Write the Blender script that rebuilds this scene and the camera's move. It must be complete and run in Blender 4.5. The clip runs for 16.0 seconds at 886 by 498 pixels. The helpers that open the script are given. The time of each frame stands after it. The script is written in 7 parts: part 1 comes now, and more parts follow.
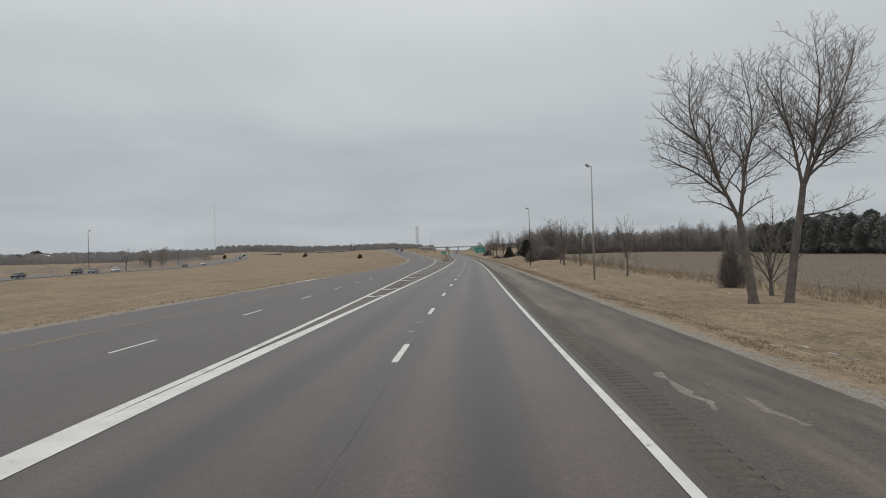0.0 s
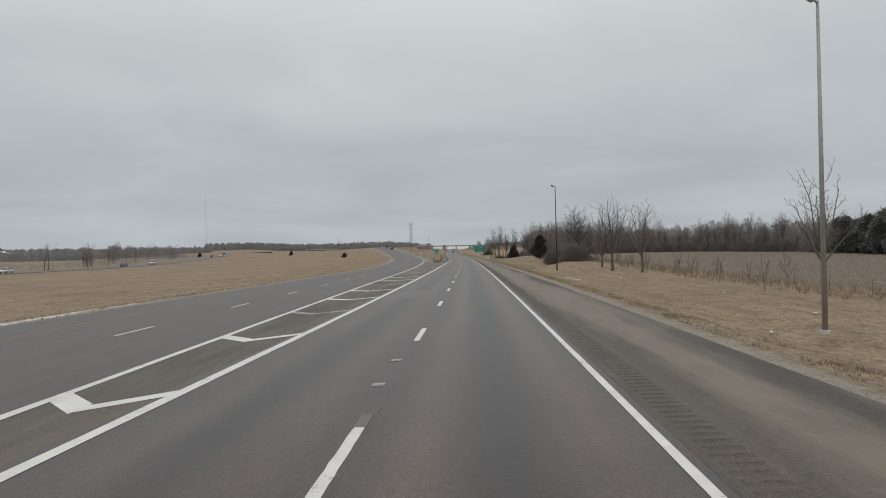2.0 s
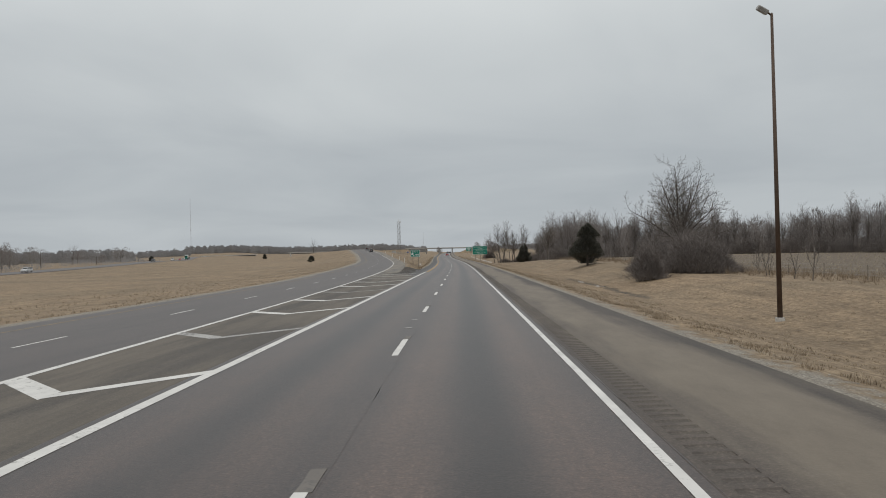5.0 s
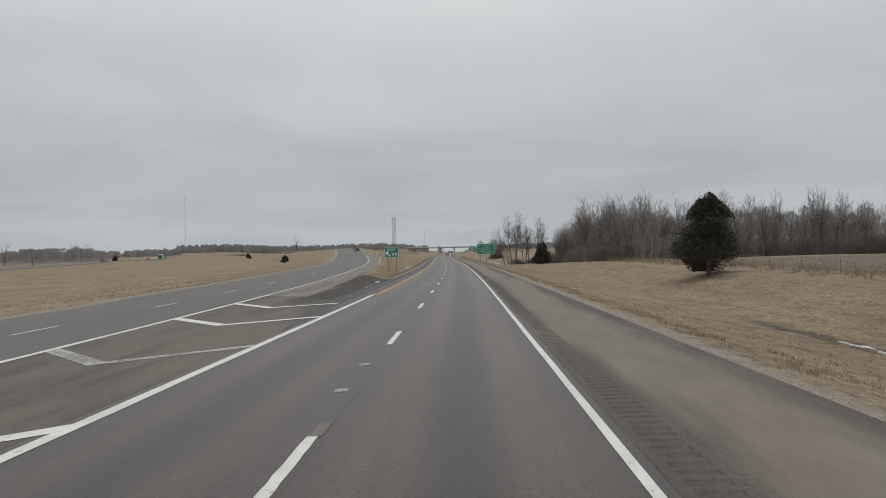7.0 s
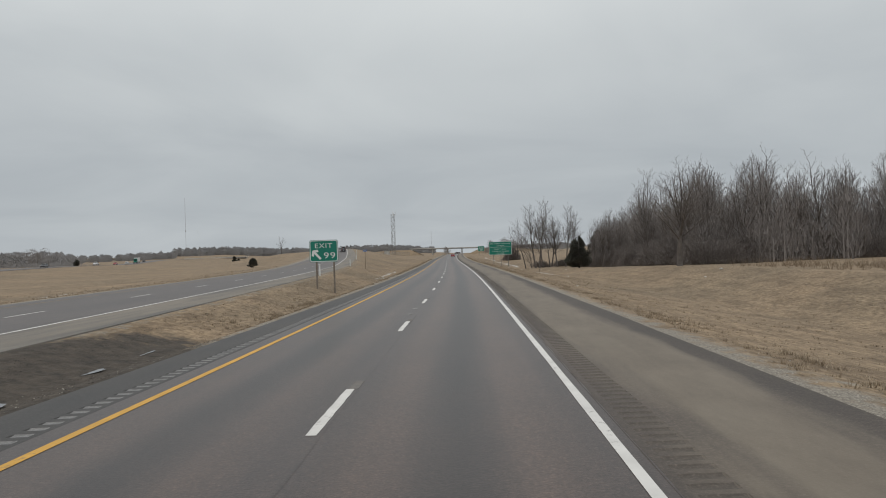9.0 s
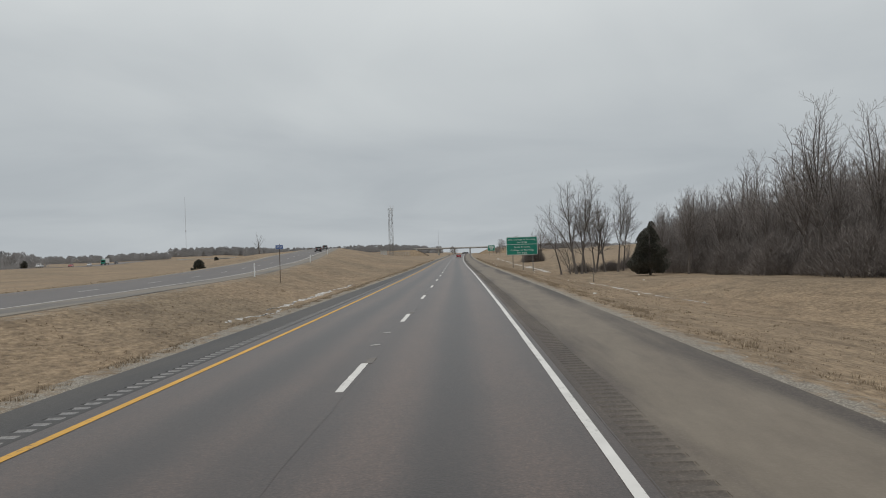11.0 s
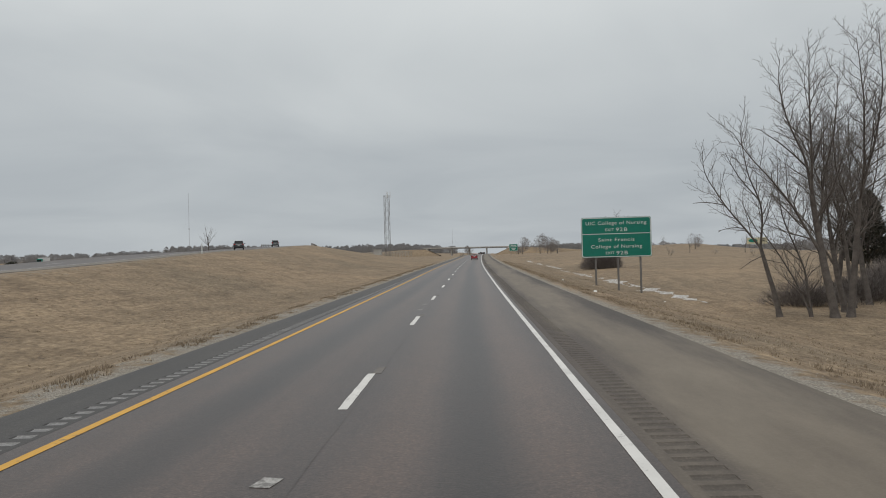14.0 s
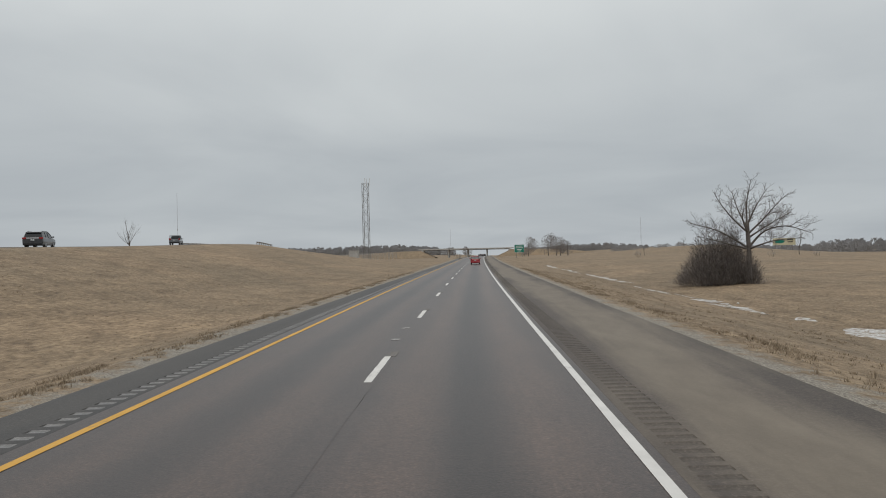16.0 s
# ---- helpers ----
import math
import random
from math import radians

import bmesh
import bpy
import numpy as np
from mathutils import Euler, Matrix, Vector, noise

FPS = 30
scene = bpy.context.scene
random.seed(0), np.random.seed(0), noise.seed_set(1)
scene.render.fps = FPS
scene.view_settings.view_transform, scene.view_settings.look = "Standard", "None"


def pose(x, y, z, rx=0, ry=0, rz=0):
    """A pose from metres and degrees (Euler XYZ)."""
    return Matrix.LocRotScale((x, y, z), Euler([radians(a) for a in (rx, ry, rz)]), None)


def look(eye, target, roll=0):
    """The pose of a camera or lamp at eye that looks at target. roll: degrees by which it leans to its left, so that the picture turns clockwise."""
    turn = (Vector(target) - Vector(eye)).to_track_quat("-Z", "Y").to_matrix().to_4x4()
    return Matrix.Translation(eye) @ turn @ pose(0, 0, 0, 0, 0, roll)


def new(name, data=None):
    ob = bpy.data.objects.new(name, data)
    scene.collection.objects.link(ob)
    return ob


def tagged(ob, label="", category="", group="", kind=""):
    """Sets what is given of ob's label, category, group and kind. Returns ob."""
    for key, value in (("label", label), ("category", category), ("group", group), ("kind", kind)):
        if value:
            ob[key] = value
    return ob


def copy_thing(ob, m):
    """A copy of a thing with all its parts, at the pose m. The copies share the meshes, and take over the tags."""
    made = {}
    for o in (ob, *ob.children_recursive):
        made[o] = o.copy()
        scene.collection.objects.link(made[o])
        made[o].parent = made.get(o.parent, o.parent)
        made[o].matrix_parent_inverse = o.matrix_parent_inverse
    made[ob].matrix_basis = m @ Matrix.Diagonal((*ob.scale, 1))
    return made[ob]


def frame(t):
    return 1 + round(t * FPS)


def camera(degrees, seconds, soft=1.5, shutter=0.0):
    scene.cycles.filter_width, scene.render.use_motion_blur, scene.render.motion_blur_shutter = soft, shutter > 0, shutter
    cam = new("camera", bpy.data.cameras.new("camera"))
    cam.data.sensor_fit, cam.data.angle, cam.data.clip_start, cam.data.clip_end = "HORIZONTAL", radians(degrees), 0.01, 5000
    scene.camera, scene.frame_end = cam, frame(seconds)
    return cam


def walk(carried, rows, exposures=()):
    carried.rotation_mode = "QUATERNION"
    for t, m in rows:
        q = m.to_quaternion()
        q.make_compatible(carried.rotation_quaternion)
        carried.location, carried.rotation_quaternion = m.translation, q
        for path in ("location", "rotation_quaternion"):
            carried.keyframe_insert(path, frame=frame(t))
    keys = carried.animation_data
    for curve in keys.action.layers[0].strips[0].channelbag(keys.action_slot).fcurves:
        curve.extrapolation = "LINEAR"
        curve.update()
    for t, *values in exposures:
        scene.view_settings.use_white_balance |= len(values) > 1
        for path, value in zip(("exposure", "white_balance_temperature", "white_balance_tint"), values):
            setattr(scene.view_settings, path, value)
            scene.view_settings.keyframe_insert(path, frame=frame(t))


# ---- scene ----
# Camera and its way: driving along the right-hand lane of a motorway.
cam = camera(65.1, 16.0, soft=1.0)
WAY = [  # seconds, x, y, z, yaw, pitch, roll
    (0.0, 1.70, -0.22, 2.26, 2.27, 0.09, 1.68), (0.5, 1.64, 13.91, 2.15, 2.25, -0.04, 1.64),
    (1.0, 1.65, 28.16, 2.03, 2.21, 0.09, 1.59), (1.5, 1.68, 42.73, 1.91, 2.19, -0.04, 1.55),
    (2.0, 1.74, 57.38, 1.78, 2.15, 0.02, 1.35), (2.5, 1.77, 71.94, 1.65, 2.12, 0.00, 1.45),
    (3.0, 1.81, 86.49, 1.54, 2.08, -0.02, 1.38), (3.5, 1.87, 101.09, 1.43, 1.99, -0.07, 1.41),
    (4.0, 1.97, 115.72, 1.33, 1.87, 0.05, 1.55), (6.5, 1.97, 189.46, 0.91, 2.06, 0.31, 1.30),
    (7.0, 1.90, 204.04, 0.84, 2.16, 0.24, 1.38), (7.5, 1.79, 218.46, 0.75, 2.30, 0.26, 1.55),
    (8.0, 1.69, 232.87, 0.67, 2.51, 0.43, 1.64), (8.5, 1.56, 247.38, 0.58, 2.67, 0.33, 1.60),
    (9.0, 1.38, 261.95, 0.50, 2.85, 0.37, 1.82), (11.5, -0.20, 334.71, 0.31, 3.72, 0.41, 1.76),
    (12.0, -0.72, 349.31, 0.30, 3.96, 0.31, 1.69), (12.5, -1.29, 363.82, 0.29, 4.26, 0.37, 1.75),
    (13.0, -1.95, 378.14, 0.27, 4.51, 0.47, 1.69), (13.5, -2.60, 392.41, 0.27, 4.76, 0.52, 1.64),
    (14.0, -3.27, 406.85, 0.27, 4.79, 0.47, 1.56), (14.5, -3.93, 421.45, 0.27, 4.75, 0.51, 1.50),
    (15.0, -4.59, 436.21, 0.28, 4.84, 0.68, 1.58), (15.5, -5.24, 451.07, 0.30, 4.76, 0.62, 1.57),
    (16.0, -5.91, 465.76, 0.35, 4.70, 0.62, 1.52)]
walk(cam, [(t, pose(x, y, z, 90 + pitch, roll, yaw)) for t, x, y, z, yaw, pitch, roll in WAY])

# ---- light: an overcast winter sky ----
SKY_HIGH = (1.55, 1.60, 1.62)
world = bpy.data.worlds.new("overcast")
scene.world = world
world.use_nodes = True
wn, wl = world.node_tree.nodes, world.node_tree.links
wn.clear()


def wnode(kind, **values):
    n = wn.new(kind)
    for k, v in values.items():
        n.inputs[int(k[1:])].default_value = v
    return n


coord = wn.new("ShaderNodeTexCoord")
split = wn.new("ShaderNodeSeparateXYZ")
wl.new(coord.outputs["Generated"], split.inputs[0])


def wmath(op, a, b=None, clamp=False):
    n = wn.new("ShaderNodeMath")
    n.operation, n.use_clamp = op, clamp
    for i, v in enumerate((a, b)):
        if v is None:
            continue
        if isinstance(v, (int, float)):
            n.inputs[i].default_value = v
        else:
            wl.new(v, n.inputs[i])
    return n.outputs[0]


height = wmath("MAXIMUM", split.outputs[2], 0.0)
lift = wmath("ADD", height, 0.16)
flat = wn.new("ShaderNodeCombineXYZ")
wl.new(wmath("DIVIDE", split.outputs[0], lift), flat.inputs[0])
wl.new(wmath("DIVIDE", split.outputs[1], lift), flat.inputs[1])
cloud = wn.new("ShaderNodeTexNoise")
cloud.inputs["Scale"].default_value, cloud.inputs["Detail"].default_value, cloud.inputs["Roughness"].default_value = 0.75, 6, 0.5
cloud.inputs["Distortion"].default_value = 0.5
wl.new(flat.outputs[0], cloud.inputs["Vector"])
ramp = wn.new("ShaderNodeValToRGB")
ramp.color_ramp.elements[0].position, ramp.color_ramp.elements[0].color = 0.32, (0.897, 0.904, 0.915, 1)
ramp.color_ramp.elements[1].position, ramp.color_ramp.elements[1].color = 0.66, (1.075, 1.07, 1.06, 1)
wl.new(cloud.outputs[0], ramp.inputs[0])
grade = wn.new("ShaderNodeValToRGB")
grade.color_ramp.interpolation = "EASE"
for e, (at, c) in zip([grade.color_ramp.elements[0], grade.color_ramp.elements[1], grade.color_ramp.elements.new(0.10),
                       grade.color_ramp.elements.new(0.24), grade.color_ramp.elements.new(0.38)],
                      [(0.0, (0.46, 0.495, 0.522)), (1.0, SKY_HIGH), (0.10, (0.450, 0.485, 0.510)), (0.24, (0.560, 0.593, 0.607)), (0.38, (0.66, 0.692, 0.700))]):
    e.position, e.color = at, (*c, 1)
wl.new(height, grade.inputs[0])
both = wn.new("ShaderNodeMixRGB")
both.blend_type, both.inputs[0].default_value = "MULTIPLY", 1
wl.new(grade.outputs[0], both.inputs[1])
wl.new(ramp.outputs[0], both.inputs[2])
nishita = wn.new("ShaderNodeTexSky")
nishita.sky_type, nishita.sun_disc = "NISHITA", False
nishita.sun_elevation, nishita.sun_rotation = radians(75), radians(210)
veil = wn.new("ShaderNodeBackground")
veil.inputs[1].default_value = 1.0
wl.new(both.outputs[0], veil.inputs[0])
clear = wn.new("ShaderNodeBackground")
clear.inputs[1].default_value = 0.05
wl.new(nishita.outputs[0], clear.inputs[0])
thick = wn.new("ShaderNodeMixShader")
thick.inputs[0].default_value = 0.96
wl.new(clear.outputs[0], thick.inputs[1])
wl.new(veil.outputs[0], thick.inputs[2])
wl.new(thick.outputs[0], wn.new("ShaderNodeOutputWorld").inputs[0])

sun = new("sun", bpy.data.lights.new("sun", "SUN"))
sun.data.energy, sun.data.angle, sun.data.color = 0.85, radians(40), (1.0, 0.97, 0.93)
sun.matrix_world = look((-8, -14, 60), (0, 0, 0))


# ---- materials ----
def mat(name, rough=0.8, metal=0.0):
    m = bpy.data.materials.new(name)
    m.use_nodes = True
    b = m.node_tree.nodes["Principled BSDF"]
    b.inputs["Roughness"].default_value, b.inputs["Metallic"].default_value = rough, metal
    return m, m.node_tree.nodes, m.node_tree.links, b


def noise_tex(n, l, vec, scale, detail=4, rough=0.55):
    t = n.new("ShaderNodeTexNoise")
    t.inputs["Scale"].default_value, t.inputs["Detail"].default_value, t.inputs["Roughness"].default_value = scale, detail, rough
    if vec is not None:
        l.new(vec, t.inputs["Vector"])
    return t.outputs[0]


def ramp_of(n, l, fac, stops):
    r = n.new("ShaderNodeValToRGB")
    while len(r.color_ramp.elements) < len(stops):
        r.color_ramp.elements.new(0.5)
    for e, (p, c) in zip(r.color_ramp.elements, stops):
        e.position, e.color = p, (*(c if isinstance(c, tuple) else (c, c, c)), 1)
    l.new(fac, r.inputs[0])
    return r.outputs[0]


def mix(n, l, mode, fac, a, b):
    m = n.new("ShaderNodeMixRGB")
    m.blend_type = mode
    for i, v in enumerate((fac, a, b)):
        if isinstance(v, (int, float)):
            m.inputs[i].default_value = v if i == 0 else (v, v, v, 1)
        elif isinstance(v, tuple):
            m.inputs[i].default_value = (*v, 1)
        else:
            l.new(v, m.inputs[i])
    return m.outputs[0]


def scaled(n, l, vec, sx, sy, sz=1.0):
    m = n.new("ShaderNodeMapping")
    m.inputs["Scale"].default_value = (sx, sy, sz)
    l.new(vec, m.inputs["Vector"])
    return m.outputs[0]


def bump(n, l, b, fac, strength, distance):
    k = n.new("ShaderNodeBump")
    k.inputs["Strength"].default_value, k.inputs["Distance"].default_value = strength, distance
    l.new(fac, k.inputs["Height"])
    l.new(k.outputs[0], b.inputs["Normal"])


def plain(name, color, rough=0.6, metal=0.0, vary=0.12, scale=3.0, grain=0.0):
    """A surface of one paint or stuff, with uneven tone at two scales."""
    m, n, l, b = mat(name, rough, metal)
    obj = n.new("ShaderNodeTexCoord").outputs["Object"]
    coarse = ramp_of(n, l, noise_tex(n, l, obj, scale), [(0.3, 1 - vary), (0.7, 1 + vary)])
    fine = ramp_of(n, l, noise_tex(n, l, obj, scale * 14, 2), [(0.3, 1 - vary * 0.6), (0.7, 1 + vary * 0.6)])
    l.new(mix(n, l, "MULTIPLY", 1, mix(n, l, "MULTIPLY", 1, color, coarse), fine), b.inputs["Base Color"])
    if grain:
        bump(n, l, b, noise_tex(n, l, obj, scale * 14, 3), 0.5, grain)
    return m


def calc(n, l, op, a, b=None, c=None):
    """One step of arithmetic; c True clamps the result to 0..1."""
    k = n.new("ShaderNodeMath")
    k.operation, k.use_clamp = op, c is True
    for i, v in enumerate((a, b, None if c is True else c)):
        if isinstance(v, (int, float)):
            k.inputs[i].default_value = v
        elif v is not None:
            l.new(v, k.inputs[i])
    return k.outputs[0]


def asphalt(name, dark, light, tint, bands=(), stain=0.0, speck=0.7, rough=0.40, dusty=None, muddy=None):
    """Worn asphalt. Its UV is metres across and along the road; bands: (metres across, half width, factor) of the wheel tracks."""
    m, n, l, b = mat(name, rough)
    uv = n.new("ShaderNodeUVMap").outputs[0]
    grit = noise_tex(n, l, uv, 26, 4, 0.7)
    col = ramp_of(n, l, grit, [(0.32, tuple(dark * c for c in tint)), (0.52, tuple((dark + light) / 2 * c for c in tint)), (0.75, tuple(light * (1 + speck) * c for c in tint))])
    col = mix(n, l, "MULTIPLY", 1, col, ramp_of(n, l, noise_tex(n, l, uv, 9, 3, 0.65), [(0.32, 0.74), (0.7, 1.26)]))
    col = mix(n, l, "MULTIPLY", 1, col, ramp_of(n, l, noise_tex(n, l, scaled(n, l, uv, 1.0, 0.45), 1.4, 4, 0.6), [(0.3, (0.87, 0.88, 0.9)), (0.7, (1.13, 1.11, 1.08))]))
    streak = noise_tex(n, l, scaled(n, l, uv, 1.6, 0.035), 1.0, 5, 0.6)
    col = mix(n, l, "MULTIPLY", 1, col, ramp_of(n, l, streak, [(0.3, 0.82), (0.7, 1.16)]))
    patch = noise_tex(n, l, scaled(n, l, uv, 0.35, 0.06), 1.0, 4)
    col = mix(n, l, "MULTIPLY", 1, col, ramp_of(n, l, patch, [(0.35, 0.9), (0.65, 1.09)]))
    part_uv = n.new("ShaderNodeSeparateXYZ")
    l.new(uv, part_uv.inputs[0])
    warp = n.new("ShaderNodeMath")
    warp.operation = "MULTIPLY_ADD"
    l.new(noise_tex(n, l, scaled(n, l, uv, 0.2, 0.05), 1.0, 3), warp.inputs[0])
    warp.inputs[1].default_value = 0.5
    l.new(part_uv.outputs[0], warp.inputs[2])
    for centre, half, factor in bands:
        away = n.new("ShaderNodeMath")
        away.operation = "SUBTRACT"
        l.new(warp.outputs[0], away.inputs[0])
        away.inputs[1].default_value = centre + 0.25
        span = n.new("ShaderNodeMath")
        span.operation = "ABSOLUTE"
        l.new(away.outputs[0], span.inputs[0])
        col = mix(n, l, "MULTIPLY", 1, col, ramp_of(n, l, span.outputs[0], [(half * 0.25, factor), (min(half * 1.3, 1.0), 1.0)]))
    if stain:
        dust = noise_tex(n, l, scaled(n, l, uv, 0.5, 0.05), 1.0, 5, 0.65)
        if dusty:
            near = calc(n, l, "ABSOLUTE", calc(n, l, "SUBTRACT", warp.outputs[0], dusty[0] + 0.25))
            share = calc(n, l, "SUBTRACT", 1.0, calc(n, l, "DIVIDE", near, dusty[1]), True)
            fresh = calc(n, l, "DIVIDE", calc(n, l, "SUBTRACT", part_uv.outputs[1], dusty[2]), 70.0, True)
            share = calc(n, l, "MULTIPLY", share, calc(n, l, "MULTIPLY_ADD", fresh, 0.24, 0.06))
            dust = calc(n, l, "ADD", share, calc(n, l, "MULTIPLY", dust, 0.78))
        col = mix(n, l, "MIX", ramp_of(n, l, dust, [(0.40, 0.06 * stain), (0.55, stain)]), col, ramp_of(n, l, noise_tex(n, l, scaled(n, l, uv, 1.0, 0.3), 1.3, 7, 0.72), [(0.3, (0.128, 0.106, 0.079)), (0.5, (0.172, 0.1445, 0.108)), (0.72, (0.212, 0.182, 0.138))]))
    if muddy:
        y0, u0, u1 = muddy
        blot = noise_tex(n, l, scaled(n, l, uv, 1.0, 0.4), 0.9, 6, 0.72)
        along = calc(n, l, "DIVIDE", calc(n, l, "SUBTRACT", calc(n, l, "MULTIPLY_ADD", blot, 16.0, part_uv.outputs[1]), y0 + 8), 5.0, True)
        side = calc(n, l, "MULTIPLY_ADD", blot, 1.8, part_uv.outputs[0])
        left = calc(n, l, "DIVIDE", calc(n, l, "SUBTRACT", side, u0 + 0.9), 0.35, True)
        right = calc(n, l, "DIVIDE", calc(n, l, "SUBTRACT", u1 + 0.9, side), 0.35, True)
        where = calc(n, l, "MULTIPLY", calc(n, l, "MULTIPLY", along, left), right)
        soil = ramp_of(n, l, noise_tex(n, l, uv, 3.5, 6, 0.75), [(0.3, (0.010, 0.0085, 0.007)), (0.7, (0.05, 0.041, 0.033))])
        col = mix(n, l, "MIX", where, col, soil)
    l.new(col, b.inputs["Base Color"])
    bump(n, l, b, grit, 0.45, 0.008)
    return m


ROAD_TINT = (1.17, 0.85, 0.725)
M_ROAD = asphalt("worn_asphalt", 0.025, 0.056, ROAD_TINT, ((0.95, 0.5, (1.58, 1.49, 1.38)), (2.85, 0.5, (1.58, 1.49, 1.38)), (1.9, 0.5, 0.56), (-0.95, 0.5, (1.32, 1.25, 1.17)), (-2.75, 0.5, (1.32, 1.25, 1.17)), (-1.85, 0.5, 0.60)))
M_SHOULDER = asphalt("dusty_shoulder", 0.046, 0.082, (1.04, 0.84, 0.70), ((4.15, 0.5, 0.92), (6.8, 0.6, 0.72)), 0.72, rough=0.72, dusty=(5.5, 1.15, 8.0))
M_SHOULDER_EXIT = asphalt("pale_dusty_shoulder", 0.06, 0.11, (1.0, 0.9, 0.78), (), 0.8, rough=0.6)
M_SHOULDER_LEFT = asphalt("dark_shoulder", 0.020, 0.044, (1.0, 0.95, 0.93), (), 0.08, rough=0.62)
M_GORE = asphalt("gore_asphalt", 0.038, 0.075, (1.0, 0.86, 0.72), (), 0.42, rough=0.75, muddy=(239.0, -7.9, -5.3))
M_EXIT = asphalt("exit_asphalt", 0.032, 0.066, (1.14, 0.88, 0.775), (), 0.0, rough=0.48)
# Milled hollows: their shade put into a slightly darker asphalt, with little dust.
M_GROOVE = asphalt("rumble_groove_shade", 0.042, 0.076, (1.05, 0.88, 0.76), (), 0.16, rough=0.85)
M_SMEAR = asphalt("pale_dust_smear", 0.13, 0.2, (1.03, 0.92, 0.82), (), 0.3, rough=0.85)
M_CRACK = asphalt("seam_crack", 0.024, 0.045, ROAD_TINT)
M_PATCH = asphalt("pale_asphalt_patch", 0.040, 0.080, (1.15, 0.89, 0.77))
M_GROOVE_PALE = asphalt("rumble_dust", 0.10, 0.18, (1.0, 0.97, 0.94))


def paint(name, color, wear=0.59):
    m, n, l, b = mat(name, 0.7)
    obj = n.new("ShaderNodeTexCoord").outputs["Object"]
    worn = mix(n, l, "MULTIPLY", 1, noise_tex(n, l, obj, 7, 6, 0.72), ramp_of(n, l, noise_tex(n, l, obj, 0.6, 2), [(0.3, 0.85), (0.7, 1.12)]))
    tone = ramp_of(n, l, noise_tex(n, l, obj, 1.7, 4), [(0.3, tuple(c * 0.82 for c in color)), (0.7, color)])
    l.new(mix(n, l, "MIX", ramp_of(n, l, worn, [(wear, 0.0), (wear + 0.14, 0.8)]), tone, (0.09, 0.085, 0.08)), b.inputs["Base Color"])
    return m


M_WHITE = paint("white_road_paint", (0.62, 0.61, 0.58))
M_YELLOW = paint("yellow_road_paint", (0.58, 0.32, 0.05))
M_FADED = paint("faded_yellow_paint", (0.36, 0.27, 0.13), 0.46)
M_GHOST = paint("ground_off_paint", (0.15, 0.135, 0.12), 0.47)
M_OLD = paint("old_road_paint", (0.40, 0.39, 0.37), 0.42)


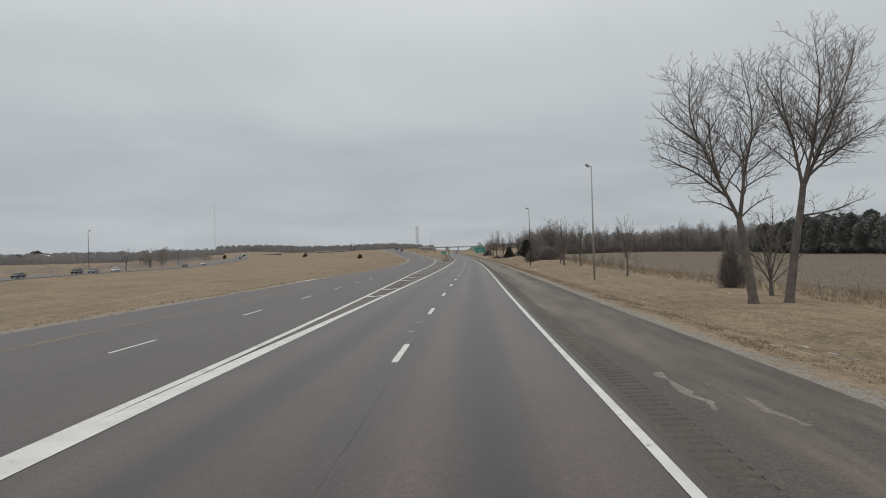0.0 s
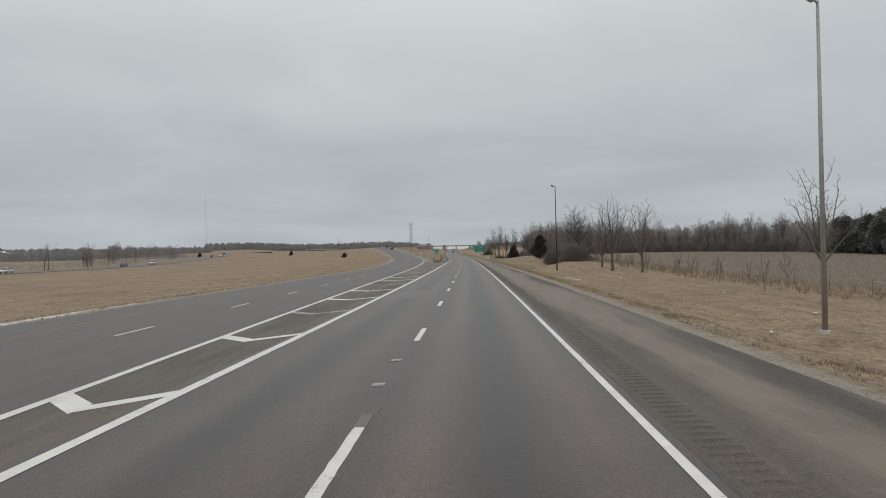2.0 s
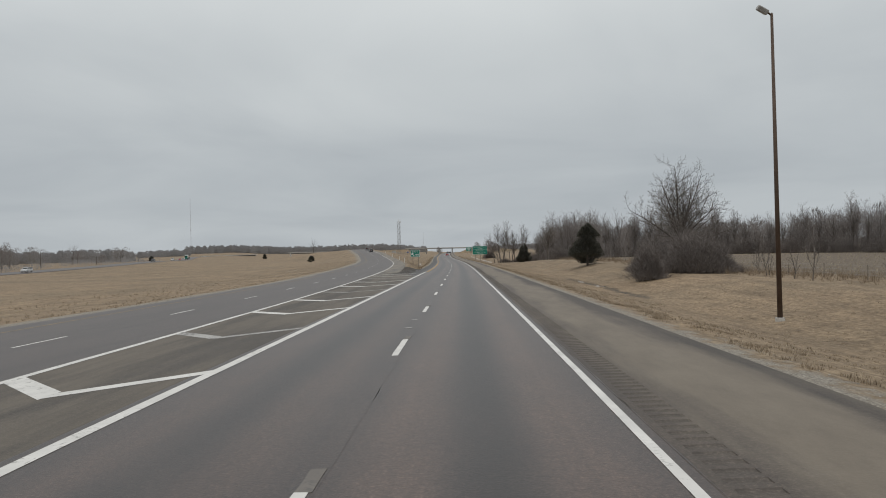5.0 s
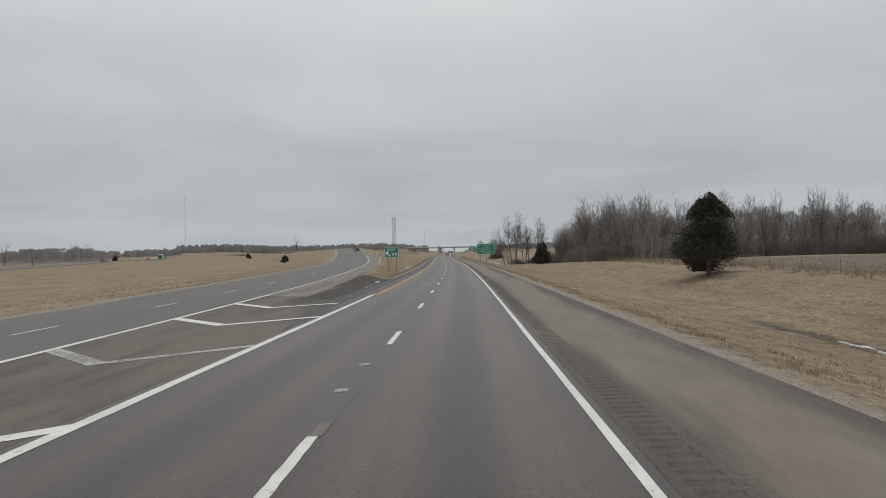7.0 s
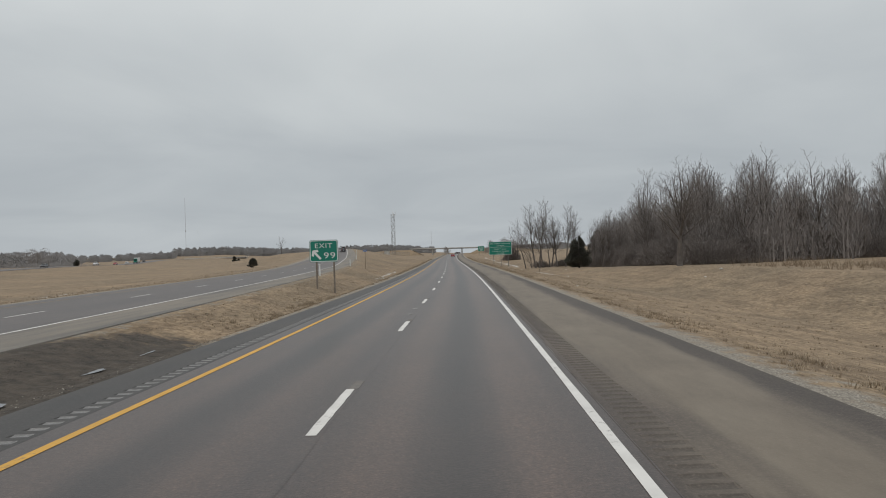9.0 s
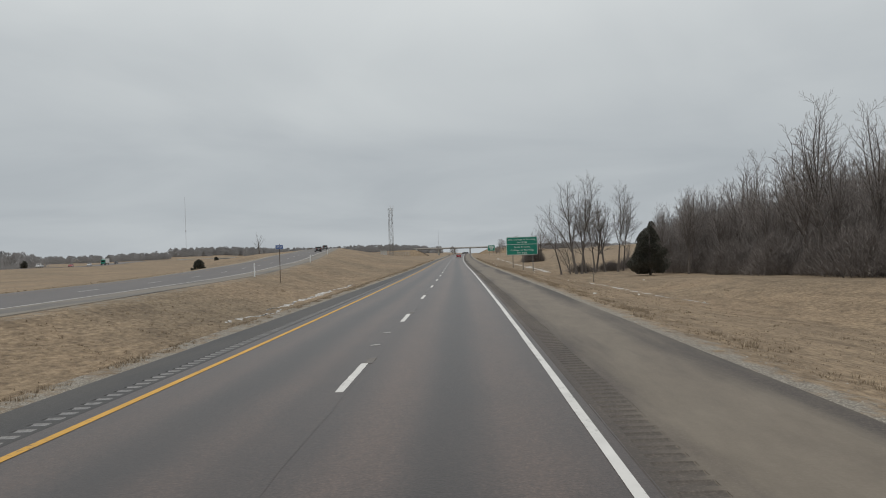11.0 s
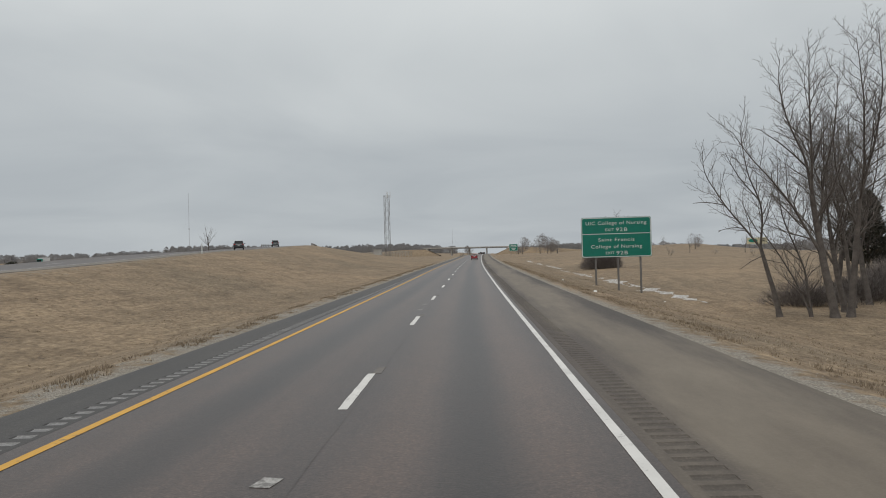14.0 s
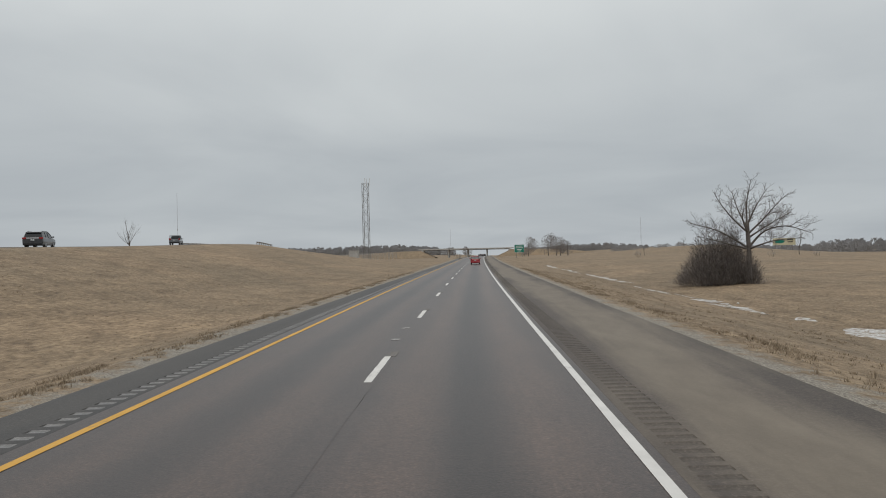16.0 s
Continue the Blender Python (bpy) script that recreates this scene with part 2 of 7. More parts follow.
def grass_ground():
    m, n, l, b = mat("winter_grass", 0.95)
    obj = n.new("ShaderNodeTexCoord").outputs["Object"]
    blades = noise_tex(n, l, scaled(n, l, obj, 1, 0.45), 5.5, 6, 0.75)
    clump = noise_tex(n, l, scaled(n, l, obj, 1, 0.5), 0.8, 4, 0.62)
    field = noise_tex(n, l, obj, 0.055, 4)
    mown = noise_tex(n, l, scaled(n, l, obj, 0.9, 0.045), 1.0, 4, 0.6)
    col = ramp_of(n, l, blades, [(0.28, (0.066, 0.049, 0.033)), (0.46, (0.190, 0.145, 0.098)), (0.66, (0.315, 0.250, 0.174)), (0.85, (0.44, 0.358, 0.257))])
    col = mix(n, l, "MULTIPLY", 1, col, ramp_of(n, l, clump, [(0.28, (0.64, 0.61, 0.58)), (0.5, (0.98, 0.97, 0.96)), (0.75, (1.18, 1.17, 1.14))]))
    col = mix(n, l, "MULTIPLY", 1, col, ramp_of(n, l, field, [(0.3, (0.80, 0.80, 0.77)), (0.7, (1.12, 1.07, 1.0))]))

    col = mix(n, l, "MULTIPLY", 1, col, ramp_of(n, l, mown, [(0.32, (0.88, 0.865, 0.845)), (0.66, (1.12, 1.11, 1.09))]))

    def share(name):
        a = n.new("ShaderNodeAttribute")
        a.attribute_name = name
        return a.outputs["Fac"]

    def edged(name, size=0.9):
        wob = n.new("ShaderNodeMath")
        wob.operation = "MULTIPLY_ADD"
        l.new(noise_tex(n, l, obj, size, 5, 0.7), wob.inputs[0])
        wob.inputs[1].default_value = 0.9
        l.new(share(name), wob.inputs[2])
        return ramp_of(n, l, wob.outputs[0], [(0.82, 0.0), (0.98, 1.0)])

    stones = n.new("ShaderNodeTexVoronoi")
    stones.inputs["Scale"].default_value = 38
    l.new(obj, stones.inputs["Vector"])
    gravel = ramp_of(n, l, stones.outputs["Color"], [(0.2, (0.145, 0.13, 0.107)), (0.6, (0.235, 0.213, 0.177)), (0.9, (0.34, 0.312, 0.266))])
    col = mix(n, l, "MIX", edged("gravel", 1.6), col, gravel)
    soil = ramp_of(n, l, noise_tex(n, l, obj, 3.0, 6, 0.75), [(0.32, (0.045, 0.034, 0.024)), (0.48, (0.10, 0.077, 0.055)), (0.62, (0.225, 0.18, 0.125)), (0.78, (0.40, 0.34, 0.245))])
    rows = n.new("ShaderNodeTexWave")
    rows.inputs["Scale"].default_value, rows.inputs["Distortion"].default_value, rows.inputs["Detail"].default_value = 0.42, 1.5, 2
    l.new(scaled(n, l, obj, 1, 0.25), rows.inputs["Vector"])
    soil = mix(n, l, "MULTIPLY", 1, soil, ramp_of(n, l, rows.outputs["Fac"], [(0.2, 0.72), (0.8, 1.2)]))
    col = mix(n, l, "MIX", edged("field", 0.4), col, soil)
    mud = ramp_of(n, l, noise_tex(n, l, obj, 2.2, 5, 0.7), [(0.3, (0.022, 0.018, 0.014)), (0.7, (0.085, 0.069, 0.053))])
    col = mix(n, l, "MIX", edged("mud", 0.7), col, mud)
    l.new(col, b.inputs["Base Color"])
    relief = mix(n, l, "ADD", 1, mix(n, l, "MULTIPLY", 1, blades, 0.35), noise_tex(n, l, scaled(n, l, obj, 1, 0.7), 1.6, 5, 0.6))
    bump(n, l, b, relief, 0.75, 0.2)
    return m


M_GRASS = grass_ground()


def blade_mat(name, stops):
    m, n, l, b = mat(name, 0.9)
    isl = n.new("ShaderNodeNewGeometry").outputs["Random Per Island"]
    l.new(ramp_of(n, l, isl, stops), b.inputs["Base Color"])
    return m


M_BLADE = blade_mat("dry_grass_blades", [(0.0, (0.17, 0.128, 0.086)), (0.4, (0.275, 0.213, 0.146)), (0.8, (0.375, 0.302, 0.215)), (1.0, (0.47, 0.395, 0.295))])
M_WEED = blade_mat("brown_weeds", [(0.0, (0.14, 0.10, 0.065)), (0.6, (0.24, 0.18, 0.12)), (1.0, (0.36, 0.28, 0.2))])
M_STALK = blade_mat("corn_stubble", [(0.0, (0.2, 0.16, 0.11)), (0.6, (0.36, 0.30, 0.21)), (1.0, (0.52, 0.46, 0.35))])
M_STONE = blade_mat("roadside_stones", [(0.0, (0.13, 0.12, 0.10)), (0.6, (0.23, 0.21, 0.18)), (1.0, (0.36, 0.335, 0.295))])
M_CLOD = blade_mat("wet_mud_clods", [(0.0, (0.02, 0.016, 0.013)), (0.6, (0.055, 0.045, 0.036)), (1.0, (0.12, 0.10, 0.08))])
M_BARK = plain("grey_bark", (0.125, 0.108, 0.096), 0.92, 0, 0.3, 2.0, 0.02)
M_TWIG = blade_mat("bare_twigs", [(0.0, (0.10, 0.086, 0.077)), (0.5, (0.15, 0.13, 0.116)), (1.0, (0.21, 0.182, 0.162))])
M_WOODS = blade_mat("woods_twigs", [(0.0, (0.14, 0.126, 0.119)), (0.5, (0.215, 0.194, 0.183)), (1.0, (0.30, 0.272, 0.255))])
# Distance haze put into the base colour: twigs paler and greyer than near ones.
M_HAZED_WOOD = blade_mat("hazed_far_woods", [(0.0, (0.25, 0.245, 0.247)), (0.5, (0.295, 0.288, 0.288)), (1.0, (0.34, 0.33, 0.326))])
M_NEEDLE = blade_mat("cedar_needles", [(0.0, (0.045, 0.046, 0.038)), (0.5, (0.078, 0.079, 0.063)), (0.9, (0.092, 0.088, 0.069)), (1.0, (0.11, 0.096, 0.072))])
M_PINE = blade_mat("pine_needles", [(0.0, (0.14, 0.142, 0.135)), (0.6, (0.175, 0.178, 0.167)), (1.0, (0.21, 0.208, 0.19))])
M_BRUSH = blade_mat("brush_twigs", [(0.0, (0.095, 0.083, 0.076)), (0.5, (0.16, 0.139, 0.127)), (1.0, (0.24, 0.211, 0.192))])
M_GALV = plain("galvanised_steel", (0.34, 0.33, 0.315), 0.7, 0.25, 0.14, 1.5)
M_BROWNSTEEL = plain("weathered_brown_steel", (0.10, 0.068, 0.05), 0.75, 0.3, 0.2, 1.5)
M_POST = plain("grey_sign_post", (0.20, 0.19, 0.18), 0.7, 0.3, 0.15, 2.0)
M_GREEN = plain("green_sign_sheeting", (0.004, 0.19, 0.135), 0.45, 0, 0.06, 1.2)
M_LETTER = plain("white_sign_sheeting", (0.72, 0.74, 0.73), 0.45, 0, 0.04)
M_BLUE = plain("blue_sign_sheeting", (0.02, 0.085, 0.30), 0.45, 0, 0.06)
M_ALU = plain("bare_sign_back", (0.42, 0.42, 0.42), 0.5, 0.5)


def thin_snow():
    m, n, l, b = mat("old_melting_snow", 0.65)
    obj = n.new("ShaderNodeTexCoord").outputs["Object"]
    clean = ramp_of(n, l, noise_tex(n, l, obj, 1.3, 5, 0.6), [(0.3, (0.36, 0.355, 0.345)), (0.65, (0.60, 0.60, 0.595))])
    blades = ramp_of(n, l, noise_tex(n, l, obj, 3.0, 7, 0.8), [(0.47, 0.0), (0.55, 0.95)])
    l.new(mix(n, l, "MIX", blades, clean, (0.20, 0.155, 0.10)), b.inputs["Base Color"])
    bump(n, l, b, noise_tex(n, l, obj, 9, 4), 0.6, 0.02)
    return m


M_SNOW = thin_snow()
M_PUDDLE = plain("melt_water", (0.10, 0.10, 0.10), 0.06, 0, 0.2, 1.0)
M_CONCRETE = plain("bridge_concrete", (0.46, 0.44, 0.41), 0.9, 0, 0.16, 0.4, 0.01)
M_GIRDER = plain("dark_bridge_girder", (0.10, 0.09, 0.085), 0.8, 0.2, 0.15, 0.4)
M_RUBBER = plain("tyre_rubber", (0.02, 0.02, 0.02), 0.85, 0, 0.2)
M_RIM = plain("wheel_rim_alloy", (0.35, 0.35, 0.36), 0.35, 0.8, 0.1)
M_GLASS, _n, _l, _b = mat("dark_car_glass", 0.05)
_b.inputs["Base Color"].default_value = (0.012, 0.014, 0.016, 1)
M_TRIM = plain("black_plastic_trim", (0.022, 0.022, 0.023), 0.6, 0, 0.15)
M_LAMPRED = plain("red_tail_lamp", (0.28, 0.012, 0.012), 0.25)
M_CLEAR = plain("clear_lamp_glass", (0.65, 0.66, 0.66), 0.2)
M_WOOD = plain("grey_weathered_wood", (0.20, 0.17, 0.14), 0.9, 0, 0.25, 3.0)
M_WHITEMETAL = plain("white_sheet_metal", (0.70, 0.70, 0.69), 0.5, 0, 0.06, 0.3)
M_CREAM = plain("cream_board", (0.58, 0.53, 0.36), 0.6, 0, 0.1, 0.4)
M_LITTER = plain("pale_litter", (0.6, 0.59, 0.55), 0.7)


def car_paint(name, color, metal=0.35):
    m, n, l, b = mat(name, 0.32, metal)
    obj = n.new("ShaderNodeTexCoord").outputs["Object"]
    dust = noise_tex(n, l, obj, 2.0, 5)
    l.new(mix(n, l, "MIX", ramp_of(n, l, dust, [(0.45, 0.0), (0.75, 0.25)]), color, (0.16, 0.145, 0.125)), b.inputs["Base Color"])
    b.inputs["Coat Weight"].default_value = 0.6
    return m


# ---- the lie of the land ----
def curve(pairs):
    """A smooth function through a few (y, value) pairs."""
    ys, vs = np.array([p[0] for p in pairs], float), np.array([p[1] for p in pairs], float)
    slope = np.gradient(vs, ys)

    def f(y):
        y = np.clip(y, ys[0], ys[-1])
        i = np.clip(np.searchsorted(ys, y) - 1, 0, len(ys) - 2)
        h = ys[i + 1] - ys[i]
        u = (y - ys[i]) / h
        return ((1 + 2 * u) * (1 - u) ** 2 * vs[i] + u * (1 - u) ** 2 * h * slope[i] + u * u * (3 - 2 * u) * vs[i + 1] + u * u * (u - 1) * h * slope[i + 1])
    return f


road_x = curve([(-120, 0.0), (-30, 0.0), (30, 0.02), (90, 0.36), (150, 0.33), (210, -0.12), (270, -0.80), (330, -2.24), (390, -4.51), (450, -7.14), (510, -9.59), (570, -11.57),
                (630, -13.3), (690, -14.8), (750, -16.05), (810, -16.97), (930, -18.5), (1050, -20.4), (1170, -22.5), (1700, -30), (4600, -60)])
road_z = curve([(-120, 0.96), (-30, 0.24), (90, -0.72), (150, -1.12), (210, -1.45), (270, -1.76), (330, -1.93), (390, -1.98), (450, -1.95), (510, -1.70), (570, -1.42), (630, -1.07), (690, -0.57), (750, -0.25), (810, -0.10), (930, -0.24), (1050, -0.16), (1170, -0.16), (1500, -0.10), (4600, 0.00)])
exit_x = curve([(-120, -3.95), (0, -4.05), (15, -4.15), (31, -4.5), (66, -5.5), (90, -6.2), (114, -6.8), (150, -7.5), (200, -8.9), (240, -10.45), (270, -12.1), (300, -14.5),
                (330, -17.6), (360, -21.15), (390, -25.1), (420, -29.75), (450, -34.55), (490, -41.7), (540, -51.1), (600, -62.6), (680, -79.5), (760, -98), (900, -132), (4600, -150)])
exit_rise = curve([(-120, -0.08), (0, -0.08), (100, -0.13), (150, -0.155), (200, -0.17), (240, 0.0), (270, 0.20), (300, 0.42), (330, 0.56), (360, 0.68), (390, 0.88), (420, 1.42), (450, 2.02),
                   (490, 3.12), (540, 4.0), (600, 5.2), (640, 5.6), (680, 5.0), (760, 3.4), (900, 1.0), (4600, 0)])
far_x = curve([(-120, -100), (100, -112), (240, -127), (400, -150), (620, -205), (900, -300), (1300, -420), (4600, -800)])
far_z = curve([(-120, -2.6), (100, -2.5), (184, -1.9), (240, -2.0), (330, -2.3), (430, -1.4), (560, -0.1), (720, 0.0), (900, 2.4), (1300, 3.2), (4600, 4)])
ditch_at = curve([(-120, 16.5), (250, 16.5), (350, 19), (420, 20), (520, 19.5), (700, 18), (4600, 18)])
ditch_z = curve([(-120, -1.75), (100, -1.75), (180, -1.4), (240, -1.3), (330, -1.4), (400, -2.1), (470, -2.5), (500, -2.0), (560, -1.7), (700, -1.6), (4600, -1.5)])
shelf_z = curve([(-120, -1.7), (100, -1.6), (165, -0.95), (200, -0.3), (230, -0.3), (266, 0.25), (344, 0.1), (380, -0.7), (420, -1.9), (460, -2.4), (500, -1.6), (540, -1.2), (700, -1.0), (4600, -1)])
exit_wide = curve([(-120, 11.9), (90, 11.9), (145, 10.6), (220, 9.7), (300, 10.0), (4600, 10.2)])
TILT = 0.02          # the carriageway leans to its left
EDGE_R, EDGE_L = 6.95, -5.45


def pave_z(x, y):
    return road_z(y) + TILT * (x - road_x(y))


def exit_z(x, y):
    """The surface of the exit road."""
    return road_z(y) + exit_rise(y) + np.where(y < 250, TILT, 0.01) * (x - exit_x(y))


def gore_z(x, y):
    """The paved wedge between motorway and exit road."""
    a, b = road_x(y) - 3.94 - 1.51 * np.clip((y - 228) / 8, 0, 1), exit_x(y)
    t = np.clip((x - a) / np.minimum(b - a, -0.01), 0, 1)
    return pave_z(np.maximum(a, x), y) * (1 - t) + exit_z(b, y) * t if b < a else pave_z(x, y)


def exit_side_z(x, y):
    """The shoulder of the exit road: part of the wedge at first, of the exit road further on."""
    w = np.clip((y - 246) / 30, 0, 1)
    return gore_z(x, y) * (1 - w) + exit_z(x, y) * w


def cross_section(y):
    """(x, z, bumpiness, gravel) from far left to far right at y along the road."""
    xc, zc, ex, ox, oz = float(road_x(y)), float(road_z(y)), float(exit_x(y)), float(far_x(y)), float(far_z(y))
    el, er = ex - float(exit_wide(y)), ex + 2.7
    zl, zr_ = float(exit_z(el, y)), float(exit_side_z(er, y))
    ml, mr = xc + EDGE_L, xc + EDGE_R
    zml, zmr = float(pave_z(ml, y)), float(pave_z(mr, y))
    gone = min(max((y - 760) / 100, 0), 1)       # beyond the crest the exit road is no more
    zl, zr_ = zl * (1 - gone) + (zc - 1) * gone, zr_ * (1 - gone) + (zc - 1) * gone
    pts = [(-3600, oz + 4, 1, 0), (-1200, oz + 1.2, 1, 0), (ox - 220, oz + 0.2, 1, 0), (ox - 60, oz - 0.3, 1, 0), (ox - 14, oz - 0.5, 0.6, 0), (ox - 8, oz - 0.12, 0, 0), (ox + 8, oz - 0.12, 0, 0),
           (ox + 16, oz - 0.7, 0.6, 0)]
    mid, wide = (ox + el) / 2, (el - ox)
    dip = 1.2 * min(max((y - 400) / 80, 0), 1)
    low, crest = min(oz, zl), min(max((y - 560) / 60, 0), 1) * (1 - gone)
    pts += [(ox + 0.28 * wide, low * 0.8 + oz * 0.2 - 0.9, 1, 0), (mid, low - 1.2 - 0.6 * dip, 1, 0), (el - 0.18 * wide, (low * 0.9 + zl * 0.1 - 0.9 - dip) * (1 - crest) + (zl - 1.4) * crest, 1, 0),
            (el - 5, zl - 0.45, 0.8, 0), (el - 1.3, zl - 0.07, 0.3, 0.5), (el, zl - 0.03, 0, 0.7), (el + 0.2, zl - 0.2, 0, 0)]
    if y < 256:
        x0, x1 = ex - 0.5, ml + 0.2
        if x0 > x1 - 0.1:
            x0 = x1 - 0.1
        for k in range(8):
            x = x0 + (x1 - x0) * k / 7
            pts.append((x, min(float(pave_z(x, y)), float(gore_z(x, y))) - 0.2, 0, 0.3))
    else:
        gap = ml - er
        toe = min(0.62 * gap, 30)
        zt = zml - 0.75 * min(1, (y - 256) / 90)
        u = min(toe / max(gap, 0.1), 0.62)
        pts += [(er - 0.2, zr_ - 0.2, 0, 0), (er, zr_ - 0.03, 0, 0.4), (er + min(1.2, 0.12 * gap), zr_ - 0.08, 0.2, 0.35), (er + 0.28 * gap, zr_ + (zt - zr_) * 0.36, 0.8, 0),
                (er + 0.55 * gap, zr_ + (zt - zr_) * 0.80, 1, 0), (ml - min(5.0, 0.30 * gap), zt, 0.6, 0.0), (ml - min(1.1, 0.14 * gap), zml - 0.10, 0.15, 0.46), (ml + 0.2, zml - 0.2, 0, 0.6)]
    far = 1.6 * min(max((y - 600) / 400, 0), 1)
    rise = 9.0 * min(max((y - 1250) / 350, 0), 1)
    pts = [(x, z + rise * min(max((xc - 60 - x) / 80, 0), 1), r, g) for x, z, r, g in pts]
    sag = min(max((340 - y) / 80, 0), 1)      # the ploughed field lies low
    ridge = min(max((y - 650) / 350, 0), 1)   # a low ridge, with a hollow beyond it
    bowl = min(max((y - 590) / 110, 0), 1) * min(max((1010 - y) / 130, 0), 1)   # low ground in front of the ridge
    da, dz, sz = float(ditch_at(y)), zc + float(ditch_z(y)), zc + float(shelf_z(y))
    pts += [(mr - 0.2, zmr - 0.2, 0, 0.6), (mr, zmr - 0.03, 0, 0.62), (mr + 0.75, zmr - 0.09, 0.15, 0.40), (mr + 2.4, zmr - 0.32, 0.5, 0.0), (xc + da - 2.6, dz + 0.28, 1, 0), (xc + da, dz, 0.7, 0), (xc + da + 2.2, dz + 0.22, 0.8, 0),
            (xc + da + 8, sz, 1, 0), (xc + 40, sz + 0.1 - 0.15 * sag, 1, 0), (xc + 75, sz + 0.3 - 0.6 * sag - 0.9 * bowl, 1, 0), (xc + 130 + 50 * ridge, sz * 0.7 + 0.3 * zc + 0.2 + far + 3.0 * ridge - 1.1 * sag - 4.0 * bowl, 1, 0), (xc + 245, zc + 0.2 + 1.3 * far - 6.5 * ridge - 1.2 * sag - 2.0 * bowl, 1, 0), (xc + 320, zc + 0.3 + 1.6 * far - 9.0 * ridge - 1.3 * sag, 1, 0), (xc + 1200, zc + 1.0 + 2.0 * far - 7.0 * ridge, 1, 0), (xc + 3600, zc + 4, 1, 0)]
    return pts




def ground_z(x, y):
    pts = cross_section(y)
    xs = [p[0] for p in pts]
    z = np.interp(x, xs, [p[1] for p in pts])
    return float(z + lumps(x, y) * np.interp(x, xs, [p[2] for p in pts]))


def lumps(x, y):
    return 0.10 * noise.noise((x * 0.12, y * 0.09, 0.3)) + 0.045 * noise.noise((x * 0.5, y * 0.4, 4.1))


# ---- helpers for meshes ----
def mesh_ob(name, verts, faces, material, parent=None, label="", smooth=False, mats=None):
    me = bpy.data.meshes.new(name)
    me.from_pydata(verts, [], faces)
    for m in (mats or [material]):
        me.materials.append(m)
    if smooth:
        me.polygons.foreach_set("use_smooth", [True] * len(me.polygons))
    me.update()
    ob = new(name, me)
    ob.parent = parent
    if label:
        ob["label"] = label
    return ob


def part(name, bm, material, parent, label="", smooth=False):
    me = bpy.data.meshes.new(name)
    bm.to_mesh(me)
    bm.free()
    me.materials.append(material)
    if smooth:
        me.polygons.foreach_set("use_smooth", [True] * len(me.polygons))
    ob = new(name, me)
    ob.parent = parent
    if label:
        ob["label"] = label
    return ob


def thing(name, m, label, category, group=""):
    ob = new(name)
    ob.matrix_basis = m
    return tagged(ob, label, category, group)


def box(bm, x0, x1, y0, y1, z0, z1, bevel=0.0):
    r = bmesh.ops.create_cube(bm, size=1, matrix=Matrix.Translation(((x0 + x1) / 2, (y0 + y1) / 2, (z0 + z1) / 2)) @ Matrix.Diagonal((x1 - x0, y1 - y0, z1 - z0, 1)))
    if bevel:
        es = list({e for v in r["verts"] for e in v.link_edges})
        bmesh.ops.bevel(bm, geom=es, offset=bevel, segments=2, affect="EDGES", profile=0.5)
    return bm


def boxed(*a, **k):
    return box(bmesh.new(), *a, **k)


def rod(bm, a, b, r0, r1=None, sides=8):
    a, b = Vector(a), Vector(b)
    d = b - a
    m = Matrix.Translation((a + b) / 2) @ d.to_track_quat("Z", "Y").to_matrix().to_4x4()
    bmesh.ops.create_cone(bm, cap_ends=True, segments=sides, radius1=r0, radius2=r0 if r1 is None else r1, depth=d.length, matrix=m)
    return bm


def strip(name, y0, y1, left, right, material, parent, lift=0.0, step=4.0, surface=pave_z, across=1, thick=0.0, label="", ragged=0.0):
    """A band of road surface or paint along the road between two offsets, as a mesh with metres for its UV."""
    n = max(1, int(round((y1 - y0) / step)))
    verts, faces, uvs = [], [], []
    rows = n + 1
    for i in range(rows):
        y = y0 + (y1 - y0) * i / n
        a, b = left(y), right(y)
        wob = ragged * noise.noise((y * 1.9, a, 7.7)), ragged * noise.noise((y * 2.3, b, 1.7))
        a, b = a + wob[0], b + wob[1]
        for k in range(across + 1):
            x = a + (b - a) * k / across
            verts.append((x, y, float(surface(x, y)) + lift))
            uvs.append((x - float(road_x(y)), y))
    w = across + 1
    for i in range(n):
        for k in range(across):
            j = i * w + k
            faces.append((j, j + 1, j + w + 1, j + w))
    if thick:
        base = len(verts)
        for i in range(rows):
            for k in (0, across):
                v = verts[i * w + k]
                verts.append((v[0] + (-0.1 if k == 0 else 0.1), v[1], v[2] - thick))
                uvs.append(uvs[i * w + k])
        for i in range(n):
            a, b = i * w, (i + 1) * w
            faces.append((base + 2 * i, a, b, base + 2 * i + 2))
            faces.append((a + across, base + 2 * i + 1, base + 2 * i + 3, b + across))
    ob = mesh_ob(name, verts, faces, material, parent, label, smooth=not thick)
    layer = ob.data.uv_layers.new(name="UVMap")
    idx = np.empty(len(ob.data.loops), int)
    ob.data.loops.foreach_get("vertex_index", idx)
    layer.data.foreach_set("uv", np.array(uvs, float)[idx].ravel())
    return ob


def off(d):
    return lambda y: float(road_x(y)) + d


def exo(d):
    return lambda y: float(exit_x(y)) + d


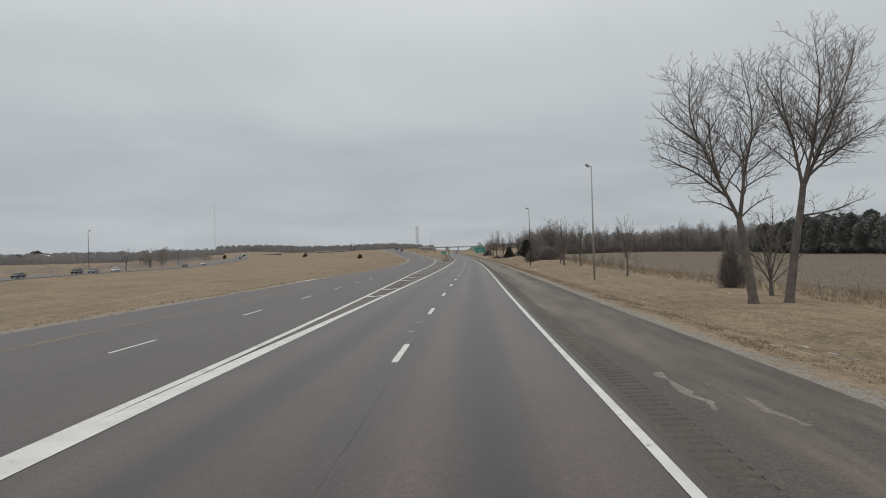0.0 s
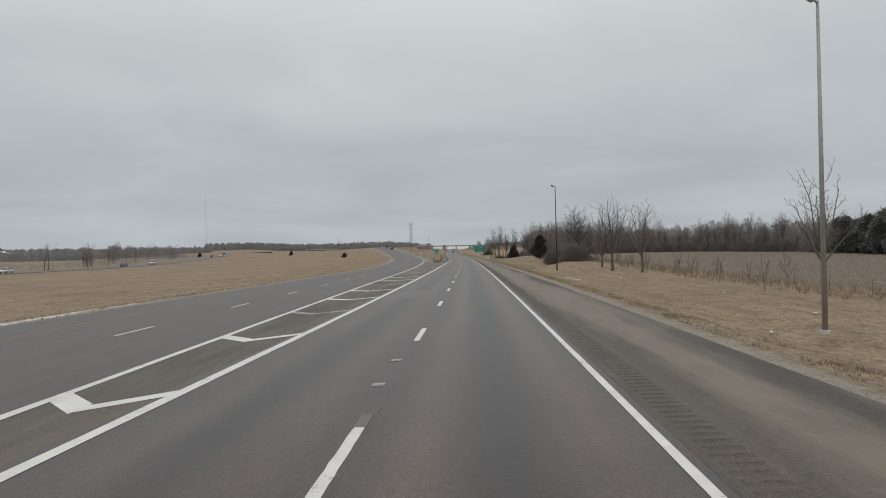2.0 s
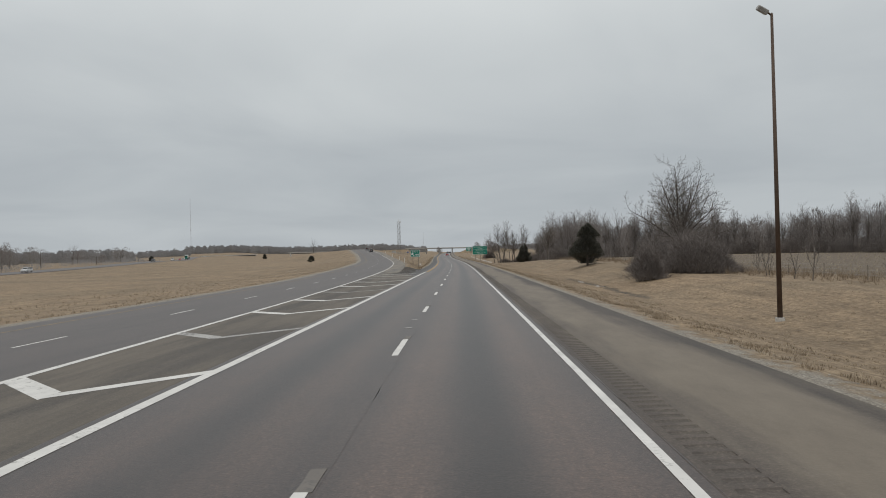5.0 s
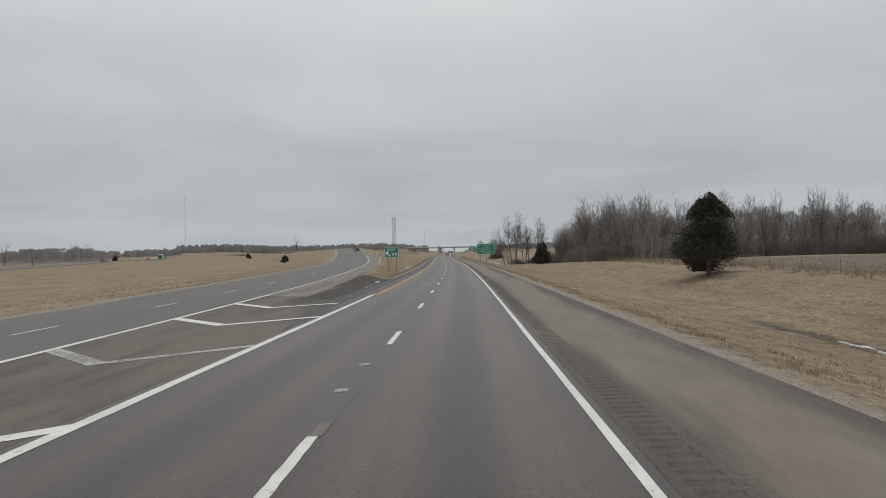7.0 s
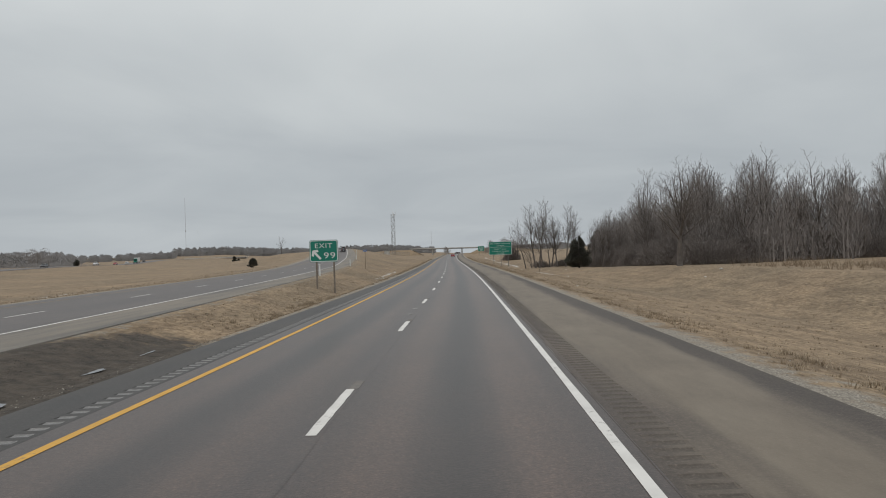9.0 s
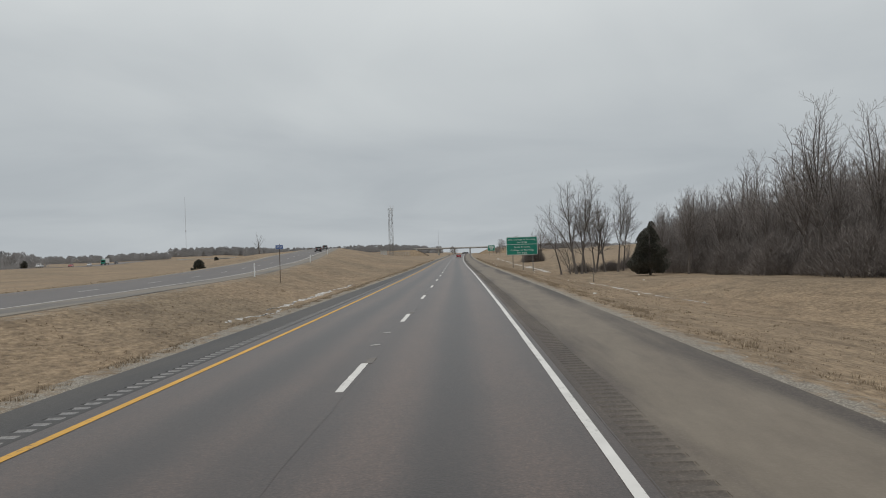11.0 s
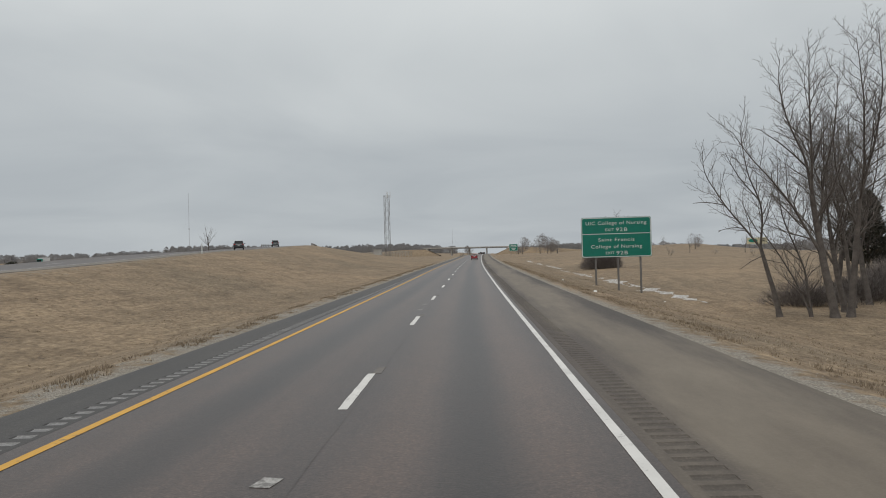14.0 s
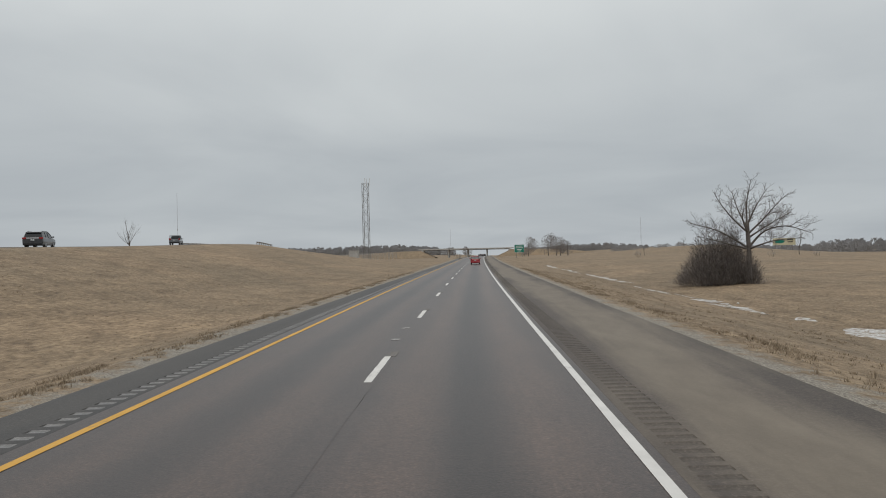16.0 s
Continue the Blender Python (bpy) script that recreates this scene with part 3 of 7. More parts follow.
# ---- ground ----
def build_ground():
    ys = np.unique(np.concatenate([np.arange(-110, 240, 5.0), np.arange(240, 330, 2.5), np.arange(330, 720, 5.0), np.arange(720, 1300, 15.0), np.geomspace(1300, 4600, 22)]))
    subs = [2, 3, 4, 4, 3, 2, 3, 6, 6, 6, 6, 4, 2, 1, 1, 2, 3, 4, 4, 4, 3, 2, 1, 1, 2, 2, 4, 4, 3, 6, 5, 6, 6, 5, 4, 3, 2]
    verts, faces, gravel, field, mud = [], [], [], [], []
    width = None
    for y in ys:
        pts = cross_section(float(y))
        row = []
        for (a, b), s in zip(zip(pts, pts[1:]), (subs + [3] * 40)[:len(pts) - 1]):
            row += [tuple(a[k] + (b[k] - a[k]) * i / s for k in range(4)) for i in range(s)]
        row.append(pts[-1])
        width = len(row)
        for x, z, rough, g in row:
            verts.append((x, float(y), z + lumps(x, float(y)) * rough))
            gravel.append(g)
            o = x - float(road_x(y))
            inside = min(max((o - 32) / 3, 0), 1) * min(max((128 - o) / 6, 0), 1) * min(max((335 - y) / 20, 0), 1)
            field.append(0.75 * inside)
            d = math.hypot((x + 8.0) / 3.8, (y - 264) / 22)
            damp = min(max((y - 188) / 12, 0), 1) * min(max((250 - y) / 12, 0), 1) * min(max(1.6 - abs(o - float(ditch_at(y)) + 0.4), 0), 1)
            mud.append(max(0.8 * min(max((1.15 - d) / 0.4, 0), 1), 0.5 * damp))
    n = len(ys)
    for i in range(n - 1):
        for k in range(width - 1):
            j = i * width + k
            faces.append((j, j + 1, j + width + 1, j + width))
    ob = mesh_ob("ground", verts, faces, M_GRASS, smooth=True)
    for name, values in (("gravel", gravel), ("field", field), ("mud", mud)):
        at = ob.data.attributes.new(name, "FLOAT", "POINT")
        at.data.foreach_set("value", values)
    return tagged(ob, "rolling ground of dry winter grass with a ploughed field", "ground", kind="structure")


ground = build_ground()

# ---- roads ----
road = tagged(strip("road", -110, 1700, off(-3.95), off(3.85), M_ROAD, None, across=8, step=6.0, thick=0.2), "two worn grey asphalt motorway lanes", "road", kind="structure")
shoulder = tagged(strip("shoulder", -110, 1700, off(4.43), off(EDGE_R), M_SHOULDER, None, across=4, step=5.0, thick=0.2, ragged=0.05), "paved shoulder with tan dust beside the lanes", "road shoulder", kind="structure")
inner = tagged(strip("inner_shoulder", 226, 1700, off(EDGE_L), off(-4.39), M_SHOULDER_LEFT, None, across=2, step=5.0, thick=0.2, ragged=0.04), "narrow dark inner shoulder beside the yellow line", "road shoulder", kind="structure")
gore = tagged(strip("gore", -110, 267, lambda y: min(float(exit_x(y)) - 0.06, float(road_x(y)) - 3.98), lambda y: float(road_x(y)) - 3.94 - 1.38 * min(max((y - 228) / 8, 0), 1), M_GORE, None, lift=-0.002, across=6, step=4.0, surface=gore_z), "dusty paved wedge between motorway and exit road", "road", kind="structure")
exit_road = tagged(strip("exit_road", -110, 800, lambda y: float(exit_x(y) - exit_wide(y)), exo(-0.07), M_EXIT, None, across=6, step=5.0, surface=exit_z, thick=0.2), "two-lane grey asphalt exit road curving up a bank", "road", kind="structure")
exit_shoulder = tagged(strip("exit_shoulder", 246, 800, exo(-0.06), exo(2.7), M_SHOULDER_EXIT, None, lift=0.004, across=3, step=4.0, surface=exit_side_z, thick=0.2), "pale paved shoulder of the exit road", "road shoulder", kind="structure")
far_road = tagged(strip("far_road", -110, 1500, lambda y: float(far_x(y)) - 7.5, lambda y: float(far_x(y)) + 7.5, M_EXIT, None, across=2, step=10.0, surface=lambda x, y: far_z(y) + 0.05, thick=0.2), "far carriageway for oncoming traffic", "road", kind="structure")


def rumble(name, y0, y1, a, b, parent, pitch=0.29):
    """Milled hollows across the shoulder."""
    verts, faces, uvs = [], [], []
    for i in range(int((y1 - y0) / pitch)):
        for dy, dz in ((0.0, 0.0), (pitch - 0.175, 0.0), (pitch - 0.15, -0.010), (pitch - 0.09, -0.015), (pitch - 0.028, -0.010)):
            yy = y0 + i * pitch + dy
            x0 = float(road_x(yy))
            for o, deep in ((a, 0), (a + 0.03, 1), (b - 0.03, 1), (b, 0)):
                verts.append((x0 + o, yy, float(pave_z(x0 + o, yy)) + dz * deep))
                uvs.append((o, yy))
    n = len(verts) // 4
    for i in range(n - 1):
        faces += [(4 * i + k, 4 * i + k + 1, 4 * i + k + 5, 4 * i + k + 4) for k in range(3)]
    ob = mesh_ob(name, verts, faces, None, parent, mats=[M_SHOULDER if a > 0 else M_SHOULDER_LEFT, M_GROOVE if a > 0 else M_GROOVE_PALE])
    ob.data.polygons.foreach_set("material_index", [0 if i // 3 % 5 == 0 or i % 3 != 1 else 1 for i in range(len(faces))])
    layer = ob.data.uv_layers.new(name="UVMap")
    idx = np.empty(len(ob.data.loops), int)
    ob.data.loops.foreach_get("vertex_index", idx)
    layer.data.foreach_set("uv", np.array(uvs, float)[idx].ravel())
    return ob


strip("shoulder_joint", -110, 1700, off(3.84), off(3.98), M_SHOULDER, shoulder, lift=0.001, step=5.0)
rumble("rumble_strip", -10, 700, 3.97, 4.44, shoulder)
strip("inner_joint", 226, 1700, off(-4.06), off(-3.94), M_SHOULDER_LEFT, inner, lift=0.001, step=5.0)
strip("inner_joint", 226, 236.05, off(-4.41), off(-4.04), M_SHOULDER_LEFT, inner, lift=0.001, step=5.0)
rumble("rumble_strip", 236, 700, -4.40, -4.05, inner, 0.365)
for a, b, o in ((-110, -10, shoulder), (700, 1700, shoulder)):
    strip("shoulder_joint", a, b, off(3.97), off(4.44), M_SHOULDER, o, lift=0.001, step=5.0)
strip("inner_joint", 700, 1700, off(-4.40), off(-4.05), M_SHOULDER_LEFT, inner, lift=0.001, step=5.0)

# the seam between the lanes, opened to a crack, and mud lying on the tip of the wedge
strip("seam_crack", -40, 620, off(0.13), off(0.152), M_CRACK, road, lift=0.002, step=0.7, ragged=0.035, label="dark crack along the lane seam")
strip("asphalt_patch", 94.6, 101.9, off(-3.45), off(-0.45), M_PATCH, road, lift=0.002, step=0.25, across=3, ragged=0.16, label="paler patch in the passing lane")

strip("joint_crack", 40, 330, off(3.856), off(3.868), M_CRACK, shoulder, lift=0.003, step=0.6, ragged=0.02, label="dark crack along the shoulder joint")
strip("dust_smear", 9.2, 12.2, off(4.86), off(5.0), M_SMEAR, shoulder, lift=0.002, step=0.25, ragged=0.16, label="pale smear of dust")
strip("dust_smear", 8.2, 11.0, lambda y: off(5.62 - 0.09 * (y - 8.2))(y), lambda y: off(5.7 - 0.09 * (y - 8.2))(y), M_SMEAR, shoulder, lift=0.002, step=0.25, ragged=0.13, label="pale smear of dust")

# painted lines
LIFT = 0.006
strip("edge_line", -110, 1700, off(3.59), off(3.72), M_WHITE, road, LIFT, 2.0, ragged=0.012, label="white edge line")
strip("gore_line", -110, 247, lambda y: float(road_x(y)) - 3.78 - 0.2 * min(max((34 - y) / 18, 0), 1), off(-3.54), M_WHITE, road, LIFT, 2.0, ragged=0.02, label="wide white gore line")
strip("yellow_line", 247, 1700, lambda y: off(-3.60 + 0.12 * min(max((320 - y) / 60, 0), 1))(y), lambda y: off(-3.44 + 0.12 * min(max((320 - y) / 60, 0), 1))(y), M_YELLOW, road, LIFT, 2.0, ragged=0.012, label="yellow edge line")
strip("exit_line", -30, 248, exo(-0.12), exo(0.10), M_WHITE, exit_road, LIFT, 2.0, surface=gore_z, ragged=0.03, label="white line along the exit road")
strip("exit_line", 248, 790, exo(-0.1), exo(0.06), M_WHITE, exit_road, LIFT + 0.006, 2.0, surface=exit_z, ragged=0.015)
strip("exit_yellow_line", -110, 790, exo(-8.4), exo(-8.28), M_FADED, exit_road, LIFT, 3.0, surface=exit_z, label="pale yellow edge line")

# ---- plants ----
def tube(V, F, pts, rs, sides):
    base = len(V)
    for i, (p, r) in enumerate(zip(pts, rs)):
        d = (pts[min(i + 1, len(pts) - 1)] - pts[max(i - 1, 0)]).normalized()
        u = d.cross(Vector((0.31, 0.77, 0.55))).normalized()
        w = d.cross(u)
        if i == len(pts) - 1 and sides == 3:
            V.append(tuple(p))
            continue
        for k in range(sides):
            a = 2 * math.pi * k / sides
            V.append(tuple(p + (u * math.cos(a) + w * math.sin(a)) * r))
    n = len(pts)
    for i in range(n - 1):
        a, b = base + i * sides, base + (i + 1) * sides
        if i == n - 2 and sides == 3:
            for k in range(3):
                F.append((a + k, a + (k + 1) % 3, b))
        else:
            for k in range(sides):
                F.append((a + k, a + (k + 1) % sides, b + (k + 1) % sides, b + k))


def grow(rng, wood, twig, p, d, length, r, lvl, kids, spread, lift, wob, ratio):
    top = len(kids)
    n = 5 if lvl == 0 else 4 if lvl == 1 else 3 if lvl < top else 2
    pts, rs = [p.copy()], [r]
    end = (0.5, 0.4)[lvl] if lvl < 2 else 0.35 if lvl < top else 0.3
    for i in range(n):
        d = (d + Vector((rng.gauss(0, wob), rng.gauss(0, wob), rng.gauss(0, wob) + lift * 0.4)) * (1 if lvl else 0.45)).normalized()
        p = p + d * (length / n)
        pts.append(p.copy())
        rs.append(r * (1 - (1 - end) * (i + 1) / n))
    V, F = wood if lvl <= 1 else twig
    tube(V, F, pts, rs, 7 if lvl == 0 else 5 if lvl == 1 else 4 if lvl == 2 and top > 3 else 3)
    if lvl >= top:
        return
    for k in range(kids[lvl]):
        t = rng.uniform(0.30 if lvl else 0.38, 1.0) if k else 1.0
        i = min(int(t * n), n - 1)
        q = pts[i].lerp(pts[i + 1], t * n - i)
        rr = rs[i] + (rs[i + 1] - rs[i]) * (t * n - i)
        side = d.cross(Vector((rng.gauss(0, 1), rng.gauss(0, 1), rng.gauss(0, 1)))).normalized()
        a = rng.uniform(0.6, 1.25) * spread * (0.35 if k == 0 else 1)
        c = (d * math.cos(a) + side * math.sin(a)).normalized()
        grow(rng, wood, twig, q, c, length * ratio * rng.uniform(0.7, 1.2) * (1.15 - 0.4 * t), max(rr * (0.85 if k == 0 else rng.uniform(0.38, 0.6)), 0.0062), lvl + 1, kids, spread, lift, wob, ratio)


def bare_tree(name, seed, height, r, kids, label, spread=0.75, lift=0.16, wob=0.13, ratio=0.62, lean=(0, 0), stems=1, bole=0.42, group="", twigs=None, category="tree"):
    """A leafless tree at the origin: trunk with limbs, and a crown of bare twigs."""
    k = 1.0
    for _ in range(2):
        rng = random.Random(seed)
        wood, twig = ([], []), ([], [])
        for s in range(stems):
            a = rng.uniform(0, 6.28)
            o = Vector((math.cos(a), math.sin(a), 0)) * (0.0 if stems == 1 else rng.uniform(0.2, 0.5) * 0.8)
            d = Vector((lean[0], lean[1], 1)) if stems == 1 else Vector((math.cos(a) * rng.uniform(0.1, 0.4), math.sin(a) * rng.uniform(0.1, 0.4), 1))
            grow(rng, wood, twig, o - Vector((0, 0, 0.2)), d.normalized(), k * height * bole * (1 if stems == 1 else rng.uniform(0.8, 1.1)), r, 0, kids, spread, lift, wob, ratio)
        k *= height / max(v[2] for v in (twig[0] or wood[0]))
    ob = thing(name, Matrix(), label, category, group)
    mesh_ob("trunk", *wood, M_BARK, ob, smooth=True)
    mesh_ob("crown", *twig, twigs or M_TWIG, ob)
    return ob


def shoots(rnd, wood, fine, pts, rs, lvl, dens, ratio, lift, spread, bare):
    """Side branches along a limb, each with finer ones along it."""
    length = sum((q - p).length for p, q in zip(pts, pts[1:]))
    n, spin, segs = max(2, int(length * dens[lvl] * rnd.uniform(0.85, 1.15))), rnd.uniform(0, 6.28), len(pts) - 1
    for k in range(n):
        t = bare + (1 - bare) * (k + rnd.uniform(0.2, 0.9)) / n
        t = min(t, 0.995)
        i = int(t * segs)
        p, rr = pts[i].lerp(pts[i + 1], t * segs - i), rs[i] + (rs[i + 1] - rs[i]) * (t * segs - i)
        d = (pts[i + 1] - pts[i]).normalized()
        spin += 2.4 + rnd.uniform(-0.5, 0.5)
        u = d.cross(Vector((0.3, 0.9, 0.2))).normalized()
        side = u * math.cos(spin) + d.cross(u) * math.sin(spin)
        a = spread * rnd.uniform(0.7, 1.25)
        c = (d * math.cos(a) + side * math.sin(a)).normalized()
        long = length * ratio[lvl] * (1.15 - 0.62 * t) * rnd.uniform(0.6, 1.3)
        if c.z < -0.2:
            long *= 0.6
        m = (6, 5, 4, 2)[lvl]
        line, q = [p.copy()], p.copy()
        for j in range(m):
            c = (c + Vector((rnd.gauss(0, 0.13), rnd.gauss(0, 0.13), rnd.gauss(0, 0.10) + lift))).normalized()
            q = q + c * (long / m)
            line.append(q.copy())
        r0 = max(min(rr * 0.62, long * 0.016), (0.02, 0.012, 0.009, 0.0075)[lvl])
        radii = [r0 + (0.006 - r0) * (j / m) ** 0.8 for j in range(m + 1)]
        tube(*(wood if r0 > 0.03 else fine), line, radii, 5 if r0 > 0.03 else 4 if r0 > 0.014 else 3)
        if lvl + 1 < len(dens):
            shoots(rnd, wood, fine, line, radii, lvl + 1, dens, ratio, lift, spread, 0.15)


def limb_tree(name, seed, r, stems, label, dens=(1.7, 3.0, 4.2), ratio=(0.42, 0.42, 0.45), lift=0.05, spread=0.75, bare=0.12, group="", twigs=None, category="tree", boles=1):
    """A leafless tree: trunk and main limbs as lines of points, with shoots along the limbs."""
    rnd = random.Random(seed)
    wood, fine = ([], []), ([], [])
    size = [sum((Vector(b) - Vector(a)).length for a, b in zip(line, line[1:])) for line in stems]
    most = max(size)
    for k, line in enumerate(stems):
        pts = []
        for a, b in zip(line, line[1:]):
            n = max(1, int((Vector(b) - Vector(a)).length / 0.55))
            pts += [Vector(a).lerp(Vector(b), i / n) + Vector((rnd.gauss(0, 0.035), rnd.gauss(0, 0.035), 0)) for i in range(n)]
        pts.append(Vector(line[-1]))
        for _ in range(2):
            pts = [pts[0]] + [(pts[i - 1] + pts[i] * 2 + pts[i + 1]) / 4 for i in range(1, len(pts) - 1)] + [pts[-1]]
        m = len(pts) - 1
        if k < boles:
            tail = 0.03 if boles > 1 else 0.62 * r
            radii = [r + (tail - r) * i / m for i in range(m + 1)]
            radii[0] *= 1.4
            pts[0] = pts[0] - Vector((0, 0, 0.25))
        else:
            r0 = r * 0.45 * (size[k] / most) ** 0.6
            radii = [r0 + (0.018 - r0) * (i / m) ** 0.85 for i in range(m + 1)]
        tube(*wood, pts, radii, 9 if radii[0] > 0.1 else 7)
        if k >= boles or boles > 1:
            shoots(rnd, wood, fine, pts, radii, 0, dens, ratio, lift, spread, bare)
    ob = thing(name, Matrix(), label, category, group)
    mesh_ob("trunk", *wood, M_BARK, ob, smooth=True)
    mesh_ob("crown", *fine, twigs or M_TWIG, ob)
    return ob


def spreading_tree(seed, height, wide, r, label, bole=0.25, limbs=8, low=0.4, arch=1.0, **more):
    """Limbs that leave a trunk one above the other, the low ones reaching out, the high ones up."""
    rnd = random.Random(seed)
    top = height * bole
    trunk = [(0, 0, 0), (rnd.uniform(-0.15, 0.15), rnd.uniform(-0.15, 0.15), top * 0.6), (rnd.uniform(-0.25, 0.25), rnd.uniform(-0.2, 0.2), top * 1.25)]
    stems, spin = [trunk], rnd.uniform(0, 6.28)
    for k in range(limbs):
        t = (k + 0.5) / limbs
        spin += 2.4 + rnd.uniform(-0.3, 0.3)
        out = wide * (0.92 - 0.72 * t) * rnd.uniform(0.8, 1.1)
        z0, z1 = top * (0.8 + 0.45 * t), height * (low + (0.90 - low) * t ** 0.8) * rnd.uniform(0.95, 1.05)
        f = trunk[1] if z0 < top * 0.9 else trunk[2]
        c, q = math.cos(spin), math.sin(spin)
        stems.append([(f[0], f[1], z0)] + [(f[0] + c * out * v + rnd.gauss(0, 0.12), f[1] + q * out * v + rnd.gauss(0, 0.12), z0 + (z1 - z0) * v ** (1.0 / arch)) for v in (0.33, 0.66, 1.0)])
    return limb_tree("tree", seed, r, stems, label, **more)


def set_down(ob, x, y, turn=0.0, size=1.0, sink=0.0):
    ob.matrix_basis = Matrix.Translation((x, y, ground_z(x, y) - sink)) @ Euler((0, 0, radians(turn))).to_matrix().to_4x4() @ Matrix.Diagonal((size, size, size, 1))
    return ob


def copied(ob, x, y, turn, size, label="", wide=1.0):
    c = copy_thing(ob, Matrix())
    c.matrix_basis = Matrix.Translation((x, y, ground_z(x, y) - 0.05)) @ Euler((0, 0, radians(turn))).to_matrix().to_4x4() @ Matrix.Diagonal((size * wide, size * wide, size, 1))
    if label:
        c["label"] = label
    return c


def needle_cloud(rng, count, shape, size):
    """Many small flat sprays filling a crown; shape(rng) gives a place and the way it points."""
    V, F = [], []
    for _ in range(count):
        p, d = shape(rng)
        s = size * rng.uniform(0.6, 1.4)
        d = (d + Vector((rng.gauss(0, 0.35), rng.gauss(0, 0.35), rng.gauss(0, 0.35)))).normalized()
        w = d.cross(Vector((rng.gauss(0, 1), rng.gauss(0, 1), rng.gauss(0, 1)))).normalized() * s * 0.28
        b = len(V)
        V += [tuple(p - w * 0.6), tuple(p + w * 0.6), tuple(p + d * s * 0.55 + w), tuple(p + d * s), tuple(p + d * s * 0.55 - w)]
        F += [(b, b + 1, b + 2), (b, b + 2, b + 4), (b + 4, b + 2, b + 3)]
    return V, F


def cedar(seed, height, radius, count, label, size=0.34, category="tree", group="", material=None, low=0.10, point=0.75):
    rng = random.Random(seed)
    lobes = [(rng.uniform(0, 6.28), rng.uniform(0.03, 0.92), rng.uniform(0.6, 1.3)) for _ in range(38)]

    def shape(r):
        az, t, big = lobes[r.randrange(len(lobes))]
        t = min(max(t + r.gauss(0, 0.055), 0), 1)
        a = az + r.gauss(0, 0.33)
        prof = radius * big * (min(1, 0.55 + t * 2.2) * (1 - t ** 1.35) ** point + 0.06)
        q = prof * (r.random() ** 0.35)
        return Vector((math.cos(a) * q, math.sin(a) * q, height * (low + (0.97 - low) * t))), Vector((math.cos(a), math.sin(a), 0.75))

    ob = thing("evergreen_tree", Matrix(), label, category, group)
    bm = bmesh.new()
    rod(bm, (0, 0, -0.2), (0, 0, height * 0.85), radius * 0.075, radius * 0.015, 7)
    for k in range(9):
        a, z = rng.uniform(0, 6.28), height * rng.uniform(0.1, 0.6)
        rod(bm, (0, 0, z), (math.cos(a) * radius * 0.6, math.sin(a) * radius * 0.6, z + radius * 0.3), radius * 0.02, radius * 0.008, 5)
    part("trunk", bm, M_BARK, ob, smooth=True)
    V, F = needle_cloud(rng, count, shape, size)
    mesh_ob("crown", V, F, material or M_NEEDLE, ob)
    return ob


def bush(seed, height, radius, stems, label, category="bush", material=None):
    """A leafless thicket of thin stems."""
    rng = random.Random(seed)
    wood, twig = ([], []), ([], [])
    for _ in range(stems):
        a, q = rng.uniform(0, 6.28), radius * 0.35 * rng.random()
        o = Vector((math.cos(a) * q, math.sin(a) * q, -0.1))
        lean = rng.uniform(0.1, 1.0) * radius / height
        grow(rng, wood, twig, o, Vector((math.cos(a) * lean, math.sin(a) * lean, 1)).normalized(), height * rng.uniform(0.45, 0.75), 0.03, 0, [5, 4, 3], 0.6, 0.1, 0.14, 0.62)
    ob = thing("bush", Matrix(), label, category)
    mesh_ob("wood", *wood, M_BARK, ob)
    mesh_ob("crown", *twig, material or M_WOODS, ob)
    return ob


def brush(seed, height, rx, ry, count, label, material=None, thin=0.011):
    """A dense rounded mass of fine leafless twigs on thin stems."""
    rng = random.Random(seed)
    ob = thing("bush", Matrix(), label, "bush")
    wood, V, F = ([], []), [], []
    for _ in range(40):
        a, q = rng.uniform(0, 6.28), rng.random() ** 0.5
        foot = Vector((math.cos(a) * rx * q * 0.6, math.sin(a) * ry * q * 0.6, -0.15))
        tip = Vector((math.cos(a) * rx * q, math.sin(a) * ry * q, height * rng.uniform(0.6, 0.95) * (1 - 0.5 * q * q)))
        tube(*wood, [foot, foot.lerp(tip, 0.5) + Vector((rng.gauss(0, 0.15), rng.gauss(0, 0.15), 0)), tip], [0.035, 0.022, 0.008], 4)
    lobes = [(rng.uniform(0, 6.28), rng.uniform(0.1, 0.9), rng.uniform(0.4, 1.15), rng.uniform(0.2, 0.55)) for _ in range(16)]
    for _ in range(count):
        la, lq, lh, lw = lobes[rng.randrange(16)]
        x = math.cos(la) * lq + rng.gauss(0, lw * 0.6)
        y = math.sin(la) * lq + rng.gauss(0, lw * 0.6)
        d2 = min(x * x + y * y, 1.25)
        top = height * lh * math.sqrt(max(0.06, 1.27 - d2))
        z = top * rng.betavariate(1.5, 1.6) * 1.1
        p = Vector((x * rx, y * ry, z))
        d = Vector((x * 0.5 + rng.gauss(0, 0.45), y * 0.5 + rng.gauss(0, 0.45), rng.uniform(0.2, 1.3))).normalized()
        s = d.cross(Vector((rng.gauss(0, 1), rng.gauss(0, 1), rng.gauss(0, 1)))).normalized() * thin * rng.uniform(0.6, 1.5)
        b = len(V)
        V += [tuple(p - s), tuple(p + s), tuple(p + d * rng.uniform(0.25, 0.8))]
        F.append((b, b + 1, b + 2))
    mesh_ob("wood", *wood, M_BARK, ob)
    mesh_ob("crown", V, F, material or M_BRUSH, ob)
    return ob


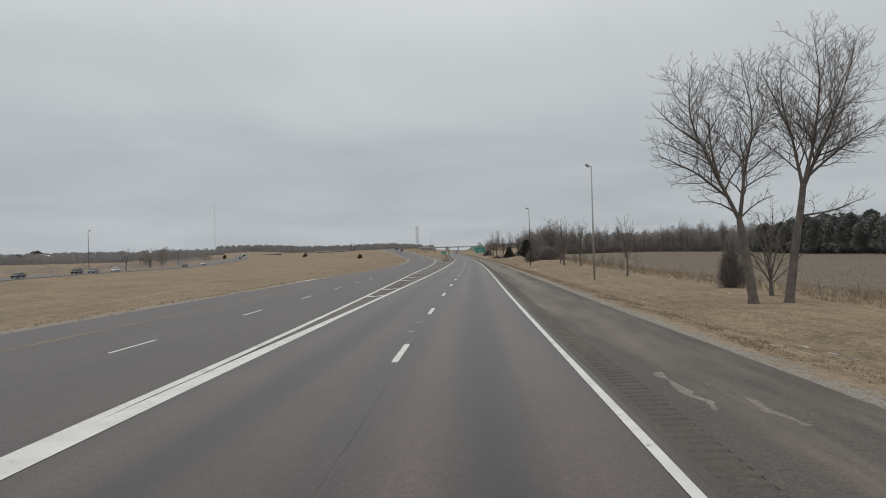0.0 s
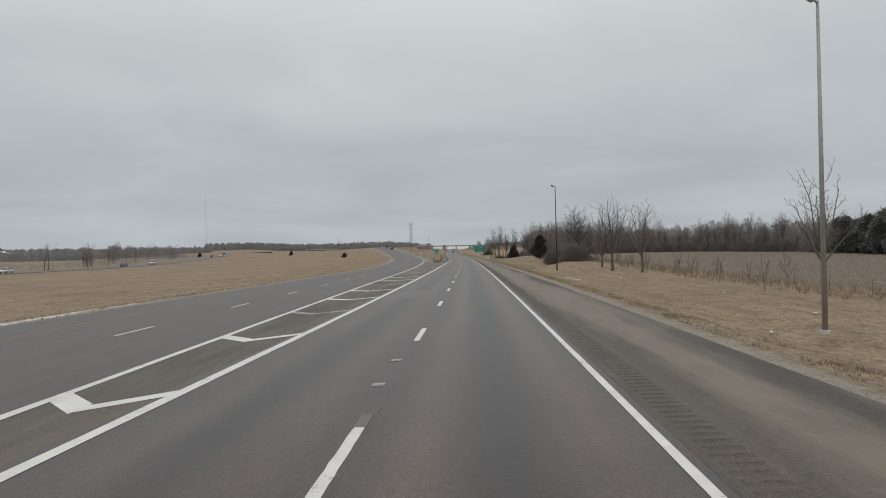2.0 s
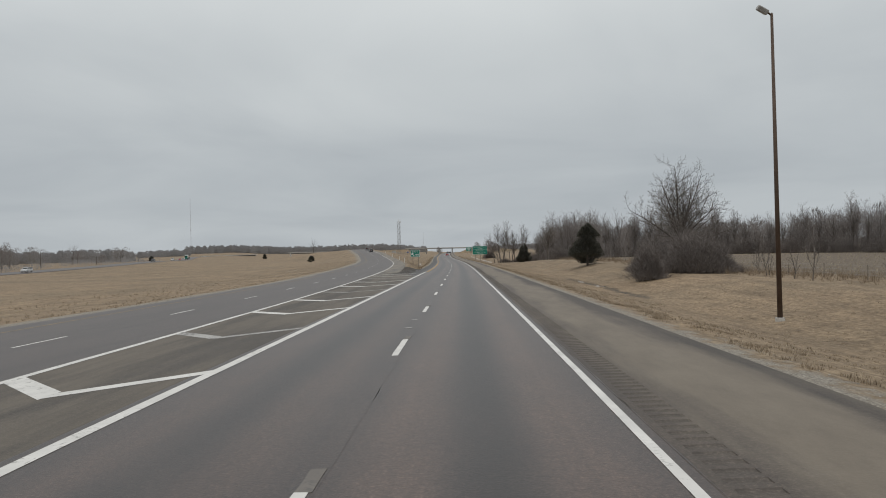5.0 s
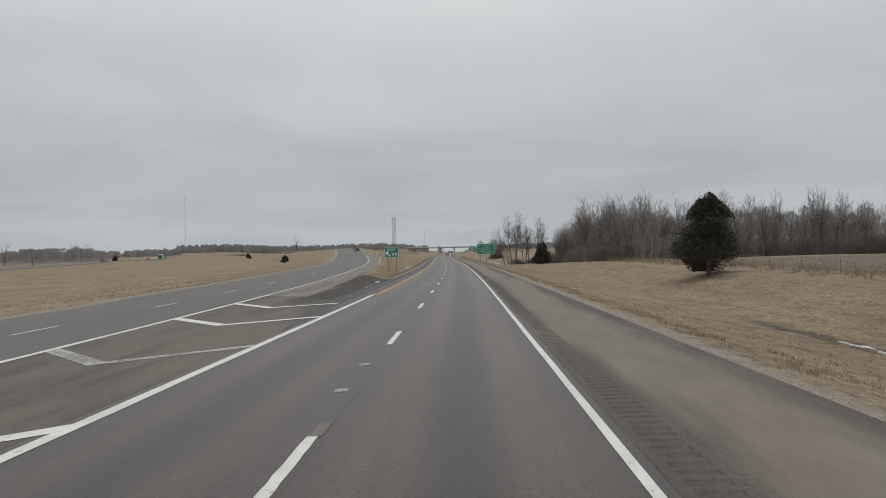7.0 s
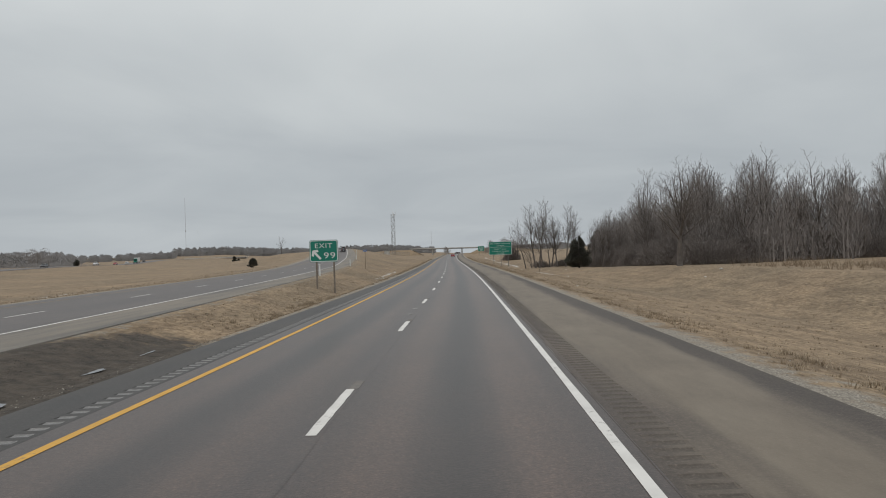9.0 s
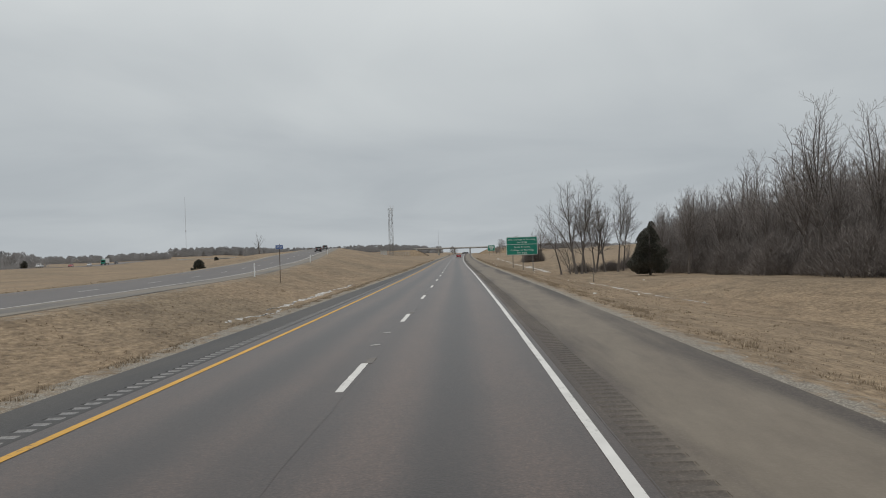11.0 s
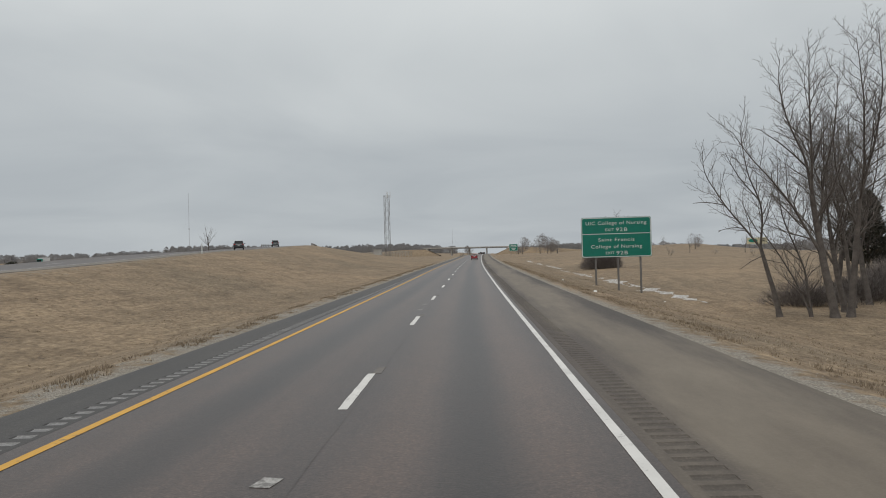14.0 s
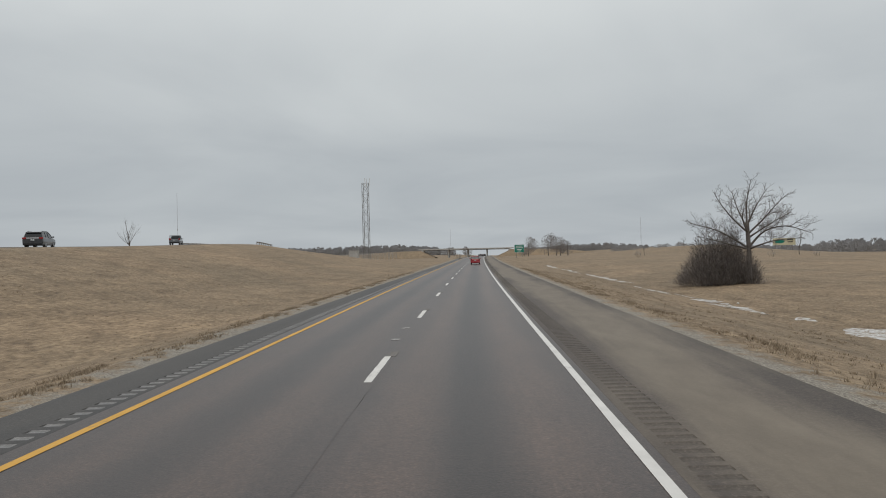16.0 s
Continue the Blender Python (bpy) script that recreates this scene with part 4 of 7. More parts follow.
# two tall trees by the ditch, with smaller growth at their feet
cottonwood_limbs = [[(0, 0, 0), (-0.3, 0, 2.5), (-0.85, 0, 5.9)], [(-0.85, 0, 5.9), (-2.1, 0.3, 8.9), (-3.2, 0.5, 11.3), (-4.0, 0.3, 13.4), (-3.8, 0.4, 15.6)],
                    [(-0.85, 0, 5.9), (-0.7, -0.4, 8.4), (-0.1, -0.6, 11.5), (0.1, -0.3, 13.6), (-0.5, -0.2, 15.9)], [(-1.6, 0.2, 7.6), (-4.0, -0.6, 9.3), (-6.6, -1.2, 10.4)],
                    [(-2.1, 0.3, 8.9), (-2.2, 1.4, 11.2), (-2.0, 2.0, 14.0)], [(-3.2, 0.5, 11.3), (-5.2, 0.4, 12.8), (-6.2, 0.2, 13.8)], [(-1.1, 0.1, 6.5), (-2.6, -0.3, 7.3), (-4.2, -0.6, 7.2)], [(-0.9, 0, 6.0), (0.6, 0.4, 7.2), (1.8, 0.7, 7.6)]]
set_down(limb_tree("tree", 11, 0.34, cottonwood_limbs, "tall leaning bare cottonwood with forked grey trunk", dens=(2.5, 3.8, 5.5), ratio=(0.46, 0.44, 0.42), spread=0.8), 21.9, 50.3, 0, 1.05, 0.2)
cottonwood_limbs = [[(0, 0, 0), (0.3, 0, 2.3), (0.85, 0, 5.5), (1.2, 0, 8.2)], [(1.2, 0, 8.2), (0.7, 0.3, 11.6), (-0.4, 0.4, 14.6), (-1.3, 0.4, 16.6)], [(1.2, 0, 8.2), (1.9, -0.4, 11.4), (2.3, -0.6, 15.2), (2.1, -0.4, 18.2)],
                    [(1.2, 0, 8.2), (3.0, 0.5, 11.6), (4.5, 0.6, 15.0), (5.3, 0.6, 17.8)], [(1.5, 0, 8.9), (4.1, -0.6, 11.2), (6.6, -1.0, 12.7)], [(0.95, 0, 6.2), (3.4, 0.4, 6.5), (5.7, 0.6, 7.4)], [(0.7, 0.3, 11.6), (0.6, 1.6, 14.5), (0.9, 2.2, 17.0)]]
set_down(limb_tree("tree", 24, 0.33, cottonwood_limbs, "tallest bare cottonwood with upright spreading crown", dens=(2.5, 3.8, 5.5), ratio=(0.42, 0.44, 0.42), spread=0.8), 24.7, 51.2, 0, 1.05, 0.2)
set_down(spreading_tree(31, 8.5, 3.4, 0.17, "low many-branched bare tree beside the cottonwoods", 0.14, 9, 0.35), 26.6, 58.5, 40)
set_down(brush(5, 3.9, 1.5, 1.5, 16000, "dense brown leafless bush beside tall trees"), 28.3, 71.5)
set_down(spreading_tree(42, 10.0, 3.2, 0.15, "small bare tree with rounded crown by the field", 0.28, 8, 0.42), 24.8, 103.6, 15)
set_down(spreading_tree(410, 12.2, 5.2, 0.22, "bare tree with curved rising limbs at the field's edge", 0.24, 9, 0.58, 0.9, dens=(1.7, 2.6, 3.0), lift=0.07, spread=0.75), 23.9, 165.6, 80)
set_down(spreading_tree(417, 11.2, 4.7, 0.19, "bare tree with sparse spreading limbs at the field's edge", 0.22, 8, 0.56, 0.9, dens=(1.6, 2.4, 3.0), lift=0.07, spread=0.75), 26.5, 157.7, 210)
set_down(spreading_tree(59, 9.0, 3.6, 0.17, "bare finely branched tree behind the sign-side ditch", 0.24, 12, 0.4, dens=(2.8, 4.4, 5.5)), 24.6, 178.0, 10)
set_down(spreading_tree(603, 13.8, 8.6, 0.36, "broad bare oak with wide low crown", 0.26, 16, 0.34, 1.1, dens=(2.6, 4.0, 5.5), ratio=(0.44, 0.42, 0.42), lift=0.02, spread=0.9), 28.6, 232.0, 10)
set_down(brush(8, 3.5, 3.4, 3.4, 30000, "wide brown leafless thicket on the bank"), 26.4, 219.5)
set_down(brush(9, 3.7, 2.6, 3.2, 26000, "tangled brown leafless bush on the bank"), 24.0, 226.5)
set_down(brush(18, 3.4, 2.8, 3.0, 26000, "tangled brown leafless bush on the bank"), 25.8, 222.0)
set_down(brush(19, 3.4, 3.0, 3.4, 24000, "tangled brown leafless bush on the bank"), 27.2, 226.0)
set_down(brush(20, 3.2, 3.0, 3.2, 20000, "tangled brown leafless bush on the bank"), 28.5, 240.0)
set_down(brush(21, 3.1, 1.7, 1.9, 15000, "tangled brown leafless bush on the bank"), 20.2, 216.5)
set_down(cedar(71, 7.4, 2.9, 42000, "full dark green cedar alone on dry grass", 0.17, low=0.05, point=0.72), 22.8, 265.6)
set_down(brush(10, 2.6, 2.0, 2.4, 14000, "low brown thicket beside the ditch water"), 25.2, 225.0)
set_down(cedar(73, 7.8, 2.95, 46000, "broad dark green cedar at the wood's edge", 0.18, low=0.03), 25.6, 429.5)
set_down(bare_tree("tree", 79, 3.6, 0.06, [5, 4, 3], "thin leafless sapling standing in the ditch", 0.6, 0.2, 0.16, 0.6), 14.9, 416.5)
set_down(spreading_tree(610, 12.8, 5.0, 0.32, "large bare oak on the corner of the woods", 0.3, 12, 0.42, dens=(2.2, 3.4, 4.4), spread=0.85), 25.3, 345.5)

# a row of slim trees behind the sign
def slim(seed, r, stems, boles=1):
    return limb_tree("tree", seed, r, stems, "slim bare tree in a row behind the road sign", dens=(2.3, 3.3, 4.2), ratio=(0.32, 0.42, 0.45), lift=0.05, spread=0.72, bare=0.1, group="slim trees in a row", boles=boles)


slim_kinds = [slim(502, 0.21, [[(0, 0, 0), (-0.5, 0.1, 2.2), (-1.24, 0, 5.3)], [(-1.24, 0, 5.2), (-2.3, 0.3, 6.7), (-3.8, 0.4, 8.7), (-5.1, 0.2, 11.2), (-5.2, 0.2, 12.9)], [(-1.2, 0, 5.2), (-1.05, -0.3, 7.0), (-1.1, -0.5, 8.7), (-1.9, -0.4, 10.6), (-2.3, -0.2, 13.0), (-2.4, 0, 14.6)],
                               [(-3.7, 0.4, 8.6), (-5.0, 0.9, 9.0), (-6.1, 1.1, 8.9)], [(-1.1, -0.4, 8.6), (-2.6, -0.9, 10.6), (-3.4, -1.2, 12.4)], [(-2.3, 0.3, 6.7), (-3.4, 0.9, 7.0), (-4.3, 1.2, 6.6)], [(-1.1, 0.1, 4.6), (-2.1, 0.5, 4.4), (-2.7, 0.6, 3.6)]]),
              slim(534, 0.30, [[(0, 0, 0), (-0.8, 0, 4.5), (-1.3, 0.1, 8.9)], [(-1.25, 0.1, 8.7), (-1.6, 0.4, 11.5), (-2.8, 0.7, 14.8), (-3.3, 0.8, 17.6), (-3.1, 0.7, 19.2)], [(-1.25, 0.1, 8.7), (-1.25, -0.5, 12.0), (-1.3, -0.8, 15.0), (-1.2, -0.7, 19.5)],
                               [(-0.8, 0, 4.5), (-2.5, -0.4, 8.0), (-4.1, -0.8, 10.4), (-5.4, -0.9, 12.0), (-6.4, -0.8, 13.8)], [(-0.9, 0.1, 5.5), (-0.5, 1.0, 10.0), (0.4, 1.3, 14.0), (0.6, 1.2, 17.6)], [(-1.45, 0.3, 10.8), (-3.0, -0.2, 12.6), (-4.6, -0.4, 13.9)],
                               [(-1.1, 0, 7.0), (0.2, -0.6, 9.6), (1.0, -0.9, 12.6)]]),
              slim(509, 0.27, [[(0, 0, 0), (0.65, 0, 7.0)], [(0.65, 0, 6.8), (1.2, 0.2, 11.7), (1.25, 0.3, 15.6), (0.9, 0.2, 20.0)], [(0.9, 0.1, 9.0), (2.0, 0.6, 13.0), (2.5, 0.7, 16.7), (2.3, 0.6, 20.5)], [(0.6, 0, 6.4), (-0.6, -0.6, 10.0), (-0.9, -0.9, 14.5)], [(0.5, 0, 5.6), (1.9, 0.4, 7.6), (2.6, 0.6, 10.0)]]),
              slim(515, 0.09, [[(0, 0, 0), (-0.9, 0, 2.6), (-2.0, 0.1, 4.6), (-3.3, 0.2, 6.8)], [(0.1, 0, 0), (-0.3, 0.1, 3.5), (-1.6, 0.2, 7.0), (-2.0, 0.3, 9.6)]], 2)]
rng = random.Random(4)
for i, (x, y) in enumerate([(14.5, 453.1), (17.1, 451.3), (18.1, 451.6), (16.0, 452.2)]):
    set_down(slim_kinds[i], x, y, -22, 0.86)
for i, (x, y) in enumerate([(19.4, 455.0), (21.6, 458.4), (24.0, 461.0), (26.2, 459.0), (22.6, 463.5), (28.0, 463.0)]):
    copied(slim_kinds[1 + i % 2], x, y, -22 + rng.uniform(-40, 40) + 180 * (i % 3 == 1), rng.uniform(0.66, 0.84))
set_down(brush(12, 1.5, 3.4, 1.8, 6500, "low brown brush under slim trees"), 19.5, 461.0)
set_down(brush(13, 1.7, 3.4, 1.8, 6500, "low brown brush under slim trees"), 25.5, 464.0)
for k in range(3):
    set_down(brush(240 + k, 1.3 + 0.4 * (k % 3), 2.2, 1.8, 4200, "low tangled brush behind slim trees"), 27.0 + 3.4 * k, 470.0 + 2.0 * k)
set_down(cedar(77, 10.2, 2.9, 12000, "narrow dark cedar among bare trees", 0.32), 41.5, 496.0)

saplings = [spreading_tree(930 + i, (3.2, 4.0, 2.6)[i], 1.0, 0.035, "thin bare sapling among weeds by the fence", 0.2, 5, 0.4, dens=(2.4, 3.0), ratio=(0.4, 0.4), group="saplings by the fence") for i in range(3)]
rng = random.Random(41)
for i in range(26):
    y = 118 + 4.2 * i + rng.uniform(-1.5, 1.5)
    x = 28.6 + rng.uniform(-3.0, 2.4)
    if i < 3:
        set_down(saplings[i], x, y, 60 * i)
    else:
        copied(saplings[i % 3], x, y, rng.uniform(0, 360), rng.uniform(0.6, 1.15))

# the old oak in the meadow, with brush at its foot
oak_limbs = [[(0, 0, 0), (0.1, 0, 2.6), (0.05, 0, 4.6), (0.0, 0, 6.2)], [(0, 0, 6.0), (0.0, 0.2, 8.6), (0.5, 0.1, 10.7)], [(-0.1, 0, 3.7), (-2.0, 0.4, 5.1), (-3.8, 0.6, 5.9), (-5.6, 0.6, 6.4)], [(0, 0, 5.2), (-1.5, -0.4, 6.9), (-2.8, -0.6, 8.7), (-3.0, -0.6, 9.4)],
             [(0, 0, 6.0), (1.0, 0.5, 8.2), (2.0, 0.9, 9.7)], [(0, 0, 5.0), (1.5, -0.5, 6.4), (3.0, -0.8, 8.3), (3.8, -0.9, 8.9)], [(0.1, 0, 3.7), (1.5, 0.5, 5.4), (3.6, 0.8, 5.9), (6.0, 0.9, 4.9)], [(0.1, 0, 3.5), (2.3, -0.9, 4.3), (5.0, -1.4, 4.5)],
             [(0, 0, 3.5), (-2.5, -0.9, 4.3), (-4.9, -1.3, 5.0)], [(0, 0, 5.4), (0.3, 2.0, 7.0), (0.2, 3.2, 8.2)], [(0, 0, 5.2), (-0.5, -2.0, 6.6), (-0.2, -3.2, 7.8)], [(0, 0, 5.6), (-0.9, 0.9, 7.8), (-1.4, 1.2, 9.6)], [(0, 0, 4.6), (2.4, 1.4, 6.2), (4.2, 1.9, 7.2)]]
set_down(limb_tree("tree", 314, 0.30, oak_limbs, "old gnarled bare oak with drooping limbs in the meadow", dens=(4.0, 5.4, 6.0), ratio=(0.36, 0.42, 0.45), lift=0.03, spread=0.85, bare=0.2), 16.9, 531.9, -19, 0.90)
for seed, h, rx, ry, count, x, y in ((15, 4.2, 1.9, 2.2, 8500, 13.7, 533.0), (16, 4.8, 1.6, 2.0, 7500, 15.4, 532.6), (26, 3.6, 2.9, 2.2, 5500, 14.0, 533.2), (27, 2.6, 1.3, 1.4, 2600, 17.0, 532.0), (28, 4.6, 2.4, 2.2, 3500, 14.6, 532.9)):
    set_down(brush(seed, h, rx, ry, count, "dense grey leafless brush at the oak's foot", M_BRUSH, 0.012), x, y, 0, 1.0, 0.1)

# dead tree by the exit road, and small evergreens in the median
set_down(bare_tree("tree", 718, 12.0, 0.22, [8, 5, 4], "dead grey tree with few bare limbs", 0.55, 0.2, 0.10, 0.62, bole=0.36, twigs=M_BARK), -111.0, 656.0)
set_down(cedar(113, 3.3, 1.9, 3600, "low dark juniper on the median grass", 0.34, "bush", low=0.02), -80.0, 510.0)
set_down(cedar(114, 4.2, 1.6, 1500, "dark cedar far across the median", 0.6), -205.0, 852.0)
set_down(cedar(115, 4.2, 1.6, 1500, "dark cedar far across the median", 0.6), -190.0, 800.0)
set_down(cedar(116, 4.2, 1.6, 1500, "dark cedar far across the median", 0.6), -236.0, 662.0)

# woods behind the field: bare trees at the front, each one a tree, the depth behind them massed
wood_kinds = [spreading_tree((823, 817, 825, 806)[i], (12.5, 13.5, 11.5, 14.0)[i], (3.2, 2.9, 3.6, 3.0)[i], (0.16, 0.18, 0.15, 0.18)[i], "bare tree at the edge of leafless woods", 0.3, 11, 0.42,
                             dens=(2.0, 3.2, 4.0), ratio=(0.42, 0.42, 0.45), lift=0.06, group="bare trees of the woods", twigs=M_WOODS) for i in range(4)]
edge = [(150, 60), (128, 140), (118, 215), (112, 290), (78, 352), (52, 362), (31, 352), (31, 385), (33, 412), (36, 440), (38, 476), (62, 490)]
edge_pts = []
for (ax, ay), (bx, by) in zip(edge, edge[1:]):
    n = max(2, int(math.hypot(bx - ax, by - ay) / 4.2))
    edge_pts += [(ax + (bx - ax) * i / n, ay + (by - ay) * i / n) for i in range(n)]
rng = random.Random(9)
placed = 0
for i, (x, y) in enumerate(edge_pts):
    if y < 274 and y > 130:
        continue                                  # the pines stand here
    for depth in range(3 if y > 290 else 2):
        xx, yy = x + rng.uniform(0, 3) + depth * rng.uniform(3, 8), y + rng.uniform(-2, 2) + (depth * 5 if 30 < x < 110 and y > 300 else 0)
        if placed < 4:
            set_down(wood_kinds[placed], xx, yy, rng.uniform(0, 360))
        else:
            copied(wood_kinds[rng.randrange(4)], xx, yy, rng.uniform(0, 360), rng.uniform(0.72, 1.12) * (1.22 if 345 < y < 425 and x < 60 else 1.0))
        placed += 1
for x, y, s in ((31, 428, 1.15), (33.5, 434, 1.3), (35, 441, 1.35), (37, 448, 1.3), (39, 444, 1.4), (33, 452, 1.1), (36, 458, 1.15), (41, 455, 1.3), (44, 462, 1.2), (40, 468, 1.0),
                (37, 480, 0.65), (41, 486, 0.7), (46, 482, 0.8), (34, 488, 0.5), (50, 490, 0.75)):
    copied(wood_kinds[int(x + y) % 4], x, y, 37 * x, 0.84 * s)
under = [brush(200 + k, (3.4, 4.6, 2.8)[k], 2.8, 2.6, 7000, "brown leafless undergrowth at the woods' edge", M_BRUSH, 0.014) for k in range(3)]
k = 0
for x, y in edge_pts:
    if 128 < y < 276 or y < 100:
        continue
    for _ in range(2):
        xx, yy = x + rng.uniform(-1.5, 3.5), y + rng.uniform(-2, 2)
        if k < 3:
            set_down(under[k], xx, yy)
        else:
            copied(under[k % 3], xx, yy, rng.uniform(0, 360), rng.uniform(0.7, 1.25))
        k += 1
for x, y, s in ((31, 474, 0.7), (34, 477, 0.8), (37.5, 481, 0.75), (42, 484, 0.8), (30, 446, 0.9), (31.5, 438, 1.0), (33, 463, 0.9), (46.5, 487, 0.8)):
    copied(under[int(y) % 3], x, y, 53 * x, s)

pines = [cedar(150 + i, 11.6 + i * 0.5, 4.2, 6500, "tall dark green pine in a dense stand", 0.52, group="stand of pines", material=M_PINE, low=0.03, point=0.42) for i in range(3)]
k = 0
for (x, y) in edge_pts:
    if 128 < y < 276:
        for depth in (0, 4, 8, 13):
            xx, yy = x + depth + rng.uniform(-1, 2), y + rng.uniform(-2, 2)
            if k < 3:
                set_down(pines[k], xx, yy)
            else:
                copied(pines[k % 3], xx, yy, rng.uniform(0, 360), rng.uniform(0.8, 1.1))
            k += 1


def twig_mass(V, F, rng, x, y, z, h, r, count, thin=0.05, heavy=0.95):
    """One distant leafless tree: a stem and a cloud of upward twigs."""
    b = len(V)
    V += [(x - 0.12, y, z - 0.5), (x + 0.12, y, z - 0.5), (x, y, z + h * 0.8)]
    F.append((b, b + 1, b + 2))
    for _ in range(count):
        a, t = rng.uniform(0, 6.28), rng.random() ** heavy
        q = r * math.sqrt(rng.random()) * (1 - abs(t - 0.45) ** 2 * 2.4)
        px, py, pz = x + math.cos(a) * q, y + math.sin(a) * q, z + h * t * 0.9
        l = h * rng.uniform(0.05, 0.12)
        dx, dy = math.cos(a) * l * rng.uniform(-0.4, 0.9), math.sin(a) * l * rng.uniform(-0.4, 0.9)
        w = thin * rng.uniform(0.6, 1.5)
        b = len(V)
        V += [(px - w, py, pz), (px + w, py, pz), (px + dx, py + dy, pz + l)]
        F.append((b, b + 1, b + 2))


def inside_woods(x, y):
    if y < 300:
        return x > np.interp(y, [60, 140, 215, 290], [156, 134, 124, 118])
    return x > np.interp(y, [300, 352, 362, 432, 490], [112, 40, 36, 42, 50]) and y > np.interp(x, [30, 52, 78, 112], [360, 370, 362, 300])


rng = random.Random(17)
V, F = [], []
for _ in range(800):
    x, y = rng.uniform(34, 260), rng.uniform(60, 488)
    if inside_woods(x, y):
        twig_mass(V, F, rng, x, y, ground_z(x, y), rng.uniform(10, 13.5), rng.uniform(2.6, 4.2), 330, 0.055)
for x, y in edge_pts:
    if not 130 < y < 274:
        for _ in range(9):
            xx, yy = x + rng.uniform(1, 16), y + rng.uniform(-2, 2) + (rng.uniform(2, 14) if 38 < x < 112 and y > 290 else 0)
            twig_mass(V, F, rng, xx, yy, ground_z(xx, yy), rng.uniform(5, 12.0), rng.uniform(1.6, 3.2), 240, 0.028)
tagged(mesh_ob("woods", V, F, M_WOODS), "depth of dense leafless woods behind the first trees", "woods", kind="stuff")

V, F = [], []


def far_band(x0, y0, x1, y1, n, h0, h1, deep, count=110, thin=0.28, fill=1.9, broad=1.5):
    for i in range(n):
        t = rng.random()
        x, y = x0 + (x1 - x0) * t + rng.uniform(-deep, deep) * 0.3, y0 + (y1 - y0) * t + rng.uniform(0, deep)
        twig_mass(V, F, rng, x, y, ground_z(x, y) - 1.5, rng.uniform(h0, h1), rng.uniform(4.0, 7.5), int(count * fill), thin * broad, 1.35)


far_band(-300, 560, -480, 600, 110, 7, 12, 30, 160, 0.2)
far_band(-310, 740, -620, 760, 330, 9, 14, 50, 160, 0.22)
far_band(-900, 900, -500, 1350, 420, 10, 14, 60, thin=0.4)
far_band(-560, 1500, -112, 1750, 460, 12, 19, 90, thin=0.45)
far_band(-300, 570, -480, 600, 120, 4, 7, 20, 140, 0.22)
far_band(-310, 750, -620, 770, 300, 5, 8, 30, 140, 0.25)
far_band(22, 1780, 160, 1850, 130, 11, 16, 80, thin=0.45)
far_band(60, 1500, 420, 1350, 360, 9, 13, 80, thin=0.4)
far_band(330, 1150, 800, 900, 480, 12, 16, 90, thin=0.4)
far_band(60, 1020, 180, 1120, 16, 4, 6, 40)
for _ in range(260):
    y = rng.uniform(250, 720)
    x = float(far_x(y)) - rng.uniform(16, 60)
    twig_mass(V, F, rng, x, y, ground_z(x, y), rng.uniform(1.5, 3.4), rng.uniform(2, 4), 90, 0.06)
tagged(mesh_ob("hazed_far_woods", V, F, M_HAZED_WOOD), "leafless treelines along the horizon, paled to grey for haze", "woods", kind="stuff")

# Twigs of these far trees take the haze-paled colour too.
mid = [bare_tree("tree", 170 + i, 11 + 2 * i, 0.2, [7, 6, 5], "bare tree standing far off in the grassland", 0.65, 0.17, 0.13, 0.64, group="far bare trees", twigs=M_HAZED_WOOD) for i in range(2)]
far_spots = [(-158, 315), (-162, 350), (-166, 356), (-176, 372), (-180, 378), (-190, 395), (-205, 430), (-215, 520), (-226, 540), (-150, 300), (90, 760), (120, 770), (132, 1000), (210, 800), (225, 810), (-232, 470), (62, 800)]
for i, (x, y) in enumerate(far_spots):
    if i < 2:
        set_down(mid[i], x, y)
    else:
        copied(mid[i % 2], x, y, rng.uniform(0, 360), rng.uniform(0.6, 1.05))
def far_tree(x, y, h, r, seed):
    rg = random.Random(seed)
    V, F = [], []
    for _ in range(5):
        twig_mass(V, F, rg, rg.uniform(-r, r) * 0.75, rg.uniform(-r, r) * 0.75, h * rg.uniform(0.05, 0.3), h * rg.uniform(0.5, 0.7), r * rg.uniform(0.6, 0.85), 260, 0.05)
    ob = thing("tree", Matrix.Translation((x, y, ground_z(x, y))), "bare tree standing far off in the grassland", "tree", "far bare trees")
    part("trunk", rod(bmesh.new(), (0, 0, -0.5), (0, 0, h * 0.7), 0.3, 0.1, 7), M_BARK, ob)
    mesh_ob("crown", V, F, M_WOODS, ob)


for k, (x, y, h, r) in enumerate(((12, 905, 13.5, 4.8), (25, 915, 18, 6.0), (31, 925, 16.5, 5.5), (37, 912, 13, 4.6), (33, 918, 11, 4.5), (9, 900, 8, 3.5), (-30, 1010, 11, 4.0), (132, 905, 13, 4.5), (250, 860, 15, 5), (262, 870, 16, 5),
                                 (-178, 397, 12, 4.2), (-191, 427, 13, 4), (-203, 450, 12.5, 4), (-195, 460, 11, 5.5), (-259, 661, 13.5, 6), (-175, 376, 9, 4), (-199, 516, 6, 4), (-262, 608, 10, 5))):
    far_tree(x, y, h, r, 900 + k)
# Meadow shrubs, also in the haze-paled twig colour.
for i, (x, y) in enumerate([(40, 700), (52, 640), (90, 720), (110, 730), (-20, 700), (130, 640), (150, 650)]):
    set_down(bush(210 + i % 3, 2.6, 2.0, 7, "small leafless shrub in the meadow", material=M_HAZED_WOOD), x, y)


